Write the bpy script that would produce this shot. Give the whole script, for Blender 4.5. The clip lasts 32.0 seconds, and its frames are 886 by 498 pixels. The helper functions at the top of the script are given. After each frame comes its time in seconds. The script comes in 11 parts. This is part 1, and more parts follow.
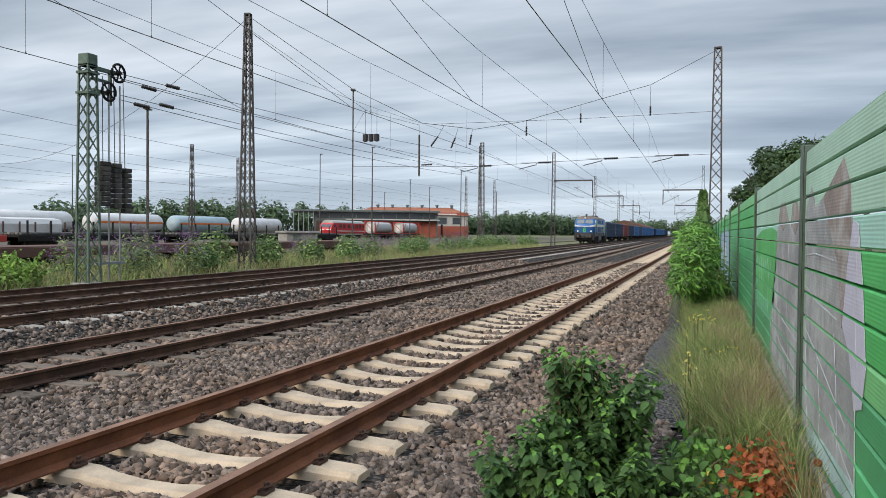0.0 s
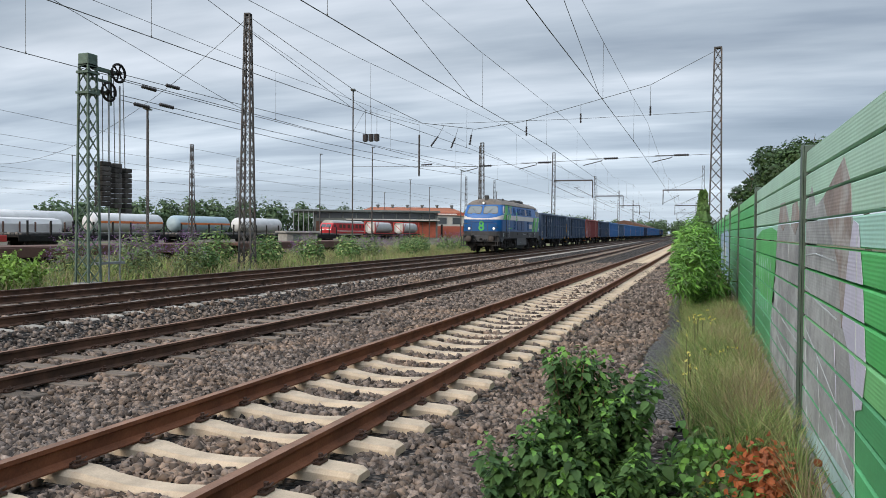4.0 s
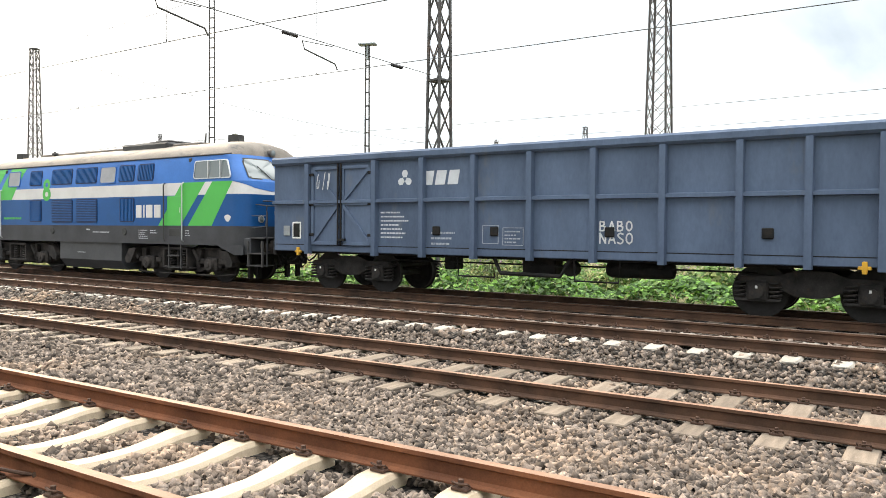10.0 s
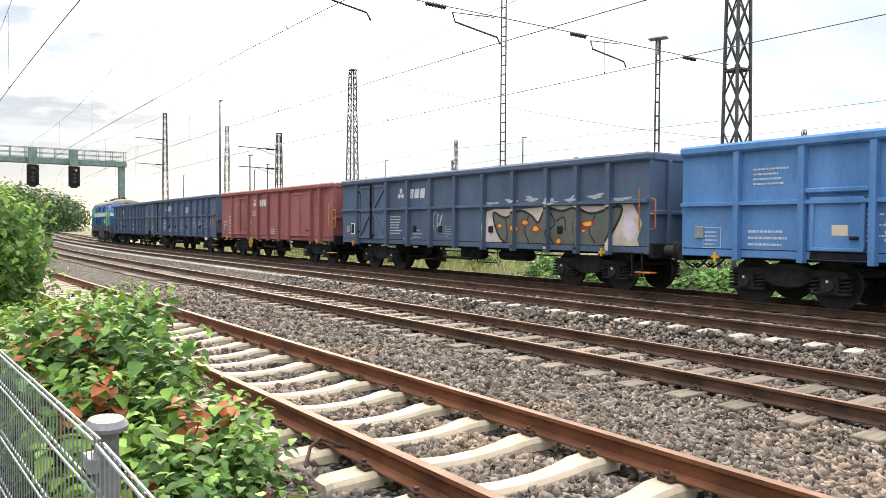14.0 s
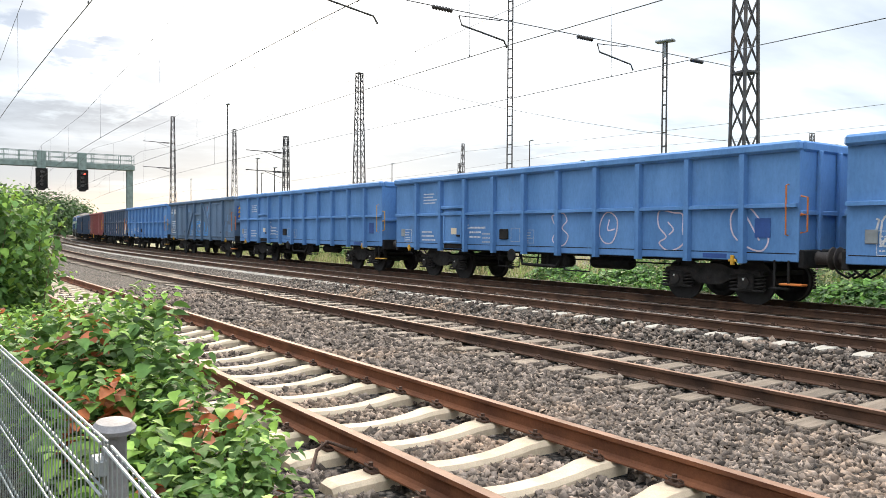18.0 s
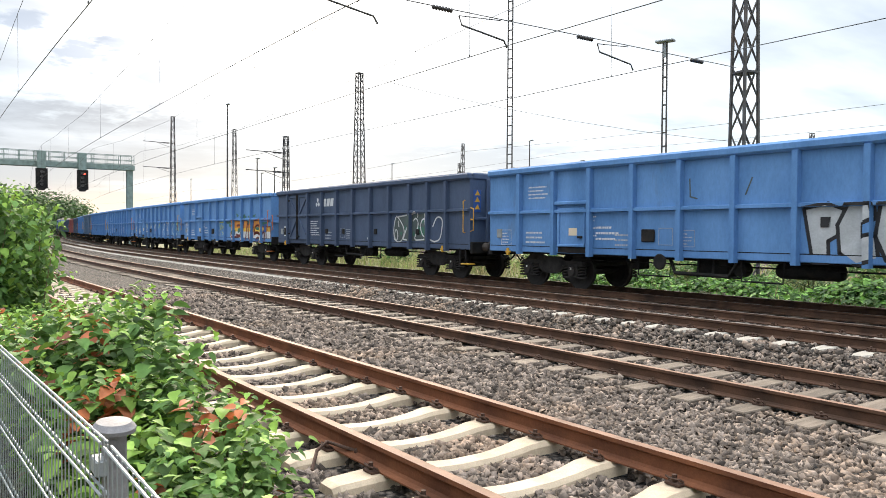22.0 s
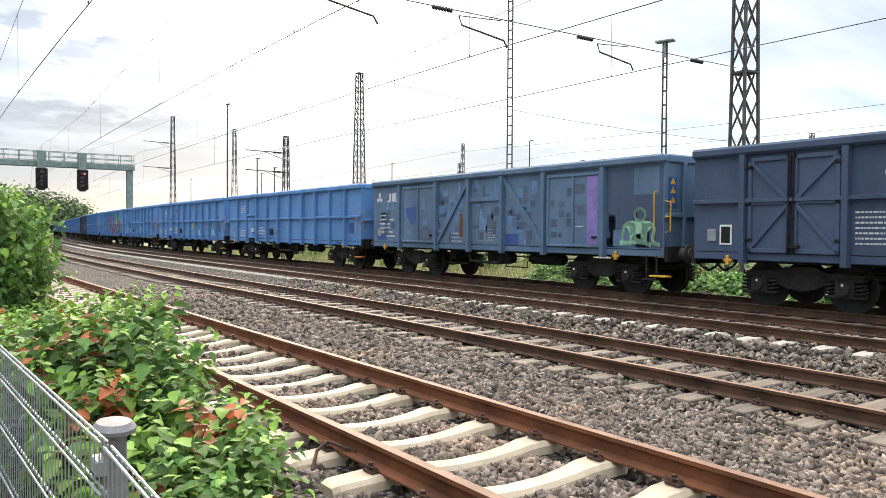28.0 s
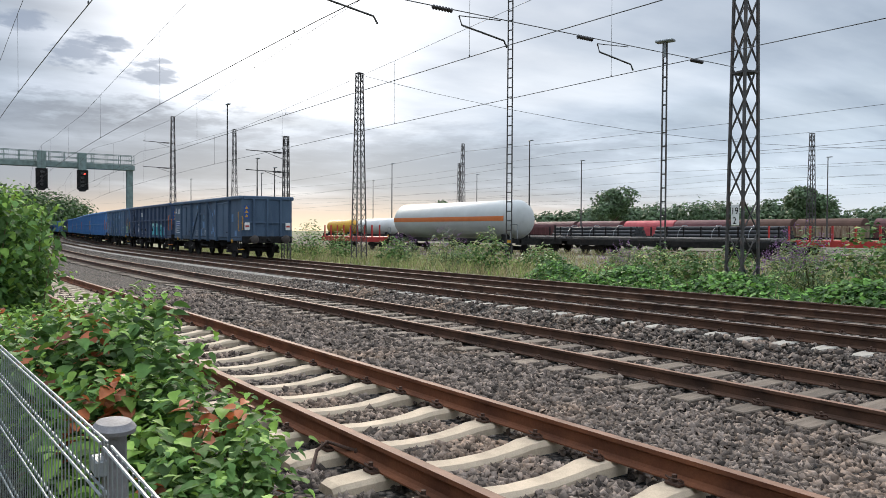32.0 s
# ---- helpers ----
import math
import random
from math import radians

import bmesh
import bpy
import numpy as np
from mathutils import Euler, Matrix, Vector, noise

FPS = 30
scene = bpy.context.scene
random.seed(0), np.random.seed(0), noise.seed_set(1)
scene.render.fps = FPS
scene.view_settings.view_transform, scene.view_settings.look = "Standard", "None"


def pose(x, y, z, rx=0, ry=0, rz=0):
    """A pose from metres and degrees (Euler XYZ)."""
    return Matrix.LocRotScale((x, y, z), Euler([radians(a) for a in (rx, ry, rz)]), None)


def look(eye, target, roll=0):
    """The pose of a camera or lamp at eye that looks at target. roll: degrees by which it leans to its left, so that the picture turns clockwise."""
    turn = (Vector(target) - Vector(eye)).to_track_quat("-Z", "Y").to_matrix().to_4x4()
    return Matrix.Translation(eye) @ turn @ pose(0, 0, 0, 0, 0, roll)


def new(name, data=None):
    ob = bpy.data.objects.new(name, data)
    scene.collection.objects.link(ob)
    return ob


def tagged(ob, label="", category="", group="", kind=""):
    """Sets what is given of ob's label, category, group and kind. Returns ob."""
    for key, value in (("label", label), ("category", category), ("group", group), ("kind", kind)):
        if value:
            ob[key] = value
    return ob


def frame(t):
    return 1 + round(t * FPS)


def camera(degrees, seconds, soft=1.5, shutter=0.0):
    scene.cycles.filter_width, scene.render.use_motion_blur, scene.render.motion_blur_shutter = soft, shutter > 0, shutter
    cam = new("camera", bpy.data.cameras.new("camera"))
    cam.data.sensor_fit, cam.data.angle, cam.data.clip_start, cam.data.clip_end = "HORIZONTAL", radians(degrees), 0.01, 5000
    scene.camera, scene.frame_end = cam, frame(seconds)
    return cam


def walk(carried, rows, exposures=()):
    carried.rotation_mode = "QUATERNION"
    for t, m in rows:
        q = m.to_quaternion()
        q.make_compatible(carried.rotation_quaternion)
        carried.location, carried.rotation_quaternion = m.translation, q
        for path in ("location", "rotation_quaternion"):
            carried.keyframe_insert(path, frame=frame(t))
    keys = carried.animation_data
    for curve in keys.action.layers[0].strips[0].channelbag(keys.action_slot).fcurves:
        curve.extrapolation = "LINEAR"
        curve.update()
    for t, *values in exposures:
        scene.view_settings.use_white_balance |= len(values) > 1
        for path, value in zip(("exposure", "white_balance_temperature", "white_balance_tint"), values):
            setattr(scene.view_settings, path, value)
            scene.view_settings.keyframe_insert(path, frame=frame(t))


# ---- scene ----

# ---- camera: one standpoint, a pan from one end of the line to the other ----
EYE = Vector((0.0, 0.0, 1.55))
PAN = [  # seconds, yaw to the left of +y, pitch, roll
    (0, -71.07, -1.32, 0.54),
    (5.9, -71.07, -1.32, 0.54),
    (6, -71.06, -1.31, 0.54),
    (6.5, -66.57, -1.26, 0.52),
    (7, -54.05, -1.25, 0.47),
    (7.5, -38.7, -1.27, 0.46),
    (8, -22.89, -1.3, 0.46),
    (8.5, -8.61, -1.35, 0.48),
    (9, 5.35, -1.38, 0.5),
    (9.5, 20.4, -1.43, 0.5),
    (10, 33.73, -1.47, 0.42),
    (10.5, 41.32, -1.51, 0.41),
    (11, 46.69, -1.54, 0.39),
    (11.5, 50, -1.55, 0.33),
    (12, 50.91, -1.57, 0.31),
    (12.5, 51.35, -1.6, 0.32),
    (13, 52.23, -1.62, 0.32),
    (13.5, 53.73, -1.62, 0.3),
    (14, 55.15, -1.58, 0.34),
    (14.5, 55.6, -1.45, 0.3),
    (16.5, 55.66, -1.35, 0.32),
    (32, 55.66, -1.35, 0.32),
]


def aim(yaw, pitch, roll):
    a, b = radians(yaw), radians(pitch)
    return look(EYE, EYE + Vector((-math.sin(a) * math.cos(b), math.cos(a) * math.cos(b), math.sin(b))), roll)


cam = camera(60.63, 32.0, soft=0.6, shutter=0.03)
walk(cam, [(t, aim(*a)) for t, *a in PAN],
     exposures=[(0, 0.05, 6300, 10), (6.6, 0.10, 6300, 10), (7.0, 0.26, 6400, 10), (7.6, 0.6, 6750, 10), (8.3, 1.15, 7150, 10), (9.0, 1.56, 7450, 10), (10.5, 1.54, 7500, 10), (12, 1.44, 7400, 10), (14.5, 1.24, 7050, 10),
                (17, 1.14, 6950, 10), (29.6, 1.14, 6950, 10), (30.4, 0.80, 6700, 10), (31.2, 0.35, 6450, 10), (32, 0.33, 6400, 10)])

# ---- sky and sun: an overcast evening, brightest towards the west ----
SUN_AZ, SUN_EL = radians(-68), radians(24)      # clockwise from +y
SUN_DIR = Vector((math.sin(SUN_AZ) * math.cos(SUN_EL), math.cos(SUN_AZ) * math.cos(SUN_EL), math.sin(SUN_EL)))


def make_world():
    w = bpy.data.worlds.new("overcast")
    scene.world = w
    w.use_nodes = True
    nt = w.node_tree
    nt.nodes.clear()
    N, K = nt.nodes.new, nt.links.new

    def math_(op, a, b=None, clamp=False):
        n = N("ShaderNodeMath")
        n.operation, n.use_clamp = op, clamp
        for i, v in enumerate((a, b)):
            if v is None:
                continue
            if isinstance(v, (int, float)):
                n.inputs[i].default_value = v
            else:
                K(v, n.inputs[i])
        return n.outputs[0]

    def ramp(fac, stops):
        n = N("ShaderNodeValToRGB")
        while len(n.color_ramp.elements) < len(stops):
            n.color_ramp.elements.new(0.5)
        for e, (p, c) in zip(n.color_ramp.elements, stops):
            e.position, e.color = p, (*c, 1)
        K(fac, n.inputs[0])
        return n.outputs[0]

    def mix(fac, a, b, mode="MIX"):
        n = N("ShaderNodeMix")
        n.data_type, n.blend_type = "RGBA", mode
        for sock, v in ((n.inputs[0], fac), (n.inputs[6], a), (n.inputs[7], b)):
            if isinstance(v, (int, float)):
                sock.default_value = v
            elif isinstance(v, tuple):
                sock.default_value = (*v, 1)
            else:
                K(v, sock)
        return n.outputs[2]

    tc = N("ShaderNodeTexCoord")
    sep = N("ShaderNodeSeparateXYZ")
    K(tc.outputs["Generated"], sep.inputs[0])
    x, y, z = sep.outputs
    up = math_("MAXIMUM", z, 0.0)
    # project the directions on a flat cloud deck
    den = math_("ADD", up, 0.10)
    comb = N("ShaderNodeCombineXYZ")
    K(math_("DIVIDE", x, den), comb.inputs[0])
    K(math_("DIVIDE", y, den), comb.inputs[1])

    def clouds(scale, detail, rough, stretch, rot, seed):
        m = N("ShaderNodeMapping")
        m.inputs["Scale"].default_value = stretch
        m.inputs["Rotation"].default_value = (0, 0, rot)
        m.inputs["Location"].default_value = (seed, seed * 1.7, seed)
        K(comb.outputs[0], m.inputs[0])
        n = N("ShaderNodeTexNoise")
        n.inputs["Scale"].default_value, n.inputs["Detail"].default_value, n.inputs["Roughness"].default_value = scale, detail, rough
        K(m.outputs[0], n.inputs["Vector"])
        return n.outputs["Fac"]

    broad = clouds(0.55, 5, 0.52, (1.3, 0.5, 1), 0.25, 3.1)
    streak = clouds(1.15, 6, 0.55, (1.5, 0.38, 1), 0.12, 8.4)
    body = math_("ADD", math_("MULTIPLY", broad, 0.6), math_("MULTIPLY", streak, 0.4))
    deck = ramp(body, [(0.39, (0.20, 0.245, 0.305)), (0.48, (0.29, 0.34, 0.405)), (0.55, (0.42, 0.475, 0.535)), (0.66, (0.66, 0.705, 0.76))])
    # heavier, broken clouds in the west
    toward = math_("MULTIPLY", math_("ADD", math_("MULTIPLY", x, -1.35), -0.30), 1.0, True)
    lumps = clouds(0.95, 7, 0.52, (1.0, 0.7, 1), -0.5, 15.3)
    lumps = math_("ADD", lumps, math_("MULTIPLY", math_("SUBTRACT", up, 0.17), 0.55))
    heavy = ramp(lumps, [(0.37, (0.165, 0.205, 0.265)), (0.45, (0.235, 0.285, 0.355)), (0.51, (0.32, 0.37, 0.45)), (0.58, (0.42, 0.465, 0.535)), (0.70, (0.58, 0.61, 0.66))])
    deck = mix(toward, deck, heavy)
    # the deck is darker higher up and thins out to a pale band towards the horizon
    lift = ramp(up, [(0.08, (1.10, 1.10, 1.10)), (0.22, (0.80, 0.80, 0.80)), (0.32, (0.84, 0.84, 0.84)), (0.50, (1.0, 1.0, 1.0))])
    deck = mix(1.0, deck, lift, "MULTIPLY")
    low = math_("SUBTRACT", 1.0, math_("MULTIPLY", up, 5.5), True)
    low = math_("POWER", low, 2.0)
    deck = mix(math_("MULTIPLY", low, 0.75), deck, (0.46, 0.53, 0.60))
    # an overcast sky is brightest overhead
    zen = N("ShaderNodeMapRange")
    zen.interpolation_type = "SMOOTHSTEP"
    zen.inputs["From Min"].default_value, zen.inputs["From Max"].default_value = 0.38, 0.95
    zen.inputs["To Min"].default_value, zen.inputs["To Max"].default_value = 1.0, 2.8
    K(up, zen.inputs["Value"])
    deck = mix(1.0, deck, zen.outputs[0], "MULTIPLY")
    # unseen sky behind the camera, dimmed to deepen shade on the train's near side
    away = N("ShaderNodeMapRange")
    away.interpolation_type = "SMOOTHSTEP"
    away.inputs["From Min"].default_value, away.inputs["From Max"].default_value = -0.75, -0.12
    away.inputs["To Min"].default_value, away.inputs["To Max"].default_value = 0.78, 1.0
    K(y, away.inputs["Value"])
    deck = mix(1.0, deck, away.outputs[0], "MULTIPLY")
    # the veiled sun
    dot = N("ShaderNodeVectorMath")
    dot.operation = "DOT_PRODUCT"
    K(tc.outputs["Generated"], dot.inputs[0])
    dot.inputs[1].default_value = SUN_DIR
    near = math_("MAXIMUM", dot.outputs["Value"], 0.0)
    thin = N("ShaderNodeVectorMath")       # where the deck is thinnest, under the sun
    thin.operation = "DOT_PRODUCT"
    K(tc.outputs["Generated"], thin.inputs[0])
    thin.inputs[1].default_value = (math.sin(radians(-69)) * math.cos(radians(15)), math.cos(radians(-69)) * math.cos(radians(15)), math.sin(radians(15)))
    glow = math_("MULTIPLY", math_("POWER", math_("MAXIMUM", thin.outputs["Value"], 0.0), 75.0), math_("MULTIPLY", math_("SUBTRACT", up, 0.115), 9.5, True))
    gaps = ramp(body, [(0.38, (0.45, 0.45, 0.45)), (0.56, (1, 1, 1))])
    deck = mix(1.0, deck, mix(glow, (0, 0, 0), mix(1.0, gaps, (1.15, 1.12, 1.08), "MULTIPLY")), "ADD")
    # a bank of dark cloud low in the west, with ragged scraps above it
    azim = math_("ARCTAN2", x, y)
    rag = math_("SUBTRACT", clouds(4.6, 7, 0.62, (1.0, 1.0, 1), 0.3, 5.7), 0.5)

    def step(v, a, b):
        n = N("ShaderNodeMapRange")
        n.interpolation_type = "SMOOTHSTEP"
        n.inputs["From Min"].default_value, n.inputs["From Max"].default_value = a, b
        K(v, n.inputs["Value"])
        return n.outputs[0]

    ragged = math_("ADD", up, math_("MULTIPLY", rag, 0.16))
    side_ = math_("ADD", azim, math_("MULTIPLY", rag, 0.30))
    bank = math_("MULTIPLY", step(ragged, 0.170, 0.125), step(side_, radians(-66), radians(-78)))
    bank = math_("MULTIPLY", bank, step(azim, radians(-125), radians(-100)))
    deck = mix(math_("MULTIPLY", bank, 0.88), deck, ramp(lumps, [(0.38, (0.088, 0.112, 0.160)), (0.52, (0.135, 0.168, 0.222)), (0.68, (0.21, 0.25, 0.315))]))
    shelf = math_("MULTIPLY", step(ragged, 0.150, 0.095), step(side_, radians(-30), radians(-52)))
    shelf = math_("MULTIPLY", shelf, step(azim, radians(-125), radians(-100)))
    deck = mix(math_("MULTIPLY", shelf, 0.75), deck, ramp(lumps, [(0.40, (0.155, 0.190, 0.248)), (0.52, (0.225, 0.265, 0.330)), (0.64, (0.32, 0.36, 0.42))]))
    for a0, z0, sa, sz in ((-84.6, 0.233, 1.8, 0.014), (-81.2, 0.206, 2.4, 0.020), (-79.2, 0.215, 1.4, 0.010), (-76.8, 0.188, 2.2, 0.016)):
        ex = math_("POWER", math_("DIVIDE", math_("SUBTRACT", azim, radians(a0)), radians(sa)), 2.0)
        ez = math_("POWER", math_("DIVIDE", math_("SUBTRACT", up, z0), sz), 2.0)
        scrap = step(math_("ADD", math_("ADD", ex, ez), math_("MULTIPLY", rag, 6.0)), 1.15, 0.05)
        deck = mix(math_("MULTIPLY", scrap, 0.82), deck, (0.125, 0.165, 0.235))
    # warm light under the deck in the west
    west = math_("POWER", near, 5.0)
    band = math_("POWER", math_("SUBTRACT", 1.0, math_("MULTIPLY", up, 16.5), True), 1.6)
    deck = mix(math_("MULTIPLY", math_("MULTIPLY", west, band), 0.85), deck, (0.95, 0.68, 0.42))
    # clear air above the clouds
    sky = N("ShaderNodeTexSky")
    sky.sky_type, sky.sun_disc = "NISHITA", False
    sky.sun_elevation, sky.sun_rotation = SUN_EL, SUN_AZ
    air = N("ShaderNodeBackground")
    K(sky.outputs[0], air.inputs[0])
    air.inputs[1].default_value = 0.06
    cover = N("ShaderNodeBackground")
    K(deck, cover.inputs[0])
    cover.inputs[1].default_value = 1.48
    add = N("ShaderNodeMixShader")     # the deck lets a little of the clear sky through
    add.inputs[0].default_value = 0.85
    K(air.outputs[0], add.inputs[1])
    K(cover.outputs[0], add.inputs[2])
    out = N("ShaderNodeOutputWorld")
    K(add.outputs[0], out.inputs[0])


make_world()
sun = bpy.data.lights.new("sun", "SUN")
sun.energy, sun.angle, sun.color = 2.5, radians(22), (1.0, 0.88, 0.72)
new("sun", sun).matrix_world = look(SUN_DIR * 50, (0, 0, 0))

# ---- materials ----
def mat(name, base, rough=0.7, metal=0.0, var=0.18, scale=3.0, fine=40.0, bump=0.15, tint=None, stretch=(1, 1, 1), spots=None, spot_at=(0.62, 0.7), spot_scale=1.5,
        rand=0.0, island=0.0, spec=0.4, glow=0.0):
    """A paint, stone, wood or metal: base colour with broad and fine variation, optional second colour in spots, fine relief."""
    m = bpy.data.materials.new(name)
    m.use_nodes = True
    nt = m.node_tree
    N, K = nt.nodes.new, nt.links.new
    b = nt.nodes["Principled BSDF"]
    b.inputs["Roughness"].default_value, b.inputs["Metallic"].default_value = rough, metal
    b.inputs["Specular IOR Level"].default_value = spec
    tc = N("ShaderNodeTexCoord")
    mp = N("ShaderNodeMapping")
    mp.inputs["Scale"].default_value = stretch
    K(tc.outputs["Object"], mp.inputs[0])

    def nz(sc, det=4, r=0.6):
        n = N("ShaderNodeTexNoise")
        n.inputs["Scale"].default_value, n.inputs["Detail"].default_value, n.inputs["Roughness"].default_value = sc, det, r
        K(mp.outputs[0], n.inputs["Vector"])
        return n.outputs["Fac"]

    def mx(fac, a, c, mode="MIX"):
        n = N("ShaderNodeMix")
        n.data_type, n.blend_type = "RGBA", mode
        for sock, v in ((n.inputs[0], fac), (n.inputs[6], a), (n.inputs[7], c)):
            if isinstance(v, (int, float)):
                sock.default_value = v
            elif isinstance(v, tuple):
                sock.default_value = (*v[:3], 1)
            else:
                K(v, sock)
        return n.outputs[2]

    def band(v, lo, hi):
        n = N("ShaderNodeMapRange")
        n.inputs["From Min"].default_value, n.inputs["From Max"].default_value = lo, hi
        K(v, n.inputs["Value"])
        return n.outputs[0]

    broad, small = nz(scale), nz(fine, 3, 0.65)
    dark = tuple(c * (1 - var) for c in base)
    lite = tuple(min(1, c * (1 + var) + 0.02 * var) for c in base) if tint is None else tint
    col = mx(band(broad, 0.32, 0.68), dark, lite)
    col = mx(band(small, 0.35, 0.75), col, mx(1.0, col, (1 - var * 0.9,) * 3, "MULTIPLY"))
    if spots:
        s = nz(spot_scale, 6, 0.7)
        col = mx(band(s, *spot_at), col, spots)
    if rand or island:
        src = N("ShaderNodeObjectInfo").outputs["Random"] if rand else N("ShaderNodeNewGeometry").outputs["Random Per Island"]
        r = rand or island
        hsv = N("ShaderNodeHueSaturation")
        K(col, hsv.inputs["Color"])
        mr = N("ShaderNodeMapRange")
        mr.inputs["To Min"].default_value, mr.inputs["To Max"].default_value = 1 - r, 1 + r
        K(src, mr.inputs["Value"])
        K(mr.outputs[0], hsv.inputs["Value"])
        col = hsv.outputs[0]
    K(col, b.inputs["Base Color"])
    if bump:
        bp = N("ShaderNodeBump")
        bp.inputs["Strength"].default_value, bp.inputs["Distance"].default_value = bump, 0.01
        K(small, bp.inputs["Height"])
        K(bp.outputs[0], b.inputs["Normal"])
    if glow:
        b.inputs["Emission Color"].default_value, b.inputs["Emission Strength"].default_value = (*base, 1), glow
    return m


def glass(name, tint=(0.10, 0.12, 0.12), rough=0.06):
    m = bpy.data.materials.new(name)
    m.use_nodes = True
    b = m.node_tree.nodes["Principled BSDF"]
    b.inputs["Base Color"].default_value = (*tint, 1)
    b.inputs["Roughness"].default_value = rough
    b.inputs["Specular IOR Level"].default_value = 0.8
    return m


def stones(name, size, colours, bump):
    """Crushed stone too fine to model: cells with a colour each, gap shade painted at their rims, and relief."""
    m = bpy.data.materials.new(name)
    m.use_nodes = True
    nt = m.node_tree
    N, K = nt.nodes.new, nt.links.new
    b = nt.nodes["Principled BSDF"]
    b.inputs["Roughness"].default_value = 0.9
    b.inputs["Specular IOR Level"].default_value = 0.25
    tc = N("ShaderNodeTexCoord")
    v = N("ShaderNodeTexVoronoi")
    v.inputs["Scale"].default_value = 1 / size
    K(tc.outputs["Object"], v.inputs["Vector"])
    sep = N("ShaderNodeSeparateColor")
    K(v.outputs["Color"], sep.inputs[0])
    r = N("ShaderNodeValToRGB")
    r.color_ramp.interpolation = "CONSTANT"
    while len(r.color_ramp.elements) < len(colours):
        r.color_ramp.elements.new(0.5)
    for i, (e, c) in enumerate(zip(r.color_ramp.elements, colours)):
        e.position, e.color = i / len(colours), (*c, 1)
    K(sep.outputs[0], r.inputs[0])
    big = N("ShaderNodeTexNoise")
    big.inputs["Scale"].default_value = 0.35
    K(tc.outputs["Object"], big.inputs["Vector"])
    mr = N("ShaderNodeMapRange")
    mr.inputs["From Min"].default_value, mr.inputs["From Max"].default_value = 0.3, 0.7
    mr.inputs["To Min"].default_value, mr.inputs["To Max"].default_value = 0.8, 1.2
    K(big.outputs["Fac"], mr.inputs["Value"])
    # colour falls to near black between cells, standing in for shade in the gaps
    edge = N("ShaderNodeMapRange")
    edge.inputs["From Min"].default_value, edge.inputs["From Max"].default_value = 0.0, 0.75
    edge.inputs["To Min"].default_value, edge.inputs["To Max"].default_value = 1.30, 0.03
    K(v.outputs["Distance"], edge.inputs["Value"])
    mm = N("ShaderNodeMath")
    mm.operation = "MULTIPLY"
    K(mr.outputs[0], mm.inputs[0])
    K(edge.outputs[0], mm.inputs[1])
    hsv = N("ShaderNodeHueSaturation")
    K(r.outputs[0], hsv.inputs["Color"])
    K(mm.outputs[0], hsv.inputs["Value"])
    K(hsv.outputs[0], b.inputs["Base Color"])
    bp = N("ShaderNodeBump")
    bp.inputs["Strength"].default_value, bp.inputs["Distance"].default_value = bump, size
    bp.invert = True
    K(v.outputs["Distance"], bp.inputs["Height"])
    K(bp.outputs[0], b.inputs["Normal"])
    return m


def leafy(name, base, tint, island=0.35, rough=0.55):
    """Leaves: each one its own shade, a little light passing through."""
    m = mat(name, base, rough, var=0.25, scale=1.2, fine=30, bump=0.1, tint=tint, island=island, spec=0.3)
    nt = m.node_tree
    b = nt.nodes["Principled BSDF"]
    tr = nt.nodes.new("ShaderNodeBsdfTranslucent")
    src = b.inputs["Base Color"].links[0].from_socket
    nt.links.new(src, tr.inputs[0])
    mixs = nt.nodes.new("ShaderNodeMixShader")
    mixs.inputs[0].default_value = 0.26
    nt.links.new(b.outputs[0], mixs.inputs[1])
    nt.links.new(tr.outputs[0], mixs.inputs[2])
    nt.links.new(mixs.outputs[0], nt.nodes["Material Output"].inputs[0])
    return m


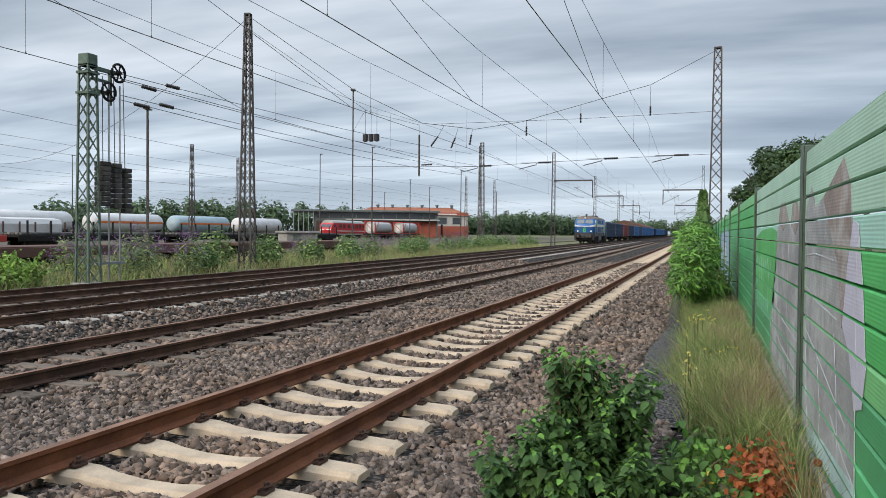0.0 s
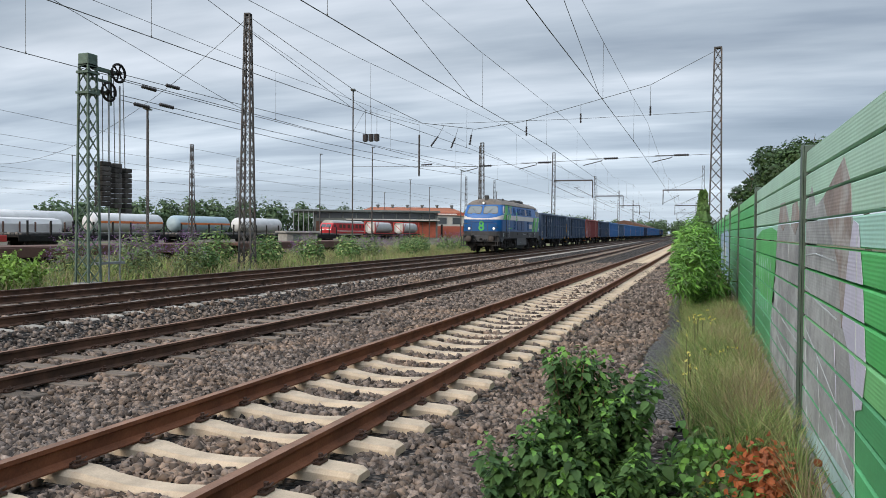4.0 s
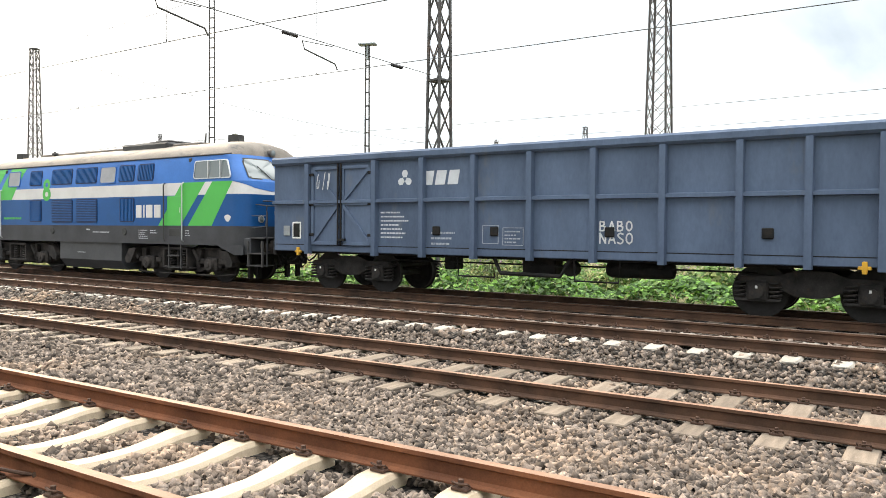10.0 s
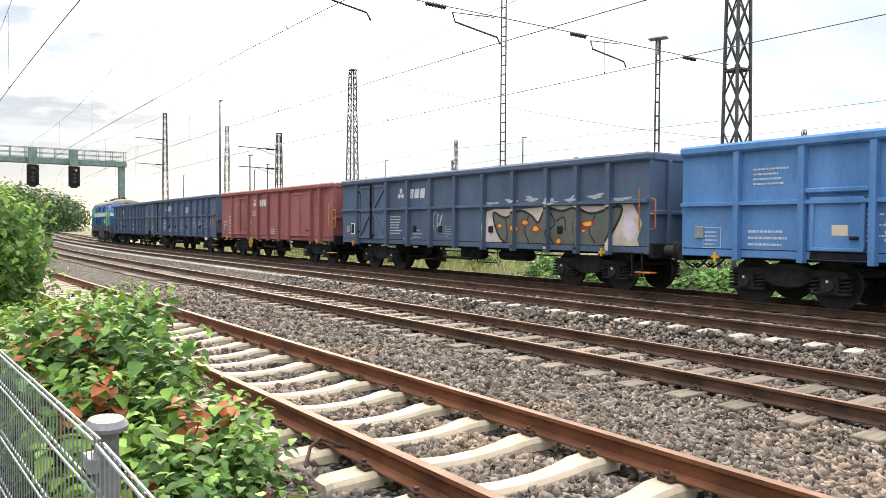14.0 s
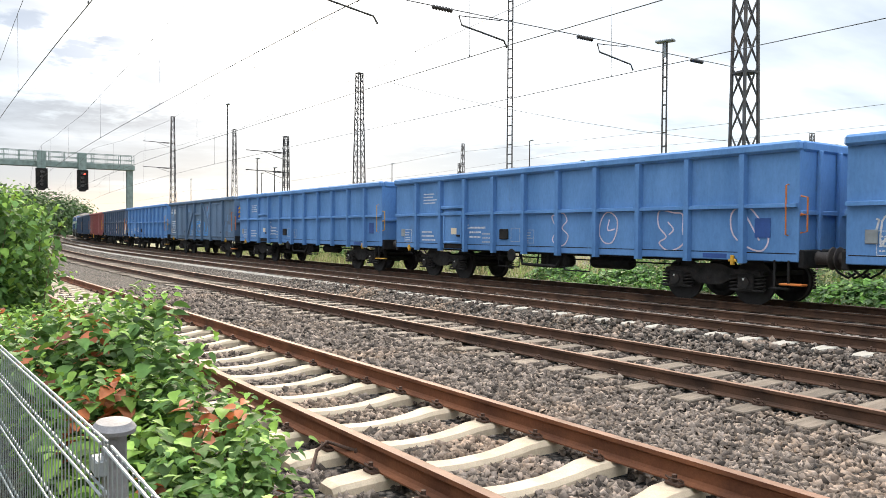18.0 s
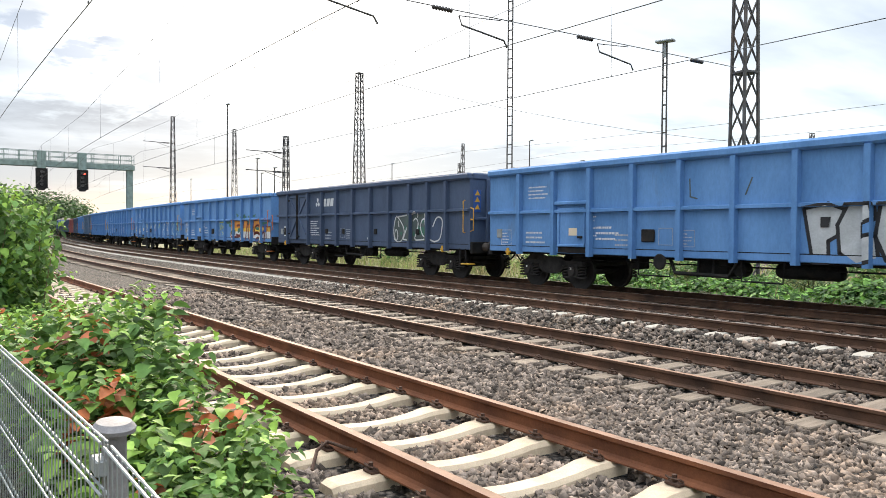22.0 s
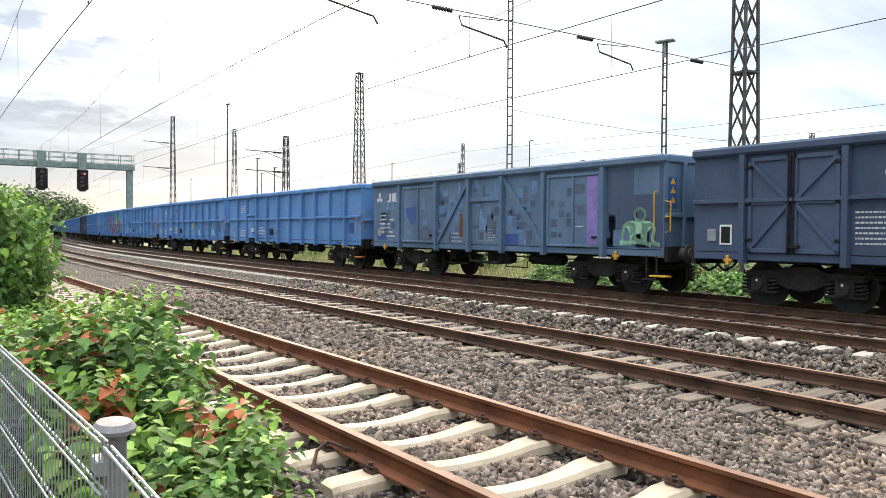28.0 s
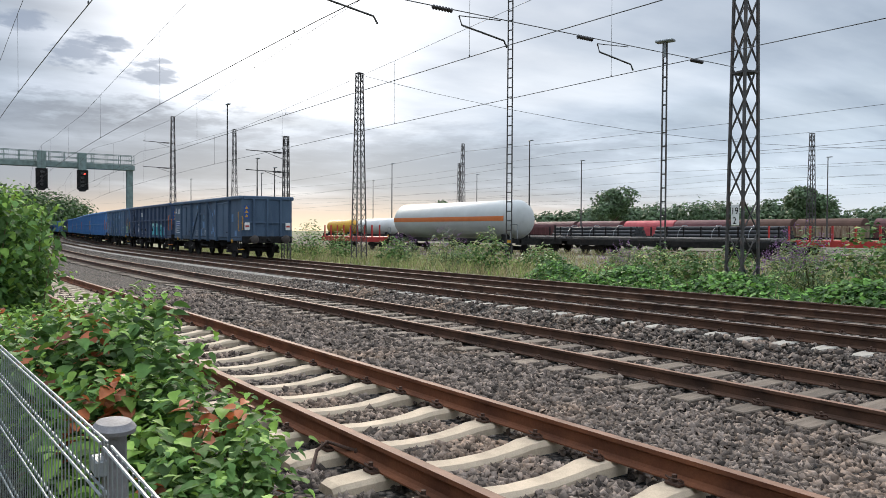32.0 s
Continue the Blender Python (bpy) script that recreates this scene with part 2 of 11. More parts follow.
M = {
    "rail": mat("rusty_rail", (0.145, 0.055, 0.029), 0.85, 0.0, 0.3, 2, 60, 0.25, tint=(0.23, 0.088, 0.042), spec=0.25),
    "rail_dark": mat("dark_rail", (0.072, 0.041, 0.028), 0.75, 0.0, 0.3, 2, 60, 0.2, tint=(0.140, 0.072, 0.045), spec=0.25),
    "rail_top": mat("worn_rail_head", (0.23, 0.125, 0.080), 0.75, 0.0, 0.25, 3, 70, 0.1),
    "rail_bright": mat("polished_rail_head", (0.15, 0.105, 0.082), 0.65, 0.1, 0.2, 3, 70, 0.05),
    "sleeper": mat("new_concrete", (0.50, 0.395, 0.285), 0.85, 0, 0.2, 4, 90, 0.25, rand=0.07, spots=(0.36, 0.28, 0.20), spot_at=(0.60, 0.72), spot_scale=5),
    "sleeper_old": mat("weathered_timber", (0.165, 0.128, 0.098), 0.9, 0, 0.3, 3, 70, 0.4, stretch=(4, 0.6, 1), rand=0.3),
    "sleeper_grey": mat("dusty_concrete", (0.36, 0.325, 0.28), 0.9, 0, 0.3, 4, 80, 0.25, rand=0.15),
    "clip": mat("rusty_clip", (0.08, 0.042, 0.028), 0.8, 0.2, 0.35, 20, 200, 0.2),
    # bed colours kept dark so gaps under the loose stones look shaded
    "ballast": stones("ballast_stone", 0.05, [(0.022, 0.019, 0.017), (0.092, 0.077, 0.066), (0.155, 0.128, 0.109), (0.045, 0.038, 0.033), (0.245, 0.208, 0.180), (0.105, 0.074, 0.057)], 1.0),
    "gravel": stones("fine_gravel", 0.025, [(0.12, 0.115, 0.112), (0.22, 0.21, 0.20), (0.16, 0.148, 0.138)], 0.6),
    "stone": mat("loose_ballast", (0.163, 0.126, 0.104), 0.92, 0, 0.5, 9, 60, 0.3, tint=(0.238, 0.188, 0.156), island=0.75, spots=(0.215, 0.150, 0.108), spot_at=(0.50, 0.68), spot_scale=0.45, spec=0.25),
    "soil": mat("dry_soil", (0.15, 0.13, 0.085), 0.95, 0, 0.3, 0.6, 12, 0.4, tint=(0.22, 0.20, 0.10), spots=(0.09, 0.12, 0.035), spot_at=(0.45, 0.6), spot_scale=0.25),
    "yard": mat("yard_ground", (0.11, 0.090, 0.072), 0.95, 0, 0.3, 0.3, 10, 0.3, spots=(0.10, 0.13, 0.04), spot_at=(0.5, 0.6), spot_scale=0.12),
    "steel": mat("galvanised_steel", (0.30, 0.32, 0.33), 0.5, 0.6, 0.15, 4, 80, 0.08),
    "lattice": mat("grey_painted_steel", (0.074, 0.070, 0.069), 0.75, 0.1, 0.3, 3, 40, 0.15, spots=(0.11, 0.072, 0.055), spot_at=(0.52, 0.7), spot_scale=2),
    "lattice_green": mat("green_painted_steel", (0.10, 0.145, 0.115), 0.7, 0.1, 0.3, 3, 40, 0.15, spots=(0.15, 0.09, 0.06), spot_at=(0.6, 0.72), spot_scale=2),
    "gantry": mat("pale_green_steel", (0.20, 0.26, 0.24), 0.6, 0.2, 0.2, 2, 40, 0.1),
    "wire": mat("copper_wire", (0.075, 0.075, 0.07), 0.6, 0.3, 0.1, 5, 50, 0),
    "insul": mat("brown_insulator", (0.035, 0.03, 0.03), 0.35, 0, 0.2, 5, 50, 0),
    "black": mat("black_steel", (0.011, 0.0105, 0.0105), 0.75, 0.0, 0.35, 4, 50, 0.2, spec=0.2, spots=(0.035, 0.027, 0.022), spot_at=(0.5, 0.75), spot_scale=3),
    "loco_bogie": mat("dusty_bogie_steel", (0.036, 0.031, 0.029), 0.8, 0.0, 0.4, 3, 40, 0.3, spec=0.25, spots=(0.062, 0.050, 0.042), spot_at=(0.50, 0.75), spot_scale=3),
    "bogie": mat("dirty_bogie_steel", (0.030, 0.027, 0.026), 0.85, 0.0, 0.4, 3, 40, 0.3, spec=0.2, spots=(0.055, 0.040, 0.031), spot_at=(0.52, 0.75), spot_scale=4),
    "wheel": mat("wheel_steel", (0.024, 0.020, 0.019), 0.7, 0.1, 0.3, 6, 60, 0.1),
    "white": mat("white_paint", (0.74, 0.74, 0.72), 0.6, 0, 0.1, 3, 40, 0.05),
    "yellow": mat("yellow_paint", (0.62, 0.33, 0.03), 0.55, 0, 0.2, 5, 40, 0.1),
    "orange": mat("orange_paint", (0.55, 0.16, 0.03), 0.6, 0, 0.2, 5, 40, 0.1),
    "red": mat("red_paint", (0.42, 0.035, 0.03), 0.55, 0, 0.2, 1, 30, 0.1),
    "post_grey": mat("weathered_zinc", (0.20, 0.19, 0.195), 0.7, 0.2, 0.3, 12, 90, 0.2),
    "conc": mat("grey_concrete", (0.30, 0.29, 0.27), 0.9, 0, 0.2, 2, 60, 0.3),
}

# ---- building helpers ----
class Geo:
    """Collects faces for one mesh."""

    def __init__(self):
        self.v, self.f, self.m, self.cut = [], [], [], []

    def add(self, verts, faces, mi=0):
        o = len(self.v)
        self.cut.append((o, len(self.f)))
        self.v.extend(tuple(p) for p in verts)
        self.f.extend(tuple(i + o for i in f) for f in faces)
        self.m.extend([mi] * len(faces))
        return self

    def box(self, x0, x1, y0, y1, z0, z1, c=0.0, mi=0):
        lo, hi = (min(x0, x1), min(y0, y1), min(z0, z1)), (max(x0, x1), max(y0, y1), max(z0, z1))
        if c <= 0:
            p = [(a, b, d) for a in (lo[0], hi[0]) for b in (lo[1], hi[1]) for d in (lo[2], hi[2])]
            return self.add(p, [(0, 1, 3, 2), (4, 6, 7, 5), (0, 4, 5, 1), (2, 3, 7, 6), (0, 2, 6, 4), (1, 5, 7, 3)], mi)
        c = min(c, *(0.45 * (h - l) for l, h in zip(lo, hi)))
        vs, idx = [], {}
        for s in [(a, b, d) for a in (0, 1) for b in (0, 1) for d in (0, 1)]:
            for ax in range(3):
                q = [(hi[k] if s[k] else lo[k]) if k == ax else ((hi[k] - c) if s[k] else (lo[k] + c)) for k in range(3)]
                idx[s, ax] = len(vs)
                vs.append(q)
        fs = []
        for ax in range(3):
            u, w = (ax + 1) % 3, (ax + 2) % 3
            for sd in (0, 1):
                ring = []
                for a, b in ((0, 0), (1, 0), (1, 1), (0, 1)):
                    s = [0, 0, 0]
                    s[ax], s[u], s[w] = sd, a, b
                    ring.append(idx[tuple(s), ax])
                fs.append(tuple(ring if sd else ring[::-1]))
            for a in (0, 1):
                for b in (0, 1):
                    s0, s1 = [0, 0, 0], [0, 0, 0]
                    s0[u], s0[w], s1[u], s1[w], s1[ax] = a, b, a, b, 1
                    fs.append((idx[tuple(s0), u], idx[tuple(s1), u], idx[tuple(s1), w], idx[tuple(s0), w]))
        for s in [(a, b, d) for a in (0, 1) for b in (0, 1) for d in (0, 1)]:
            fs.append((idx[s, 0], idx[s, 1], idx[s, 2]))
        return self.add(vs, fs, mi)

    def tube(self, pts, r, n=6, mi=0, cap=True):
        """A round bar through the points; r one radius or one per point."""
        pts = [Vector(p) for p in pts]
        rs = r if isinstance(r, (list, tuple)) else [r] * len(pts)
        vs, fs = [], []
        for i, p in enumerate(pts):
            d = (pts[min(i + 1, len(pts) - 1)] - pts[max(i - 1, 0)]).normalized()
            a = d.cross(Vector((0, 0, 1)) if abs(d.z) < 0.9 else Vector((1, 0, 0))).normalized()
            b = d.cross(a)
            vs += [p + (a * math.cos(2 * math.pi * k / n) + b * math.sin(2 * math.pi * k / n)) * rs[i] for k in range(n)]
        for i in range(len(pts) - 1):
            fs += [(i * n + k, i * n + (k + 1) % n, (i + 1) * n + (k + 1) % n, (i + 1) * n + k) for k in range(n)]
        if cap:
            fs += [tuple(range(n))[::-1], tuple((len(pts) - 1) * n + k for k in range(n))]
        return self.add(vs, fs, mi)

    def bar(self, p, q, w, h=None, mi=0):
        """A flat or square bar from p to q."""
        p, q, h = Vector(p), Vector(q), h or w
        d = (q - p).normalized()
        a = d.cross(Vector((0, 0, 1)) if abs(d.z) < 0.95 else Vector((0, 1, 0))).normalized() * (w / 2)
        b = d.cross(a).normalized() * (h / 2)
        vs = [e + i * a + j * b for e in (p, q) for i, j in ((-1, -1), (1, -1), (1, 1), (-1, 1))]
        return self.add(vs, [(0, 1, 2, 3), (7, 6, 5, 4), (0, 4, 5, 1), (1, 5, 6, 2), (2, 6, 7, 3), (3, 7, 4, 0)], mi)

    def prism(self, outline, axis, a, b, mi=0):
        """An outline (2D points) drawn out along x, y or z from a to b."""
        def put(u, w, t):
            return {"x": (t, u, w), "y": (u, t, w), "z": (u, w, t)}[axis]
        n = len(outline)
        vs = [put(u, w, a) for u, w in outline] + [put(u, w, b) for u, w in outline]
        fs = [tuple(range(n))[::-1], tuple(range(n, 2 * n))] + [(i, (i + 1) % n, n + (i + 1) % n, n + i) for i in range(n)]
        return self.add(vs, fs, mi)

    def lathe(self, prof, centre, axis="z", n=20, mi=0):
        """A profile of (radius, height) turned round an axis through centre."""
        vs, fs = [], []
        for r, h in prof:
            for k in range(n):
                c, s = r * math.cos(2 * math.pi * k / n), r * math.sin(2 * math.pi * k / n)
                p = {"z": (c, s, h), "y": (c, h, s), "x": (h, c, s)}[axis]
                vs.append((centre[0] + p[0], centre[1] + p[1], centre[2] + p[2]))
        for i in range(len(prof) - 1):
            fs += [(i * n + k, i * n + (k + 1) % n, (i + 1) * n + (k + 1) % n, (i + 1) * n + k) for k in range(n)]
        fs += [tuple(range(n))[::-1], tuple((len(prof) - 1) * n + k for k in range(n))]
        return self.add(vs, fs, mi)

    def moved(self, x, y, z):
        self.v = [(a + x, b + y, c + z) for a, b, c in self.v]
        return self

    def mesh(self, name, mats, smooth=False):
        me = bpy.data.meshes.new(name)
        me.from_pydata(self.v, [], self.f)
        for m in mats:
            me.materials.append(m)
        if len(mats) > 1:
            me.polygons.foreach_set("material_index", self.m)
        bm = bmesh.new()
        bm.from_mesh(me)
        bmesh.ops.recalc_face_normals(bm, faces=bm.faces)
        bm.to_mesh(me)
        bm.free()
        if smooth:
            me.shade_smooth()
            me.set_sharp_from_angle(angle=radians(35))
        return me


def part(name, geo, material, parent=None, label="", smooth=False, at=None):
    """One mesh object, under a thing or under a part."""
    mats = material if isinstance(material, (list, tuple)) else [material]
    me = geo if isinstance(geo, bpy.types.Mesh) else geo.mesh(name, mats, smooth)
    ob = new(name, me)
    ob.parent = parent
    if at is not None:
        ob.matrix_basis = at
    return tagged(ob, label)


def parts(name, geo, material, parent=None, label="", smooth=False):
    """Each piece of the geometry as a part of its own."""
    ends = geo.cut[1:] + [(len(geo.v), len(geo.f))]
    for (v0, f0), (v1, f1) in zip(geo.cut, ends):
        g = Geo().add(geo.v[v0:v1], [tuple(i - v0 for i in f) for f in geo.f[f0:f1]])
        part(name, g, material, parent, label, smooth)


def thing(name, label, category, group="", kind="", at=None):
    ob = new(name)
    ob.empty_display_size = 0.2
    if at is not None:
        ob.matrix_basis = at
    return tagged(ob, label, category, group, kind)


def bulk(name, verts, faces, material, smooth=False):
    me = bpy.data.meshes.new(name)
    me.from_pydata(verts, [], faces)
    me.materials.append(material)
    if smooth:
        me.shade_smooth()
    return me


# ---- the line of the tracks ----
KX = np.array([-400, -250, -150, -90, -55, -30, -12, 0, 12, 30, 60, 120, 250, 430, 700.0])
MAIN = np.array([34, 16.0, 7.6, 1.6, -0.15, -0.28, -0.05, 0, -0.10, -0.14, 0.05, 0.9, 2.3, 3.9, 6.0])
SIDE = np.array([28, 12.0, 4.5, 0.3, -0.5, -0.56, -0.25, 0, -0.08, -0.11, -0.10, 0.3, 1.6, 3.2, 5.0])


def shift(x, knots=MAIN):
    """How far the line has swung from the straight at x."""
    m = np.gradient(knots, KX)
    i = int(np.clip(np.searchsorted(KX, x) - 1, 0, len(KX) - 2))
    h = KX[i + 1] - KX[i]
    s = (x - KX[i]) / h
    return float((2 * s**3 - 3 * s**2 + 1) * knots[i] + (s**3 - 2 * s**2 + s) * h * m[i] + (-2 * s**3 + 3 * s**2) * knots[i + 1] + (s**3 - s**2) * h * m[i + 1])


def swing(x, knots=MAIN):
    return math.atan2(shift(x + 0.5, knots) - shift(x - 0.5, knots), 1.0)


TRACKS = [  # middle of the track, top of rail, sleeper pitch, line
    (2.67 + 0.753, 0.066, 0.665, SIDE),
    (7.37 + 0.753, -0.108, 0.69, MAIN),
    (10.90 + 0.753, 0.086, 0.60, MAIN),
    (14.88 + 0.753, 0.002, 0.63, MAIN),
]
TRAIN_Y, TRAIN_Z = TRACKS[3][0], TRACKS[3][1]

XS = sorted(set([round(v, 2) for v in np.concatenate([np.arange(-400, -60, 12), np.arange(-60, 90, 1.5), np.arange(90, 700, 15)])]))

# ---- ground: one sheet to the horizon ----
g = Geo()
R, n = 2500, 60
ys = [-R, -400, -60, -20, -6, -2.5, -1.0, -0.4, 0.05, 0.35, 1.2, 2, 17.6, 18.6, 20, 24, 28, 34, 60, 120, 400, R]
xs = [-R, -900, -400, -200, -100, -60, -40, -25, -15, -8, -4, 0, 4, 8, 15, 25, 40, 60, 100, 200, 400, 900, R]


def ground_z(y):
    return float(np.interp(y, [-6, -1, -0.4, 0.05, 0.35, 2, 17.6, 18.6, 24, 34], [0.1, 0.12, 0.10, 0.05, -0.15, -0.6, -0.6, -0.42, -0.38, -0.30]))


vs = [(x, y, ground_z(y) + 0.03 * noise.noise((x * 0.3, y * 0.3, 0))) for x in xs for y in ys]
fs = [(i * len(ys) + j, (i + 1) * len(ys) + j, (i + 1) * len(ys) + j + 1, i * len(ys) + j + 1) for i in range(len(xs) - 1) for j in range(len(ys) - 1)]
tagged(part("ground", bulk("ground", vs, fs, M["soil"], True), None), "dry grassy earth round the railway", "ground", kind="structure")

# ---- ballast bed under the four tracks ----
BED = [(0.12, 0.055), (0.55, 0.02), (0.9, -0.06), (1.2, -0.13), (1.75, -0.192), (4.9, -0.192), (5.6, -0.24), (6.6, -0.315), (9.6, -0.315), (10.1, -0.22), (10.35, -0.12), (13.0, -0.12), (13.6, -0.20), (17.1, -0.20), (17.8, -0.42), (18.4, -0.46)]


def bed_z(y):
    return float(np.interp(y, [p[0] for p in BED], [p[1] for p in BED]))


rows = np.unique(np.concatenate([[p[0] for p in BED], np.arange(0.2, 18.4, 0.4)]))
vs, fs = [], []
for x in XS:
    for y in rows:
        w = shift(x, SIDE) * np.interp(y, [0, 4, 6.5], [1, 1, 0]) + shift(x) * np.interp(y, [0, 4, 6.5], [0, 0, 1])
        vs.append((x, y + w, bed_z(y) + 0.025 * noise.noise((x * 1.3, y * 1.3, 2))))
k = len(rows)
fs = [(i * k + j, (i + 1) * k + j, (i + 1) * k + j + 1, i * k + j + 1) for i in range(len(XS) - 1) for j in range(k - 1)]
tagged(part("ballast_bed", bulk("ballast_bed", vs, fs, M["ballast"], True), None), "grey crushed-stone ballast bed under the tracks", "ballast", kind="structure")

# ---- tracks: rails, sleepers, fasteners ----
PROFILE = [(-0.036, 0.0), (0.036, 0.0), (0.037, -0.03), (0.012, -0.045), (0.010, -0.125), (0.03, -0.14), (0.07, -0.15), (0.07, -0.162),
           (-0.07, -0.162), (-0.07, -0.15), (-0.03, -0.14), (-0.010, -0.125), (-0.012, -0.045), (-0.037, -0.03)]


def rail_mesh(y, z, line, body, head):
    vs, fs, mi = [], [], []
    k = len(PROFILE)
    for x in XS:
        for u, w in PROFILE:
            vs.append((x, y + shift(x, line) + u, z + w))
    for i in range(len(XS) - 1):
        for j in range(k):
            fs.append((i * k + j, i * k + (j + 1) % k, (i + 1) * k + (j + 1) % k, (i + 1) * k + j))
            mi.append(1 if j == 0 else 0)
    me = bpy.data.meshes.new("rail")
    me.from_pydata(vs, [], fs)
    me.materials.append(body)
    me.materials.append(head)
    me.polygons.foreach_set("material_index", mi)
    return me


def concrete_sleeper(length=2.6, top=0.0):
    """A prestressed sleeper: broad shoulders under the rails, waisted and sunken between them."""
    st = [(-1.0, 0.105, -0.03), (-0.96, 0.125, -0.012), (-0.70, 0.13, 0.0), (-0.44, 0.125, -0.008), (-0.30, 0.108, -0.034), (-0.12, 0.10, -0.052), (0.12, 0.10, -0.052),
          (0.30, 0.108, -0.034), (0.44, 0.125, -0.008), (0.70, 0.13, 0.0), (0.96, 0.125, -0.012), (1.0, 0.105, -0.03)]
    g = Geo()
    vs, fs = [], []
    for s, w, h in st:
        y = s * length / 2
        vs += [(-w - 0.03, y, top - 0.2), (-w, y, top + h - 0.03), (-w + 0.03, y, top + h), (w - 0.03, y, top + h), (w, y, top + h - 0.03), (w + 0.03, y, top - 0.2)]
    for i in range(len(st) - 1):
        fs += [(i * 6 + j, i * 6 + j + 1, (i + 1) * 6 + j + 1, (i + 1) * 6 + j) for j in range(5)]
    fs += [tuple(range(6)), tuple(range((len(st) - 1) * 6, len(st) * 6))[::-1]]
    return g.add(vs, fs)


def timber_sleeper(length=2.6, top=0.0):
    return Geo().box(-0.13, 0.13, -length / 2, length / 2, top - 0.16, top, 0.012)


def fastener():
    """Spring clips and screws on both sides of one rail foot."""
    g = Geo()
    for s in (-1, 1):
        g.box(-0.06, 0.06, s * 0.075, s * 0.14, -0.165, -0.145, 0.004)
        g.tube([(-0.05, s * 0.085, -0.14), (-0.055, s * 0.125, -0.115), (0, s * 0.135, -0.12), (0.055, s * 0.125, -0.115), (0.05, s * 0.085, -0.14)], 0.008, 5)
        g.tube([(0, s * 0.11, -0.15), (0, s * 0.11, -0.095)], 0.018, 6)
    return g


def build_tracks():
    kinds = [("concrete", M["sleeper"], M["rail"], M["rail_top"]), ("timber", M["sleeper_old"], M["rail_dark"], M["rail_top"]),
             ("concrete", M["sleeper_grey"], M["rail_dark"], M["rail_bright"]), ("timber", M["sleeper_old"], M["rail_dark"], M["rail_bright"])]
    labels = ["rust-brown siding rails on pale new concrete sleepers", "dark rusty rails on old weathered sleepers sunk in ballast",
              "dark running rails on dusty concrete sleepers in ballast", "dark running rails of the track that the train uses"]
    clip = fastener().mesh("fastener", [M["clip"]])
    for (mid, top, pitch, line), (sort, sm, rm, hm), lab in zip(TRACKS, kinds, labels):
        tr = thing("railway_track", lab, "railway track", "tracks", "structure")
        for s in (-1, 1):
            part("rail", rail_mesh(mid + s * 0.753, top, line, rm, hm), None, tr)
        geo = concrete_sleeper(2.40) if sort == "concrete" else timber_sleeper()
        me = geo.mesh("sleeper", [sm])
        here = mid < 5
        lo, hi = (-70, 125) if here else (-75, 100)
        count = int((hi - lo) / pitch)
        vs, fs = [], []
        for i in range(-int(90 / pitch), int(160 / pitch)):
            x = i * pitch + 0.13
            m = pose(x, mid + shift(x, line) + 0.015 * math.sin(i * 2.3), top - 0.165 + 0.004 * math.sin(i * 1.7), 0, 0, math.degrees(swing(x, line)) + 0.6 * math.sin(i * 3.1))
            if lo < x < hi and -150 < i < 149:
                sl = part("sleeper", me, None, tr, at=m)
                if -22 < x < 24 and mid < 12:
                    for s in (-1, 1):
                        part("fastener", clip, None, sl, at=pose(0, s * 0.753, 0.165))
            else:
                o = len(vs)
                vs += [m @ v.co for v in me.vertices]
                fs += [tuple(o + k for k in p.vertices) for p in me.polygons]
        far = bulk("sleeper", vs, fs, sm)
        tagged(part("sleepers_beyond", far, None, tr), kind="stuff")


# ---- noise barrier beside the siding ----
def ribbed(m, pitch=0.018, depth=0.13):
    """Adds fine horizontal ribs to a paint's relief."""
    nt = m.node_tree
    tc = nt.nodes.new("ShaderNodeTexCoord")
    wv = nt.nodes.new("ShaderNodeTexWave")
    wv.bands_direction = "Z"
    wv.inputs["Scale"].default_value = 0.314 / pitch
    nt.links.new(tc.outputs["Object"], wv.inputs["Vector"])
    bp = nt.nodes.new("ShaderNodeBump")
    bp.inputs["Strength"].default_value, bp.inputs["Distance"].default_value = depth, 0.006
    nt.links.new(wv.outputs["Fac"], bp.inputs["Height"])
    nt.links.new(bp.outputs[0], nt.nodes["Principled BSDF"].inputs["Normal"])
    return m


def clip_band(poly, lo, hi):
    """The part of an outline between two heights."""
    for lim, sgn in ((lo, 1), (hi, -1)):
        out = []
        for i in range(len(poly)):
            p, q = poly[i - 1], poly[i]
            a, b = sgn * (p[1] - lim), sgn * (q[1] - lim)
            if (a < 0) != (b < 0):
                u = a / (a - b)
                out.append((p[0] + (q[0] - p[0]) * u, lim))
            if b >= 0:
                out.append(q)
        poly = out
    return poly


def gravel_path():
    """A strip of fine grey chippings between the ballast shoulder and the grass."""
    gx = np.arange(6.0, 44.0, 0.5)
    vs, fs, k = [], [], 7
    for x in gx:
        left = 0.74 + 0.06 * math.sin(x * 0.8) + shift(x, SIDE)
        right = -0.16 + 0.034 * x
        for j in range(k):
            yy = right + (left - right) * j / (k - 1)
            u = yy - shift(x, SIDE)
            vs.append((x, yy, max(bed_z(max(u, 0.12)), ground_z(yy)) + (0.028 if 0 < j < k - 1 else -0.03)))
    n = len(gx)
    fs = [(i * k + j, (i + 1) * k + j, (i + 1) * k + j + 1, i * k + j + 1) for i in range(n - 1) for j in range(k - 1)]
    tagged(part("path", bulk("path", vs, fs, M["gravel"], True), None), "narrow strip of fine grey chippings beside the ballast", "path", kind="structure")


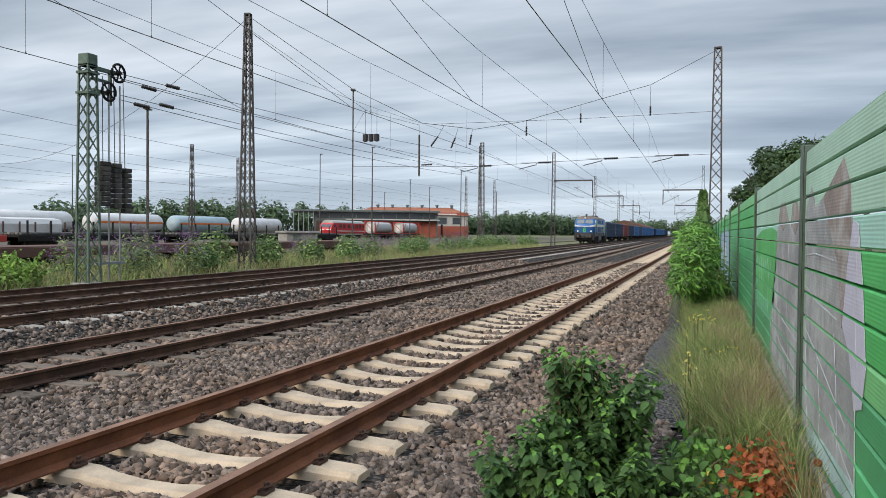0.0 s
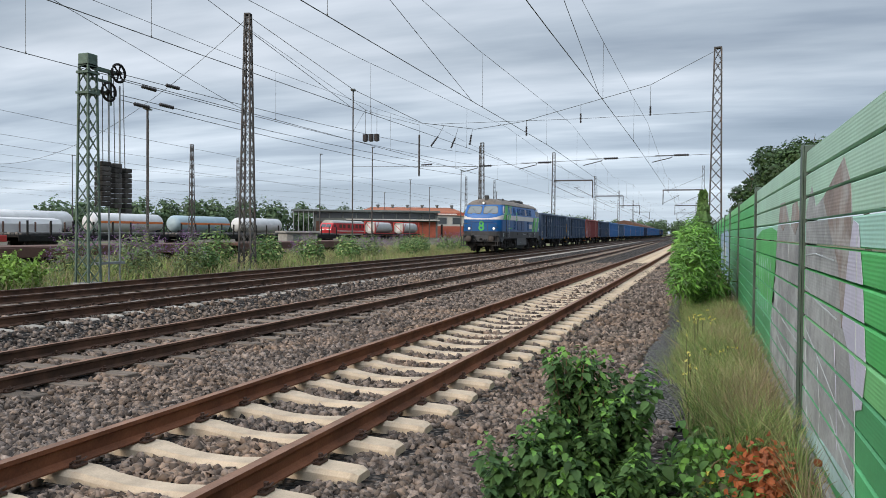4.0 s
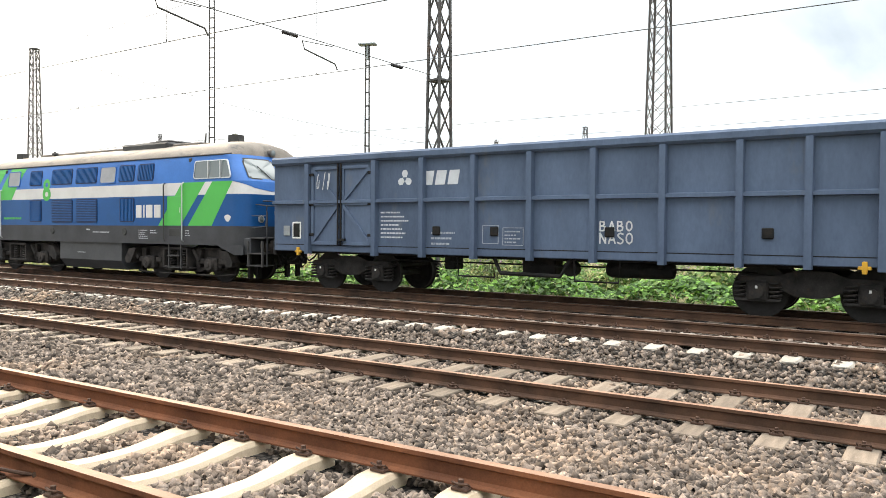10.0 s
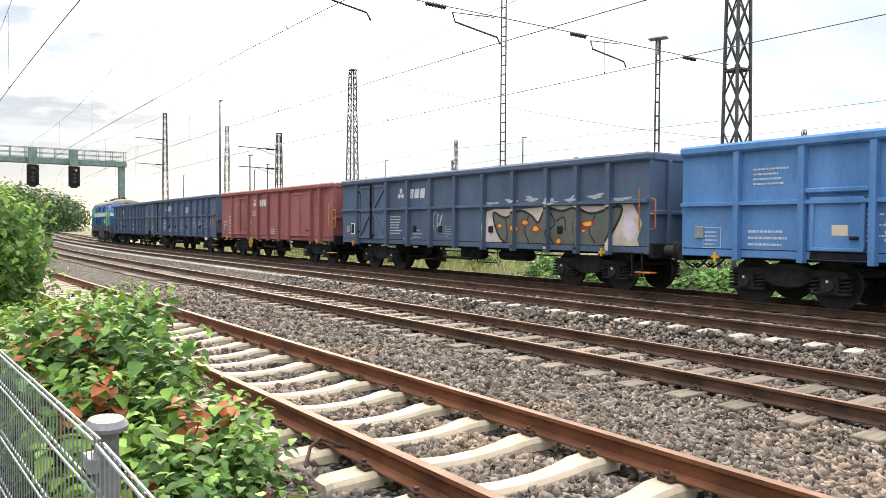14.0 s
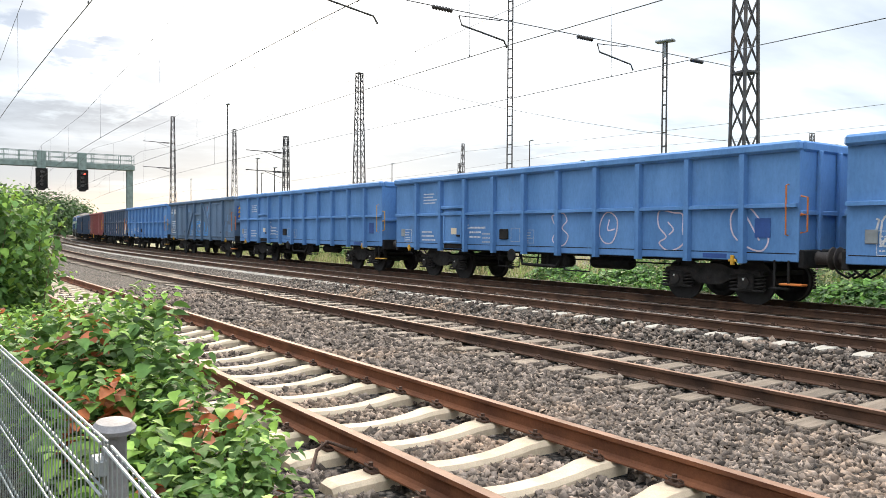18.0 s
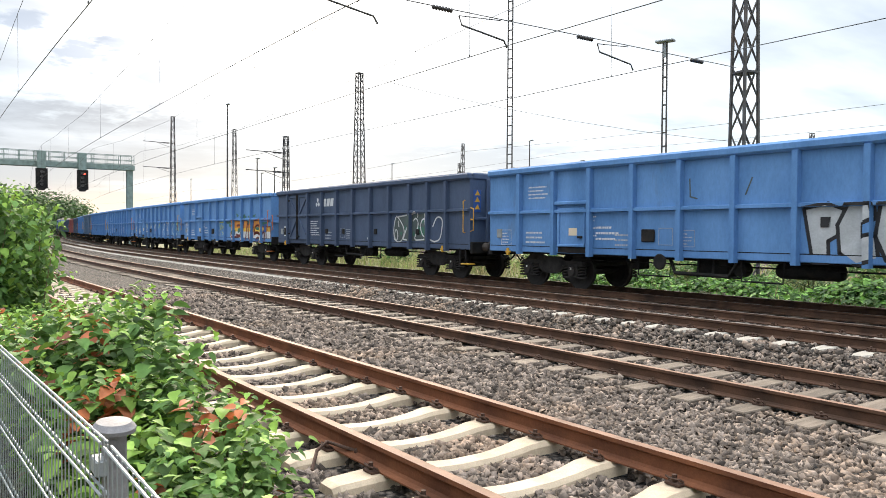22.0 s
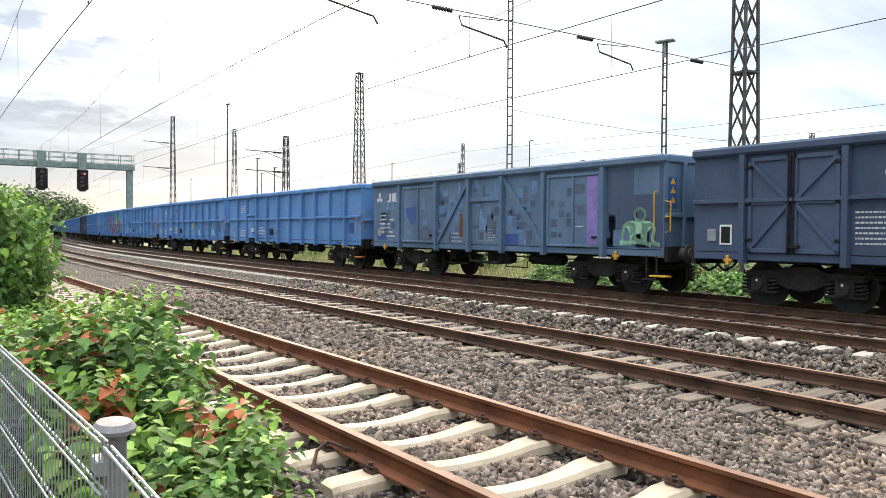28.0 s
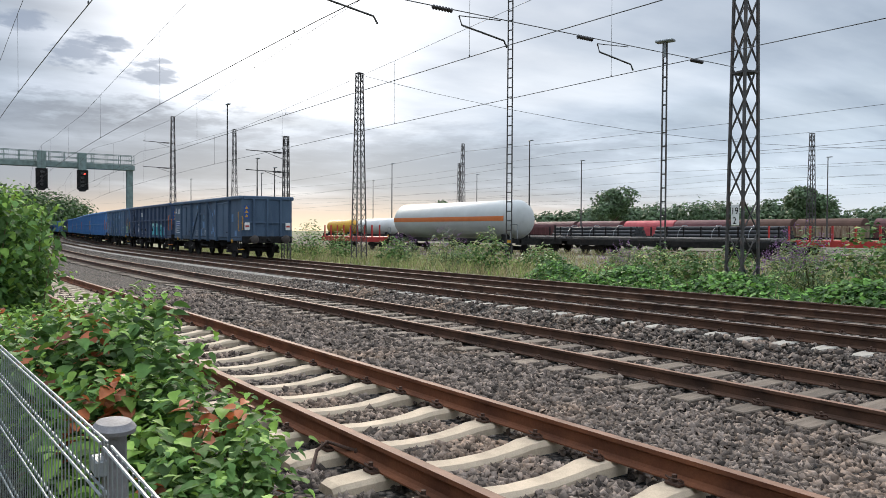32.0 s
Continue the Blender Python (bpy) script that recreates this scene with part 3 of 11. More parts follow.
def build_wall():
    """Ribbed metal cassettes between steel posts on a concrete plinth."""
    wall = thing("noise_barrier", "green ribbed metal noise barrier with grey and white spray painting", "noise barrier", kind="structure")
    xs_ = [0.9] + [5.6 + 4.85 * i for i in range(12)]
    y, tops, low = -0.66, 2.11, 0.24
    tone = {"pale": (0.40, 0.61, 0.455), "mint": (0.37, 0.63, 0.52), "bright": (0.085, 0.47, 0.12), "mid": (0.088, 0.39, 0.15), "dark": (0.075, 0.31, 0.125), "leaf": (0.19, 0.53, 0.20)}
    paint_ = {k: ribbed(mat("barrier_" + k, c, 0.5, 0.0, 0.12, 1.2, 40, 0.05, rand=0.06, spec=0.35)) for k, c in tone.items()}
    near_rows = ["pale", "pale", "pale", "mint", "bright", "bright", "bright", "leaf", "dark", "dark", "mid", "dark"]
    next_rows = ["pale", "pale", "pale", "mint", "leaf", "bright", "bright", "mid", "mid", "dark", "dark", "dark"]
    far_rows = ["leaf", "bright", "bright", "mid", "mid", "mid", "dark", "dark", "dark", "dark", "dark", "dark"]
    post = mat("barrier_post", (0.075, 0.105, 0.085), 0.55, 0.2, 0.2, 4, 40, 0.1)
    rows_ = 12
    ph = (tops - low) / rows_
    bands = [(tops - (k + 1) * ph + 0.008, tops - k * ph - 0.004) for k in range(rows_)]
    cass = {}
    for i, x0 in enumerate(xs_):
        pg = Geo().box(-0.035, 0.035, -0.055, 0.035, 0.0, tops + 0.04, 0.006).box(-0.045, 0.045, 0.035, 0.045, 0.0, tops + 0.04)
        part("post", pg, post, wall, at=pose(x0, y, 0))
        if i == len(xs_) - 1:
            break
        x1 = xs_[i + 1]
        part("plinth", Geo().box(x0 + 0.065, x1 - 0.065, y - 0.06, y + 0.045, -0.1, low - 0.006, 0.012), M["conc"], wall, "stained concrete plinth")
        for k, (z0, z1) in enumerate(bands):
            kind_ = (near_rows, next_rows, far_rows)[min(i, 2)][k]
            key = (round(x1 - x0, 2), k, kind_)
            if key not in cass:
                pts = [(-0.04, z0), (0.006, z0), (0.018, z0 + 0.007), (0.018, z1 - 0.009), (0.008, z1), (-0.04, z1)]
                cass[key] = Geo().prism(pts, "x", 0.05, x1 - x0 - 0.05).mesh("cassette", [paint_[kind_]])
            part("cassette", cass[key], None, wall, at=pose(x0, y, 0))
        part("joint_plate", Geo().box(x0 - 0.05, x0 + 0.05, y + 0.05, y + 0.058, 0.24, 0.33, 0.003), M["steel"], wall)
    # spray painting: plain shapes that lie on the cassettes
    spray = {"grey": mat("grey_spray", (0.335, 0.335, 0.33), 0.55, 0, 0.3, 2.2, 30, 0.05, spots=(0.52, 0.54, 0.52), spot_at=(0.48, 0.66), spot_scale=1.8),
             "white": mat("white_spray", (0.54, 0.57, 0.57), 0.6, 0, 0.12, 2, 30, 0.03), "lilac": mat("lilac_spray", (0.56, 0.54, 0.64), 0.6, 0, 0.12, 2, 30, 0.03), "lime": mat("lime_spray", (0.10, 0.46, 0.12), 0.5, 0, 0.15, 2, 30, 0.03),
             "brown": mat("brown_spray", (0.30, 0.235, 0.20), 0.6, 0, 0.3, 2, 30, 0.03, spots=(0.42, 0.40, 0.38), spot_at=(0.45, 0.62), spot_scale=3), "blue": mat("pale_blue_spray", (0.34, 0.46, 0.60), 0.6, 0, 0.2, 2, 30, 0.03),
             "teal": mat("teal_spray", (0.44, 0.60, 0.57), 0.6, 0, 0.3, 2, 30, 0.03)}
    for m in spray.values():
        ribbed(m, depth=0.10)

    def daub(name, outline, m, lift):
        for z0, z1 in bands:
            p = clip_band(outline, z0 + 0.003, z1 - 0.003)
            if len(p) > 2:
                part(name, Geo().prism(p, "y", y + 0.0185 + lift, y + 0.0200 + lift), m, wall)

    def line(pts, w, m, lift=0.005):
        w *= 0.62
        for (xa, za), (xb, zb_) in zip(pts[:-1], pts[1:]):
            d = math.hypot(xb - xa, zb_ - za)
            nx, nz = -(zb_ - za) / d * w / 2, (xb - xa) / d * w / 2
            daub("spray_line", [(xa + nx, za + nz), (xa - nx, za - nz), (xb - nx, zb_ - nz), (xb + nx, zb_ + nz)], m, lift)

    # the tall grey figure
    daub("spray_patch", [(5.50, 0.30), (5.50, 1.70), (5.25, 1.86), (5.05, 1.72), (4.55, 1.80), (4.10, 1.92), (3.92, 1.80), (3.82, 1.5), (3.74, 1.0), (3.70, 0.55), (3.72, 0.36), (4.4, 0.30)], spray["grey"], 0.0)
    daub("spray_patch", [(4.75, 1.76), (4.10, 1.93), (3.92, 1.80), (3.86, 1.5), (3.90, 1.2), (4.08, 1.1), (4.2, 1.4), (4.45, 1.55)], spray["brown"], 0.002)
    daub("spray_patch", [(3.82, 1.62), (3.70, 1.60), (3.58, 1.35), (3.48, 1.0), (3.55, 0.82), (3.72, 0.78), (3.85, 1.0), (4.05, 1.12), (3.95, 1.4)], spray["lilac"], 0.003)
    daub("spray_patch", [(5.3, 0.34), (4.6, 0.42), (4.1, 0.44), (3.66, 0.46), (3.62, 0.36), (4.2, 0.30), (5.2, 0.27)], spray["teal"], 0.004)
    line([(3.72, 1.55), (3.70, 1.0), (3.66, 0.45), (3.95, 0.50), (4.35, 0.62)], 0.020, spray["white"])
    line([(5.40, 0.95), (4.9, 0.86), (4.3, 0.74), (3.9, 0.66)], 0.018, spray["white"])
    line([(5.42, 1.22), (4.9, 1.16), (4.2, 1.13)], 0.016, spray["white"])
    line([(5.45, 1.42), (5.0, 1.44), (4.3, 1.42)], 0.012, spray["white"])
    line([(5.38, 1.15), (5.34, 0.6), (5.2, 0.35)], 0.016, spray["white"])
    line([(4.85, 0.84), (4.7, 0.55), (4.75, 0.35)], 0.014, spray["white"])
    line([(4.28, 1.05), (4.18, 0.80), (4.12, 0.50)], 0.018, spray["lilac"])
    # the pair of smaller grey figures behind the post
    daub("spray_patch", [(5.72, 0.30), (5.72, 1.62), (5.95, 1.76), (6.25, 1.74), (6.45, 1.60), (6.75, 1.78), (7.2, 1.80), (7.5, 1.62), (7.7, 1.2), (7.95, 0.9), (8.1, 0.45), (7.9, 0.30)], spray["grey"], 0.0)
    daub("spray_patch", [(5.85, 1.66), (6.0, 1.80), (6.3, 1.78), (6.4, 1.62), (6.1, 1.55)], spray["brown"], 0.002)
    daub("spray_patch", [(6.7, 1.66), (6.85, 1.82), (7.25, 1.82), (7.4, 1.66), (7.0, 1.58)], spray["brown"], 0.002)
    for pts in ([(6.5, 1.5), (6.55, 1.0), (6.4, 0.5)], [(7.7, 1.1), (7.4, 0.9), (6.8, 0.84), (5.8, 0.80)], [(7.9, 0.75), (7.0, 0.62), (6.0, 0.58)], [(7.2, 0.85), (7.1, 0.5), (6.9, 0.32)], [(7.85, 0.9), (7.75, 0.4)], [(6.0, 0.8), (5.95, 0.35)]):
        line(pts, 0.022, spray["white"])
    daub("spray_patch", [(7.8, 0.85), (7.6, 1.25), (7.55, 1.58), (8.1, 1.62), (9.4, 1.60), (10.3, 1.52), (10.3, 0.95), (9.2, 0.86)], spray["lime"], 0.0)
    for k in range(7):
        x = 8.0 + 0.31 * k
        line([(x, 0.66 + 0.05 * (k % 3)), (x + 0.14, 0.92), (x + 0.02, 1.12), (x + 0.2, 1.3)], 0.016, spray["teal"])
    daub("spray_patch", [(20.5, 0.26), (20.6, 1.5), (23.0, 1.7), (26.5, 1.6), (30, 1.55), (29.8, 0.26)], spray["blue"], 0.0)
    daub("spray_patch", [(23.6, 0.7), (23.8, 1.2), (25.0, 1.4), (26.4, 1.25), (26.3, 0.7), (25, 0.55)], spray["white"], 0.002)


# ---- double-bar mesh fence ----
def build_fence():
    zinc = M["steel"]
    fence = thing("mesh_fence", "galvanised double-bar mesh fence with square capped posts", "fence")
    top = 1.05
    stands = [(0.66, 0.365), (-1.90, 0.345), (-4.40, 0.225), (-6.90, 0.11), (-9.40, 0.0)]
    postg = Geo().box(-0.038, 0.038, -0.024, 0.024, -0.2, 1.035, 0.004)
    capg = Geo()
    # a rounded oblong cap
    rim = [(0.072 * math.cos(a), 0.052 * math.sin(a)) for a in (2 * math.pi * i / 24 for i in range(24))]
    vs = [(x, y, 1.034) for x, y in rim] + [(x * 1.02, y * 1.02, 1.044) for x, y in rim] + [(x * 0.8, y * 0.8, 1.058) for x, y in rim] + [(0, 0, 1.062)]
    n_ = 24
    fs = [tuple(range(n_))[::-1]] + [(r * n_ + i, r * n_ + (i + 1) % n_, (r + 1) * n_ + (i + 1) % n_, (r + 1) * n_ + i) for r in range(2) for i in range(n_)] + [(2 * n_ + i, 2 * n_ + (i + 1) % n_, 3 * n_) for i in range(n_)]
    capg.add(vs, fs)
    pm, cm = postg.mesh("post", [M["post_grey"]]), capg.mesh("cap", [M["post_grey"]], True)
    wire = Geo().tube([(0, 0, 0.08), (0, 0, top)], 0.0019, 6).mesh("wire", [zinc])
    for i, (x, y) in enumerate(stands):
        p = part("post", pm, None, fence, at=pose(x - 0.17, y + 0.05, 0))
        part("cap", cm, None, p)
        part("clamp", Geo().box(-0.04, 0.04, -0.05, -0.02, 0.93, 0.97, 0.003), zinc, p)
        if i == len(stands) - 1:
            break
        a, b = Vector((x - 0.02, y, 0)), Vector((*stands[i + 1], 0)) + Vector((0.02, 0, 0))
        k = int((a - b).length / 0.05)
        for j in range(k + 1):
            q = a.lerp(b, j / k)
            part("vertical_wire", wire, None, fence, at=pose(q.x, q.y, 0))
        d = (b - a).normalized()
        for z in (0.12, 0.32, 0.52, 0.72, 0.92, 1.045):
            for s in (-1, 1):
                off = Vector((-d.y, d.x, 0)) * (s * 0.008) + Vector((0, 0, z))
                part("horizontal_bar", Geo().tube([b + off, a + off], 0.0038, 6), zinc, fence)

# ---- rolling stock ----
def paint(name, base, dirt=(0.10, 0.08, 0.06), wear=0.6, rough=0.65, fade=None):
    return mat(name, base, rough, 0.0, 0.18, 0.9, 25, 0.06, tint=fade, stretch=(1, 1, 0.35), spots=dirt, spot_at=(wear, wear + 0.16), spot_scale=1.3, spec=0.22)


T = {
    "slate": paint("slate_blue_paint", (0.084, 0.118, 0.182), (0.125, 0.135, 0.150), 0.60),
    "dark": paint("dark_slate_paint", (0.058, 0.085, 0.145), (0.090, 0.105, 0.14), 0.62),
    "blue": paint("light_blue_paint", (0.086, 0.226, 0.485), (0.095, 0.16, 0.27), 0.62, fade=(0.128, 0.282, 0.555)),
    "faded": paint("faded_blue_paint", (0.068, 0.108, 0.170), (0.105, 0.14, 0.185), 0.58, fade=(0.092, 0.140, 0.208)),
    "brown": paint("red_brown_paint", (0.300, 0.094, 0.088), (0.17, 0.062, 0.056), 0.58, fade=(0.375, 0.135, 0.125)),
    "worn": paint("worn_grey_blue_paint", (0.098, 0.160, 0.250), (0.085, 0.120, 0.19), 0.56, fade=(0.125, 0.200, 0.305)),
    "mark": mat("white_lettering", (0.55, 0.57, 0.60), 0.7, 0, 0.1, 5, 50, 0),
    "mark_dim": mat("dull_lettering", (0.36, 0.39, 0.44), 0.7, 0, 0.15, 5, 50, 0),
    "buffer": mat("buffer_steel", (0.075, 0.062, 0.055), 0.7, 0.3, 0.3, 4, 60, 0.15),
    "rust": mat("rust_stain", (0.14, 0.06, 0.03), 0.9, 0, 0.3, 6, 60, 0.1),
}


def bogie(parent, x, mat_, wb=1.8, r=0.46, y_out=1.0):
    """A two-axle freight bogie with wheels, axle boxes, springs and a curved side frame."""
    bg = new("bogie")
    bg.parent = parent
    bg.matrix_basis = pose(x, 0, 0)
    frame_m = BOGIE.setdefault("frame", None)
    if frame_m is None:
        g = Geo()
        for s in (-1, 1):
            a, b = s * (y_out - 0.07), s * (y_out + 0.05)
            top = [(-1.25, 0.62), (-1.2, 0.74), (-0.55, 0.76), (-0.3, 0.86), (0.3, 0.86), (0.55, 0.76), (1.2, 0.74), (1.25, 0.62), (0.85, 0.60), (0.52, 0.52), (0.28, 0.41), (0, 0.38), (-0.28, 0.41), (-0.52, 0.52), (-0.85, 0.60)]
            g.prism(top, "y", a, b)
        g.box(-0.22, 0.22, -0.95, 0.95, 0.5, 0.78, 0.03)
        for e in (-1.2, 1.2):
            g.box(e - 0.05, e + 0.05, -0.95, 0.95, 0.62, 0.72, 0.02)
        BOGIE["frame"] = frame_m = g.mesh("side_frame", [M["bogie"]])
        g = Geo()
        g.lathe([(0.0, -0.02), (0.30, -0.02), (0.34, -0.055), (0.40, -0.065), (0.44, -0.065), (0.46, -0.065), (0.465, 0.03), (0.495, 0.05), (0.495, 0.07), (0.42, 0.07), (0.30, 0.03), (0.0, 0.03)], (0, 0, 0), "y", 28)
        BOGIE["wheel"] = g.mesh("wheel", [M["wheel"]], True)
        BOGIE["axle"] = Geo().tube([(0, -0.72, 0), (0, 0.72, 0)], 0.085, 10).mesh("axle", [M["wheel"]], True)
        g = Geo()
        g.box(-0.19, 0.19, -0.09, 0.09, -0.19, 0.19, 0.04)
        g.lathe([(0.13, -0.13), (0.13, -0.09)], (0, 0, 0), "y", 12)
        g.box(-0.40, 0.40, -0.07, 0.05, -0.20, -0.14, 0.02)
        BOGIE["box"] = g.mesh("axle_box", [M["bogie"]])
        g = Geo()
        g.tube([(0.105 * math.cos(k), 0.105 * math.sin(k), -0.14 + 0.34 * k / 28.3) for k in np.linspace(0, 28.3, 46)], 0.020, 5)
        BOGIE["spring"] = g.mesh("coil_spring", [M["bogie"]])
        BOGIE["dash"] = Geo().box(-0.02, 0.02, -0.145, -0.131, 0.05, 0.10).mesh("white_mark", [M["white"]])
    part("side_frame", frame_m, None, bg)
    for e in (-wb / 2, wb / 2):
        ax = part("axle", BOGIE["axle"], None, bg, at=pose(e, 0, r))
        for s in (-1, 1):
            part("wheel", BOGIE["wheel"], None, bg, at=pose(e, s * 0.70, r, 0, 0, 0 if s > 0 else 180) @ pose(0, 0, 0))
            ab = part("axle_box", BOGIE["box"], None, bg, at=pose(e, s * (y_out + 0.02), r + 0.02, 0, 0, 0 if s < 0 else 180))
            for o in (-0.30, 0.30):
                part("coil_spring", BOGIE["spring"], None, bg, at=pose(e + o, s * (y_out + 0.0), r + 0.02))
            if s < 0:
                part("white_mark", BOGIE["dash"], None, bg, at=pose(e, s * (y_out + 0.02), r + 0.02))
    return bg


BOGIE = {}


def buffers(parent, x, s, z=1.05):
    """A pair of buffers with shanks and plates, and the screw coupling between, at one end (s: which way they point)."""
    key = ("buf", s)
    if key not in BOGIE:
        g = Geo()
        g.lathe([(0.17, 0), (0.17, s * 0.03), (0.13, s * 0.06), (0.13, s * 0.34), (0.10, s * 0.34), (0.10, s * 0.44), (0.22, s * 0.47), (0.23, s * 0.49), (0.20, s * 0.51)], (0, 0, 0), "x", 18)
        BOGIE[key] = g.mesh("buffer", [T["buffer"]], True)
        g = Geo()
        g.box(0, s * 0.22, -0.06, 0.06, -0.08, 0.05, 0.02)
        g.tube([(s * 0.2, 0, -0.02), (s * 0.34, 0.0, -0.10), (s * 0.48, 0, -0.04)], 0.035, 8)
        g.tube([(0, 0.35, -0.1), (s * 0.18, 0.36, -0.3), (s * 0.36, 0.33, -0.42), (s * 0.5, 0.3, -0.32)], 0.025, 6)
        g.tube([(0, -0.3, -0.1), (s * 0.18, -0.32, -0.3), (s * 0.36, -0.3, -0.40), (s * 0.5, -0.28, -0.30)], 0.025, 6)
        BOGIE["hook", s] = g.mesh("coupling", [M["black"]])
    for e in (-1, 1):
        part("buffer", BOGIE[key], None, parent, at=pose(x, e * 0.875, z))
    part("coupling", BOGIE["hook", s], None, parent, at=pose(x, 0, z))


def lines_of_writing(g, x0, x1, z0, z1, rows, y, seed):
    """Small illegible lettering: short bars in rows."""
    rng = random.Random(seed)
    h = (z1 - z0) / rows
    for r in range(rows):
        x, z = x0, z1 - (r + 0.8) * h
        end = x1 - rng.uniform(0, 0.4) * (x1 - x0)
        while x < end:
            w = min(rng.uniform(0.02, 0.09), end - x)
            g.box(x, x + w, y - 0.004, y, z, z + h * 0.36)
            x += w + 0.02


def framed(g, x0, x1, z0, z1, y, t=0.012):
    for a, b, c, d in ((x0, x1, z0, z0 + t), (x0, x1, z1 - t, z1), (x0, x0 + t, z0 + t, z1 - t), (x1 - t, x1, z0 + t, z1 - t)):
        g.box(a, b, y - 0.004, y, c, d)


def stroke(g, pts, w, y):
    """A hand-sprayed line of width w on the plane y."""
    for i in range(len(pts) - 1):
        (x0, z0), (x1, z1) = pts[i], pts[i + 1]
        d = math.hypot(x1 - x0, z1 - z0) or 1
        nx, nz = -(z1 - z0) / d * w / 2, (x1 - x0) / d * w / 2
        ex, ez = (x1 - x0) / d * w * 0.3, (z1 - z0) / d * w * 0.3
        p = [(x0 - ex + nx, z0 - ez + nz), (x0 - ex - nx, z0 - ez - nz), (x1 + ex - nx, z1 + ez - nz), (x1 + ex + nx, z1 + ez + nz)]
        g.add([(a, y, b) for a, b in p], [(0, 1, 2, 3)])


GLYPH = {
    "U": [[(0, 1), (0.02, 0.2), (0.3, 0), (0.6, 0.2), (0.62, 1)]], "L": [[(0, 1), (0, 0), (0.6, 0)]], "T": [[(0, 1), (0.8, 1)], [(0.4, 1), (0.4, 0)]],
    "R": [[(0, 0), (0, 1), (0.5, 0.95), (0.6, 0.75), (0.45, 0.5), (0, 0.45)], [(0.3, 0.45), (0.65, 0)]], "A": [[(0, 0), (0.35, 1), (0.7, 0)], [(0.15, 0.35), (0.55, 0.35)]],
    "S": [[(0.6, 0.9), (0.3, 1), (0.05, 0.8), (0.3, 0.52), (0.6, 0.28), (0.35, 0), (0, 0.1)]], "P": [[(0, 0), (0, 1), (0.5, 0.95), (0.6, 0.72), (0.45, 0.48), (0, 0.45)]],
    "G": [[(0.6, 0.85), (0.3, 1), (0.03, 0.7), (0.03, 0.3), (0.3, 0), (0.6, 0.15), (0.6, 0.45), (0.35, 0.45)]], "O": [[(0.3, 0), (0.03, 0.25), (0.03, 0.75), (0.3, 1), (0.57, 0.75), (0.57, 0.25), (0.3, 0)]],
    "C": [[(0.6, 0.85), (0.3, 1), (0.03, 0.7), (0.03, 0.3), (0.3, 0), (0.6, 0.15)]], "E": [[(0.55, 1), (0, 1), (0, 0), (0.55, 0)], [(0, 0.5), (0.45, 0.5)]],
    "B": [[(0, 0), (0, 1), (0.45, 0.95), (0.5, 0.7), (0.3, 0.52), (0, 0.5)], [(0.3, 0.52), (0.6, 0.4), (0.55, 0.1), (0.35, 0), (0, 0)]], "N": [[(0, 0), (0, 1), (0.6, 0), (0.6, 1)]],
    "M": [[(0, 0), (0.05, 1), (0.33, 0.4), (0.6, 1), (0.65, 0)]], "V": [[(0, 1), (0.3, 0), (0.62, 1)]],
    "K": [[(0, 0), (0, 1)], [(0.6, 1), (0, 0.45), (0.65, 0)]], "D": [[(0, 0), (0, 1), (0.4, 0.9), (0.6, 0.5), (0.4, 0.1), (0, 0)]], "8": [[(0.3, 0.52), (0.05, 0.75), (0.3, 1), (0.55, 0.75), (0.3, 0.52), (0.03, 0.25), (0.3, 0), (0.57, 0.25), (0.3, 0.52)]],
}


def letter(g, ch, x, z, w, h, t, y, lean=0.0):
    for s in GLYPH[ch]:
        pts = [(x + a * w / 0.65 + lean * b * h, z + b * h) for a, b in s]
        if ch in "OS8CGU":
            fine = []
            for i in range(len(pts) - 1):
                for k in range(4):
                    u = k / 4
                    p0, p1, p2, p3 = pts[max(i - 1, 0)], pts[i], pts[i + 1], pts[min(i + 2, len(pts) - 1)]
                    fine.append(tuple(0.5 * (2 * p1[c] + (p2[c] - p0[c]) * u + (2 * p0[c] - 5 * p1[c] + 4 * p2[c] - p3[c]) * u * u + (3 * p1[c] - p0[c] - 3 * p2[c] + p3[c]) * u**3) for c in (0, 1)))
            pts = fine + [pts[-1]]
        stroke(g, pts, t, y)


SPRAY = {}


def spray(name, c):
    if name not in SPRAY:
        SPRAY[name] = mat("spray_" + name, c, 0.55, 0, 0.18, 2.5, 30, 0.03)
    return SPRAY[name]


def tag(wagon, x0, x1, z0, z1, y, m, seed, t=0.035, loops=4):
    """A quick sprayed scribble."""
    rng = random.Random(seed)
    g = Geo()
    w = (x1 - x0) / loops
    for i in range(loops):
        cx, cz = x0 + (i + 0.5) * w, (z0 + z1) / 2
        a0, rx, rz = rng.uniform(0, 6), w * rng.uniform(0.3, 0.6), (z1 - z0) * rng.uniform(0.35, 0.5)
        pts = [(cx + rx * math.cos(a0 + u * 0.5) * (1 - 0.03 * u), cz + rz * math.sin(a0 * 1.3 + u * rng.uniform(0.45, 0.62))) for u in range(rng.randint(8, 14))]
        stroke(g, pts, t, y)
    part("spray_tag", g, m, wagon)


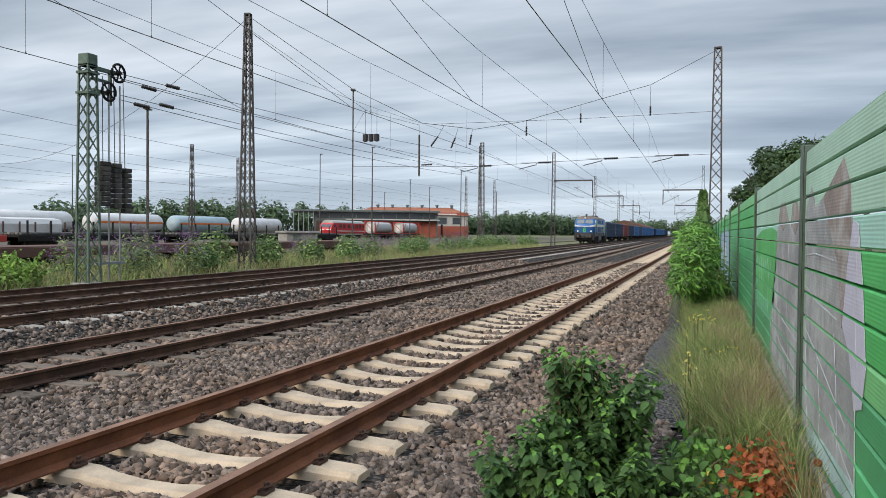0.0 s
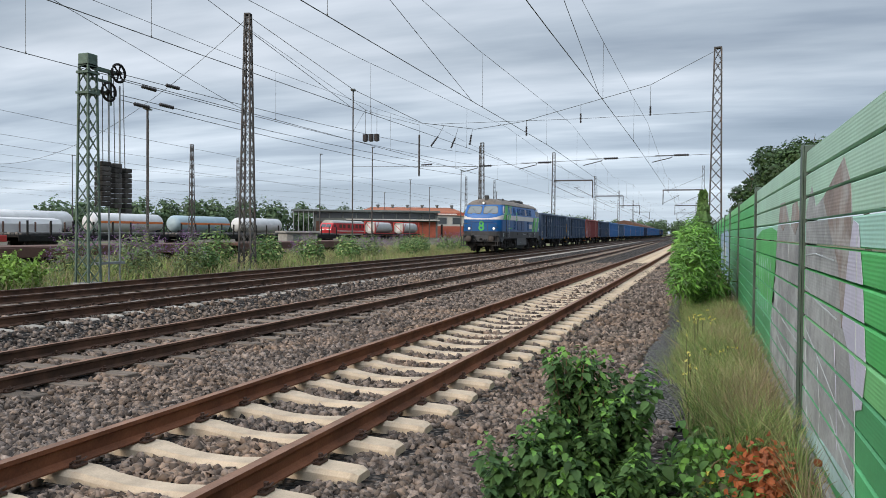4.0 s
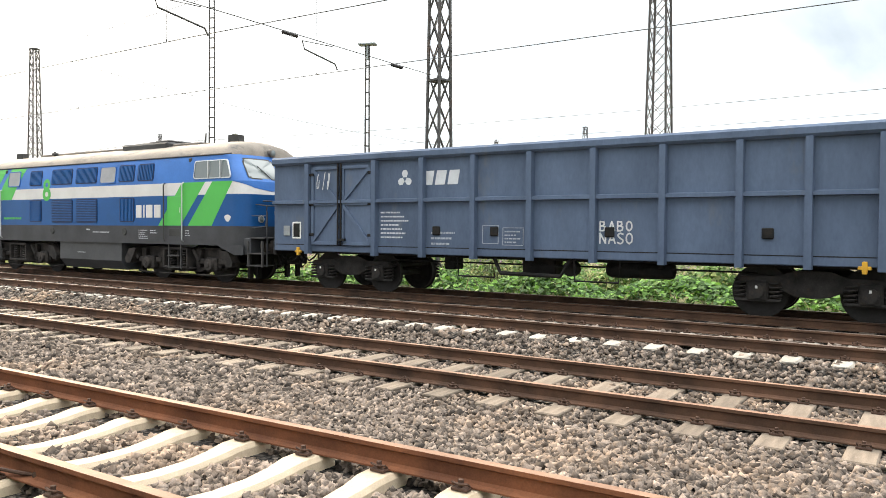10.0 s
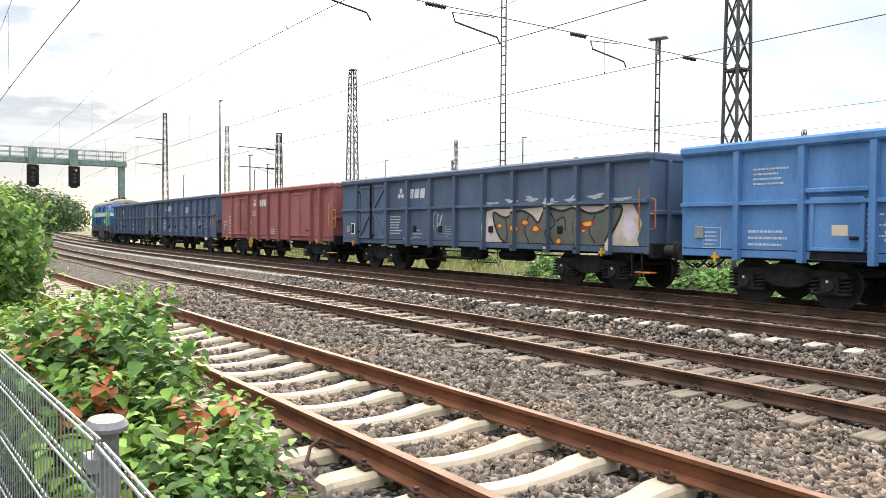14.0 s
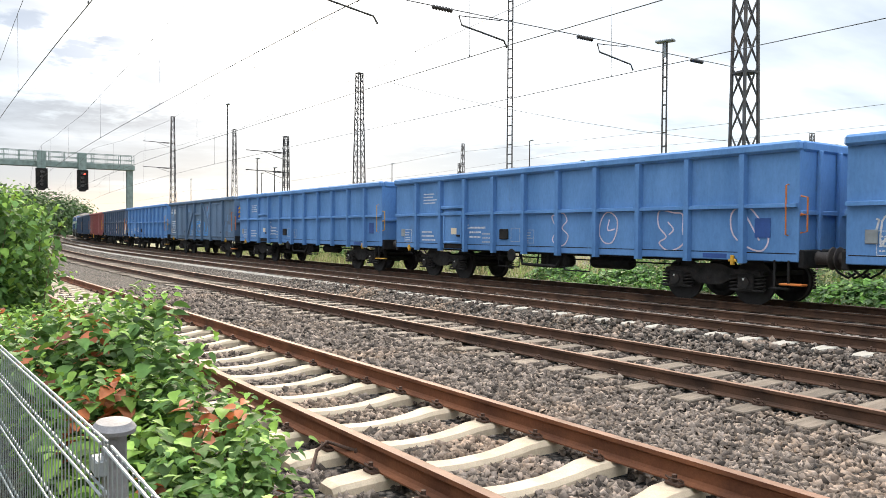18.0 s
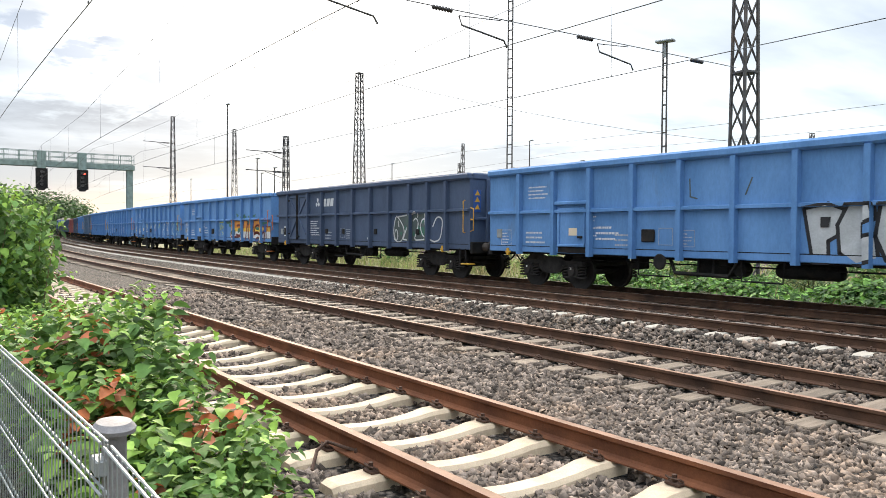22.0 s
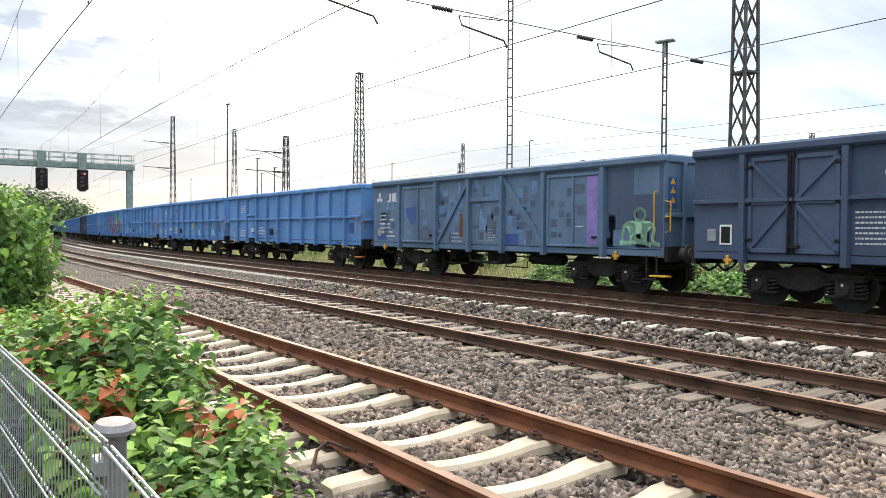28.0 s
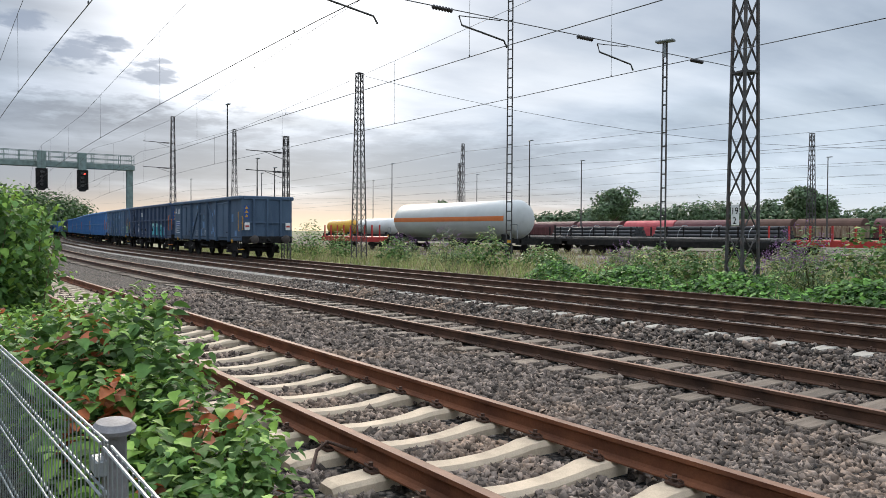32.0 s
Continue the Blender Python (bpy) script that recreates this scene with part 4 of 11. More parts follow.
def open_wagon(name_label, body_m, ribs, length, doors, half=1.42, top=3.38, seed=0, extra=None, mid_z=2.2, group="wagons of the train", end_mark=True):
    """A four-axle open high-sided goods wagon; its middle is at x = 0 and its near side at -y."""
    L = length / 2
    w = thing("goods_wagon", name_label, "goods wagon", group)
    z0, z1 = 0.97, top
    # walls: one trough with thickness
    g = Geo()
    t = 0.07
    for s in (-1, 1):
        part("side_wall", Geo().box(-L, L, s * half, s * (half - t), z0 + 0.16, z1 - 0.1), body_m, w)
        part("end_wall", Geo().box(s * L, s * (L - t), -half + t, half - t, z0 + 0.16, z1 - 0.1), body_m, w)
    part("floor", Geo().box(-L + t, L - t, -half + t, half - t, 1.16, 1.24), body_m, w)
    g = Geo()
    for s in (-1, 1):
        g.box(-L - 0.03, L + 0.03, s * (half + 0.125), s * (half - 0.10), z1 - 0.21, z1, 0.05)
    for e in (-1, 1):
        g.box(e * (L + 0.05), e * (L - 0.10), -half + 0.1, half - 0.1, z1 - 0.21, z1, 0.04)
    parts("rim", g, body_m, w)
    for s in (-1, 1):
        part("sole_bar", Geo().box(-L, L, s * (half + 0.012), s * (half - 0.1), z0, z0 + 0.17, 0.015), body_m, w)
    # ribs and the waist rail
    rg = Geo().prism([(-0.075, -0.005), (0.075, -0.005), (0.06, 0.135), (-0.06, 0.135)], "z", z0 - 0.06, z1 - 0.20)
    rib_n = rg.mesh("rib", [body_m])
    for x in ribs:
        part("rib", rib_n, None, w, at=pose(x - L, -half, 0, 0, 0, 180))
        part("rib", rib_n, None, w, at=pose(x - L, half, 0))
    for s in (-1, 1):
        if mid_z:
            part("waist_rail", Geo().prism([(s * half, mid_z - 0.05), (s * (half + 0.105), mid_z - 0.04), (s * (half + 0.105), mid_z + 0.03), (s * half, mid_z + 0.05)], "x", -L + 0.02, L - 0.02), body_m, w)
    # end walls: two posts, a rail, steps, handrails
    for e in (-1, 1):
        for yy in (-0.75, 0.0, 0.75):
            part("end_post", Geo().box(e * L, e * (L + 0.09), yy - 0.06, yy + 0.06, 0.95, z1 - 0.17, 0.02), body_m, w)
        part("end_rail", Geo().box(e * L, e * (L + 0.06), -half + 0.03, half - 0.03, 1.9, 2.0, 0.015), body_m, w)
        part("head_stock", Geo().box(e * (L - 0.03), e * (L + 0.10), -half + 0.02, half - 0.02, 0.85, 1.22, 0.02), M["black"], w)
        buffers(w, e * (L + 0.05), e)
    yel = M["yellow"] if seed % 2 else M["orange"]
    g = Geo()
    for zz in (0.0, 0.35):
        g.tube([(L + 0.02, -half + 0.02, 1.55 + zz), (L + 0.16, -half + 0.02, 1.58 + zz), (L + 0.16, -half + 0.02, 1.9 + zz), (L + 0.02, -half + 0.02, 1.93 + zz)], 0.018, 6)
    part("handrail", g, yel, w)
    part("handrail", Geo().tube([(L - 0.22, -half - 0.02, 1.5), (L - 0.22, -half - 0.10, 1.52), (L - 0.22, -half - 0.10, 2.5), (L - 0.22, -half - 0.02, 2.52)], 0.016, 6), yel, w)
    part("step", Geo().box(L - 0.55, L - 0.15, -half - 0.12, -half + 0.12, 0.42, 0.45).bar((L - 0.5, -half, 0.45), (L - 0.5, -half, 1.0), 0.04).bar((L - 0.2, -half, 0.45), (L - 0.2, -half, 1.0), 0.04), M["black"], w)
    part("lifting_hook", Geo().box(0.78 - L, 0.98 - L, -half - 0.05, -half + 0.02, 0.93, 0.99, 0.01).box(0.84 - L, 0.92 - L, -half - 0.06, -half + 0.02, 0.86, 1.07, 0.01), M["yellow"], w)
    part("lifting_hook", Geo().box(L - 1.55, L - 1.35, -half - 0.05, -half + 0.02, 0.93, 0.99, 0.01).box(L - 1.49, L - 1.41, -half - 0.06, -half + 0.02, 0.86, 1.07, 0.01), M["yellow"], w)
    if end_mark:
        plate = part("warning_plate", Geo().box(L + 0.002, L + 0.014, -half + 0.13, -half + 0.43, 2.15, 2.85, 0.004), spray("deep_blue", (0.02, 0.07, 0.25)), w, "blue plate with yellow marks")
        g = Geo()
        for zz in (2.30, 2.53, 2.74):
            g.add([(L + 0.018, -half + 0.18, zz - 0.06), (L + 0.018, -half + 0.38, zz - 0.06), (L + 0.018, -half + 0.28, zz + 0.10)], [(0, 1, 2)])
        part("warning_mark", g, M["yellow"], plate)
    # black strip laid on the wall as the shade in a slit above the sole bar
    part("sill_gap", Geo().box(-L + 0.05, L - 0.05, -half - 0.015, -half - 0.010, 1.128, 1.146), M["black"], w)
    # running gear and what hangs under the floor
    bx = 2.28
    bogie(w, -L + bx, None)
    bogie(w, L - bx, None)
    u = Geo()
    u.box(-L + 3.4, L - 3.4, -0.14, 0.14, 0.86, 1.12, 0.02)
    u.box(-L + 0.5, L - 0.5, -1.2, -1.12, 0.92, 1.0)
    u.box(-L + 0.5, L - 0.5, 1.12, 1.2, 0.92, 1.0)
    part("underframe", u, M["black"], w)
    part("air_tank", Geo().lathe([(0.02, -0.72), (0.14, -0.68), (0.17, -0.6), (0.17, 0.6), (0.14, 0.68), (0.02, 0.72)], (2.1, -0.75, 0.76), "x", 16), M["black"], w, smooth=True)
    part("brake_rod", Geo().tube([(-L + 3.2, -0.9, 0.80), (L - 3.2, -0.9, 0.80)], 0.02, 6).tube([(-1.0, -1.25, 0.95), (-0.8, -1.32, 0.62), (0.6, -1.32, 0.60), (0.8, -1.25, 0.95)], 0.045, 8), M["black"], w)
    parts("brake_gear", Geo().box(-0.5, 0.3, -0.9, -0.5, 0.55, 0.95, 0.03).lathe([(0.16, -0.12), (0.16, 0.12)], (0.7, -0.95, 0.75), "y", 14).box(-2.6, -2.3, -0.8, -0.4, 0.62, 0.95, 0.03), M["black"], w)
    for xx in (-1.9, 0.9):
        part("step_frame", Geo().tube([(xx, -1.3, 0.95), (xx + 0.02, -1.32, 0.52), (xx + 0.95, -1.32, 0.52), (xx + 0.97, -1.3, 0.95)], 0.022, 6), M["black"], w)
    part("end_step", Geo().box(L - 0.35, L + 0.12, -half - 0.10, -half + 0.14, 0.50, 0.54, 0.01), yel, w)
    # lettering
    y = -half - 0.004
    mk, dim = Geo(), Geo()
    lines_of_writing(mk, 3.55 - L, 4.45 - L, 1.32, 2.0, 7, y, seed + 1)
    lines_of_writing(dim, 5.0 - L, 5.7 - L, 1.18, 1.55, 3, y, seed + 2)
    framed(dim, 6.35 - L, 6.75 - L, 1.25, 1.65, y)
    framed(dim, 6.85 - L, 7.35 - L, 1.22, 1.6, y)
    lines_of_writing(dim, 6.9 - L, 7.3 - L, 1.26, 1.56, 4, y, seed + 3)
    framed(mk, 4.0 - L, 4.55 - L, 1.02, 1.12, y)
    framed(dim, 7.7 - L, 8.5 - L, 1.02, 1.14, y)
    part("lettering", mk, T["mark"], w)
    part("lettering", dim, T["mark_dim"], w)
    # a label holder and a data plate near the end
    part("label_holder", Geo().box(0.35 - L, 0.58 - L, -half - 0.03, -half, 1.36, 1.62, 0.01), M["steel"], w)
    if extra:
        extra(w, L, half, y)
    return w


def double_door(w, x0, x1, L, half, body_m, z0=1.14, z1=3.10):
    """Two braced door leaves with hinges and a locking bar."""
    y = -half
    mid = (x0 + x1) / 2
    for a, b in ((x0, mid - 0.03), (mid + 0.03, x1)):
        d = part("door", Geo().box(a - L, b - L, y - 0.035, y + 0.01, z0, z1, 0.01), body_m, w)
        g = Geo()
        for p, q, r, s in ((a, b, z0, z0 + 0.09), (a, b, z1 - 0.09, z1), (a, a + 0.09, z0, z1), (b - 0.09, b, z0, z1), (a, b, 2.12, 2.21)):
            g.box(p - L, q - L, y - 0.075, y - 0.03, r, s, 0.008)
        out, inn = (b, a) if a < mid - 0.5 else (a, b)
        lo, hi = (a, b) if a < mid - 0.03 and b <= mid else (b, a)
        g.bar((lo - L + (0.08 if lo < hi else -0.08), y - 0.055, 3.0), (hi - L + (-0.08 if lo < hi else 0.08), y - 0.055, 2.25), 0.05, 0.08)
        g.bar((hi - L + (-0.08 if lo < hi else 0.08), y - 0.055, 2.1), (lo - L + (0.08 if lo < hi else -0.08), y - 0.055, 1.25), 0.05, 0.08)
        parts("brace", g, body_m, d)
        for zz in (1.4, 2.15, 2.9):
            xh = a if b <= mid else b
            part("hinge", Geo().box(xh - L - 0.09, xh - L + 0.09, y - 0.095, y - 0.03, zz - 0.035, zz + 0.035, 0.01), M["black"], d)
    part("locking_bar", Geo().tube([(mid - L - 0.05, y - 0.10, 1.15), (mid - L - 0.05, y - 0.10, 3.15)], 0.022, 8).tube([(mid - L + 0.05, y - 0.10, 1.15), (mid - L + 0.05, y - 0.10, 3.15)], 0.022, 8)
         .box(mid - L - 0.02, mid - L + 0.2, y - 0.14, y - 0.08, 1.25, 1.31), M["black"], w)


def flat_door(w, x0, x1, L, half, body_m, z0, z1):
    y = -half
    d = part("door", Geo().box(x0 - L, x1 - L, y - 0.05, y + 0.01, z0, z1, 0.02), body_m, w)
    g = Geo()
    for p, q, r, s in ((x0 - 0.04, x1 + 0.04, z0 - 0.05, z0 + 0.02), (x0 - 0.04, x1 + 0.04, z1 - 0.02, z1 + 0.06), (x0 - 0.06, x0 + 0.03, z0, z1), (x1 - 0.03, x1 + 0.06, z0, z1)):
        g.box(p - L, q - L, y - 0.085, y - 0.01, r, s, 0.012)
    part("door_frame", g, body_m, d)
    part("latch", Geo().box(x1 - L - 0.22, x1 - L - 0.06, y - 0.10, y - 0.04, z0 + 0.18, z0 + 0.24, 0.01), M["black"], d)


def logo(w, x, z, L, y, m):
    """A three-armed mark and a block of three leaning bars, in place of a name."""
    g = Geo()
    for a in (90, 210, 330):
        c, s = math.cos(radians(a)), math.sin(radians(a))
        blade = [(0.035, -0.05), (0.12, -0.085), (0.19, -0.06), (0.21, 0.0), (0.19, 0.06), (0.12, 0.085), (0.035, 0.05)]
        g.add([(x - L + u * c - v * s, y, z + u * s + v * c) for u, v in blade], [tuple(range(7))])
    for i in range(3):
        x0 = x - L + 0.5 + 0.34 * i
        g.add([(x0, y, z - 0.16), (x0 + 0.27, y, z - 0.16), (x0 + 0.33, y, z + 0.16), (x0 + 0.06, y, z + 0.16)], [(0, 1, 2, 3)])
    part("logo", g, m, w)


EANOS, EAOS = 15.1, 13.45
RIBS_A = (1.25, 3.40, 4.78, 6.15, 7.52, 8.92, 10.30, 11.68, 12.80, 13.90)
RIBS_C = (1.42, 2.84, 4.18, 5.60, 6.98, 8.36, 9.74, 11.12, 12.52, 13.90)


def slate_wagon(label, body_m, seed, more=None):
    def extra(w, L, half, y):
        double_door(w, 1.36, 3.29, L, half, body_m)
        logo(w, 4.25, 2.72, L, y - 0.002, T["mark"])
        part("label_frame", Geo().box(0.66 - L, 0.96 - L, y - 0.012, y, 1.29, 1.72, 0.004), [M["white"]], w)
        part("label_board", Geo().box(0.70 - L, 0.92 - L, y - 0.016, y - 0.013, 1.33, 1.68), M["black"], w)
        for x in (4.9, 6.4, 9.0, 11.9):
            part("lashing_ring", Geo().box(x - L + 0.15, x - L + 0.35, -half - 0.05, -half, 1.42, 1.62, 0.02), M["black"], w)
        if more:
            more(w, L, y)
    return open_wagon(label, body_m, RIBS_A, EANOS, None, seed=seed, extra=extra, mid_z=2.22, end_mark=body_m is T["dark"])


def blue_wagon(label, seed, more=None):
    body_m = T["blue"]

    def extra(w, L, half, y):
        flat_door(w, 3.05, 3.98, L, half, body_m, 1.2, 2.12)
        part("door_lintel", Geo().box(2.90 - L, 4.12 - L, -half - 0.11, -half, 2.26, 2.36, 0.02), body_m, w)
        # black box put in for the shade of the gap under the door
        part("door_sill", Geo().box(2.98 - L, 4.06 - L, -half - 0.03, -half + 0.02, 0.99, 1.14, 0.01), M["black"], w)
        part("door_bolt", Geo().tube([(4.02 - L, -half - 0.08, 1.2), (4.02 - L, -half - 0.08, 2.15)], 0.018, 6), body_m, w)
        part("notice", Geo().box(3.42 - L, 3.72 - L, -half - 0.056, -half - 0.051, 1.45, 1.65), mat("cream_notice", (0.62, 0.52, 0.38), 0.7, 0, 0.05) if "notice" not in SPRAY else SPRAY["notice"], w)
        g = Geo()
        lines_of_writing(g, 1.75 - L, 2.55 - L, 2.45, 2.85, 4, y, seed + 9)
        lines_of_writing(g, 4.35 - L, 5.2 - L, 1.32, 1.75, 3, y, seed + 10)
        lines_of_writing(g, 1.65 - L, 2.6 - L, 1.2, 1.6, 3, y, seed + 12)
        framed(g, 0.55 - L, 1.0 - L, 1.15, 1.6, y)
        lines_of_writing(g, 0.6 - L, 0.95 - L, 1.2, 1.55, 4, y, seed + 11)
        part("lettering", g, T["mark"], w)
        part("ratchet_box", Geo().box(5.85 - L, 6.25 - L, -half - 0.05, -half, 1.32, 1.62, 0.02), M["black"], w)
        part("blue_panel", Geo().box(14.15 - L, 14.50 - L, y - 0.012, y, 1.45, 1.85), spray("deep_blue", (0.02, 0.07, 0.25)), w)
        part("name_plate", Geo().box(12.9 - L, 13.5 - L, y - 0.01, y, 1.0, 1.1), spray("deep_blue", (0.02, 0.07, 0.25)), w)
        part("brake_wheel", Geo().lathe([(0.16, -0.02), (0.19, 0.0), (0.16, 0.02)], (6.4 - L, -half - 0.02, 0.86), "y", 16), M["black"], w)
        g = Geo()
        for x in (6.8, 7.2):
            g.tube([(x + 0.5 - L, -1.2, 0.95), (x + 0.5 - L, -1.25, 0.55)], 0.025, 6)
        g.tube([(7.1 - L, -1.25, 0.58), (8.4 - L, -1.25, 0.58)], 0.025, 6)
        part("step_frame", g, M["black"], w)
        if more:
            more(w, L, y)
    return open_wagon(label, body_m, RIBS_C, EANOS, None, seed=seed, extra=extra, mid_z=2.10, end_mark=False)


def braced_wagon(label, body_m, seed, more=None):
    def extra(w, L, half, y):
        flat_door(w, 2.15, 4.05, L, half, body_m, 1.2, 3.02)
        flat_door(w, 9.60, 11.45, L, half, body_m, 1.2, 3.02)
        part("door_leaf_post", Geo().box(3.08 - L, 3.16 - L, -half - 0.09, -half - 0.04, 1.2, 3.02, 0.01), body_m, w)
        part("door_leaf_post", Geo().box(10.50 - L, 10.58 - L, -half - 0.09, -half - 0.04, 1.2, 3.02, 0.01), body_m, w)
        for a, b in (((5.95, 3.15), (4.22, 1.14)), ((7.62, 3.15), (9.40, 1.14))):
            part("diagonal_brace", Geo().bar((a[0] - L, -half - 0.03, a[1]), (b[0] - L, -half - 0.03, b[1]), 0.07, 0.13), body_m, w)
        part("cross_bar", Geo().box(6.0 - L, 7.6 - L, -half - 0.07, -half, 2.46, 2.58, 0.01), body_m, w)
        logo(w, 0.45, 2.75, L, y - 0.002, T["mark"])
        g = Geo()
        lines_of_writing(g, 0.5 - L, 1.6 - L, 1.3, 2.2, 6, y, seed + 5)
        part("lettering", g, T["mark"], w)
        rng = random.Random(seed)
        for c, m in ((34, T["worn_patch"]), (22, T["dark_patch"])):
            g = Geo()
            for _ in range(c):
                px, pz = rng.uniform(0.4, 12.9) - L, rng.uniform(1.2, 2.95)
                a, b = rng.uniform(0.06, 0.22), rng.uniform(0.08, 0.22)
                g.box(px - a, px + a, y - 0.001, y + 0.001, pz - b, pz + b)
            parts("repaint_patch", g, m, w)
        if more:
            more(w, L, y)
    return open_wagon(label, body_m, (1.95, 4.22, 6.0, 7.62, 9.42, 11.6), EAOS, None, seed=seed, extra=extra, mid_z=None)


T["worn_patch"] = mat("blue_touch_up", (0.10, 0.20, 0.36), 0.6, 0, 0.3, 2, 30, 0.05)
T["dark_side"] = paint("dark_blue_repaint", (0.062, 0.090, 0.150), (0.085, 0.115, 0.17), 0.58)
T["dark_patch"] = mat("dark_touch_up", (0.07, 0.10, 0.16), 0.6, 0, 0.3, 2, 30, 0.05)
SPRAY["notice"] = mat("cream_notice", (0.62, 0.52, 0.38), 0.7, 0, 0.05)


def red_wagon(label, seed):
    body_m = T["brown"]

    def extra(w, L, half, y):
        flat_door(w, 1.95, 4.05, L, half, body_m, 1.2, 2.98)
        flat_door(w, 9.40, 11.3, L, half, body_m, 1.2, 2.98)
        for x in (3.0, 10.35):
            part("door_leaf_post", Geo().box(x - L - 0.04, x - L + 0.04, -half - 0.09, -half - 0.04, 1.2, 2.98, 0.01), body_m, w)
        for x in (2.5, 3.55):
            part("door_panel", Geo().box(x - L - 0.3, x - L + 0.3, -half - 0.075, -half - 0.05, 1.5, 2.7, 0.02), body_m, w)
        logo(w, 4.9, 2.72, L, y - 0.002, T["mark"])
        g = Geo()
        lines_of_writing(g, 0.3 - L, 0.85 - L, 1.5, 1.9, 3, y, seed)
        lines_of_writing(g, 1.2 - L, 1.8 - L, 1.15, 2.2, 6, y, seed + 1)
        lines_of_writing(g, 4.6 - L, 5.3 - L, 2.1, 2.4, 3, y, seed + 2)
        lines_of_writing(g, 7.0 - L, 7.6 - L, 1.2, 1.5, 3, y, seed + 3)
        part("lettering", g, T["mark"], w)
        hw = Geo().tube([(4.45 - L + 0.22 * math.cos(q), -half - 0.05, 0.78 + 0.22 * math.sin(q)) for q in np.linspace(0, 2 * math.pi, 25)], 0.03, 6)
        for a in (0, 60, 120):
            c, s = 0.2 * math.cos(radians(a)), 0.2 * math.sin(radians(a))
            hw.tube([(4.45 - L - c, -half - 0.05, 0.78 - s), (4.45 - L + c, -half - 0.05, 0.78 + s)], 0.03, 6)
        part("brake_wheel", hw, M["yellow"], w)
        part("step_frame", Geo().box(3.4 - L, 4.05 - L, -half - 0.06, -half + 0.05, 0.5, 0.54).box(3.4 - L, 3.46 - L, -half - 0.05, -half, 0.5, 1.0).box(4.0 - L, 4.05 - L, -half - 0.05, -half, 0.5, 1.0).box(3.4 - L, 4.05 - L, -half - 0.06, -half, 0.76, 0.80), M["black"], w)
    return open_wagon(label, body_m, (1.85, 4.15, 5.45, 6.70, 8.02, 9.25, 11.5, 12.4), EAOS, None, seed=seed, extra=extra, mid_z=None, end_mark=False)

# ---- the diesel locomotive ----
D = {
    "navy": mat("dark_blue_gloss", (0.003, 0.076, 0.245), 0.4, 0, 0.10, 0.8, 20, 0.02, spec=0.3, spots=(0.006, 0.07, 0.20), spot_at=(0.58, 0.75), spot_scale=1.2),
    "sky": mat("light_blue_gloss", (0.030, 0.140, 0.42), 0.4, 0, 0.12, 0.8, 20, 0.02, spec=0.3),
    "cream": mat("dirty_white_band", (0.60, 0.58, 0.56), 0.5, 0, 0.08, 1.2, 25, 0.03, spots=(0.40, 0.31, 0.22), spot_at=(0.62, 0.75), spot_scale=1.0),
    "green": mat("bright_green_gloss", (0.06, 0.42, 0.075), 0.4, 0, 0.06, 1, 20, 0.02),
    "skirt": mat("dark_grey_frame", (0.048, 0.049, 0.054), 0.6, 0, 0.2, 1.5, 30, 0.06),
    "roof": mat("dusty_beige_roof", (0.205, 0.175, 0.148), 0.8, 0, 0.25, 0.7, 20, 0.1, stretch=(1, 2, 2), spots=(0.10, 0.09, 0.085), spot_at=(0.52, 0.66), spot_scale=0.8),
    "soot": mat("sooty_grey", (0.055, 0.053, 0.052), 0.8, 0, 0.3, 2, 30, 0.1),
    "vent": mat("vent_blue", (0.010, 0.025, 0.085), 0.5, 0.1, 0.2, 5, 40, 0.05),
    "pane": glass("cab_glass", (0.16, 0.18, 0.18)),
    "blind": mat("grey_window_panel", (0.30, 0.30, 0.31), 0.5, 0, 0.1, 2, 20, 0.03),
    "trim": mat("aluminium_trim", (0.55, 0.56, 0.57), 0.35, 0.7, 0.1, 3, 30, 0.02),
    "lamp": mat("lit_headlamp", (1.0, 0.97, 0.88), 0.3, glow=0.6),
    "tank": mat("dark_tank_paint", (0.055, 0.056, 0.060), 0.5, 0, 0.2, 1, 20, 0.04),
}
LEVELS = [  # height, half length, half width, paint above it
    (1.06, 7.22, 1.49, 0), (1.60, 7.27, 1.51, 1), (2.48, 7.25, 1.51, 2), (2.84, 7.16, 1.51, 3), (3.05, 7.02, 1.495, 3), (3.42, 6.73, 1.45, 3), (3.60, 6.64, 1.40, 4),
    (3.72, 6.60, 1.33, 4), (3.90, 6.50, 1.06, 4), (4.04, 6.22, 0.66, 4), (4.10, 5.75, 0.26, 4)]


def at_level(z, k):
    return float(np.interp(z, [l[0] for l in LEVELS], [l[k] for l in LEVELS]))


def hull_ring(z):
    """The outline of the body at one height: long straight sides, rounded corners, bowed ends."""
    L, W = at_level(z, 1), at_level(z, 2)
    r = min(0.42, W * 0.9)
    pts = []
    for sx, sy, a0 in ((1, -1, -90), (1, 1, 0), (-1, 1, 90), (-1, -1, 180)):
        for k in range(7):
            a = radians(a0 + 15 * k)
            x, y = sx * (L - r) + r * math.cos(a), sy * (W - r) + r * math.sin(a)
            pts.append((x, y))
        if a0 in (-90, 90):
            e = 1 if a0 == -90 else -1
            for u in (-0.5, 0.0, 0.5):
                pts.append((e * L, e * u * (W - r) * 1.0))
    out = []
    for x, y in pts:
        bow = 0.13 * (1 - (y / W) ** 2) if abs(x) > L - r else 0
        out.append((x + math.copysign(bow, x), y, z))
    return out


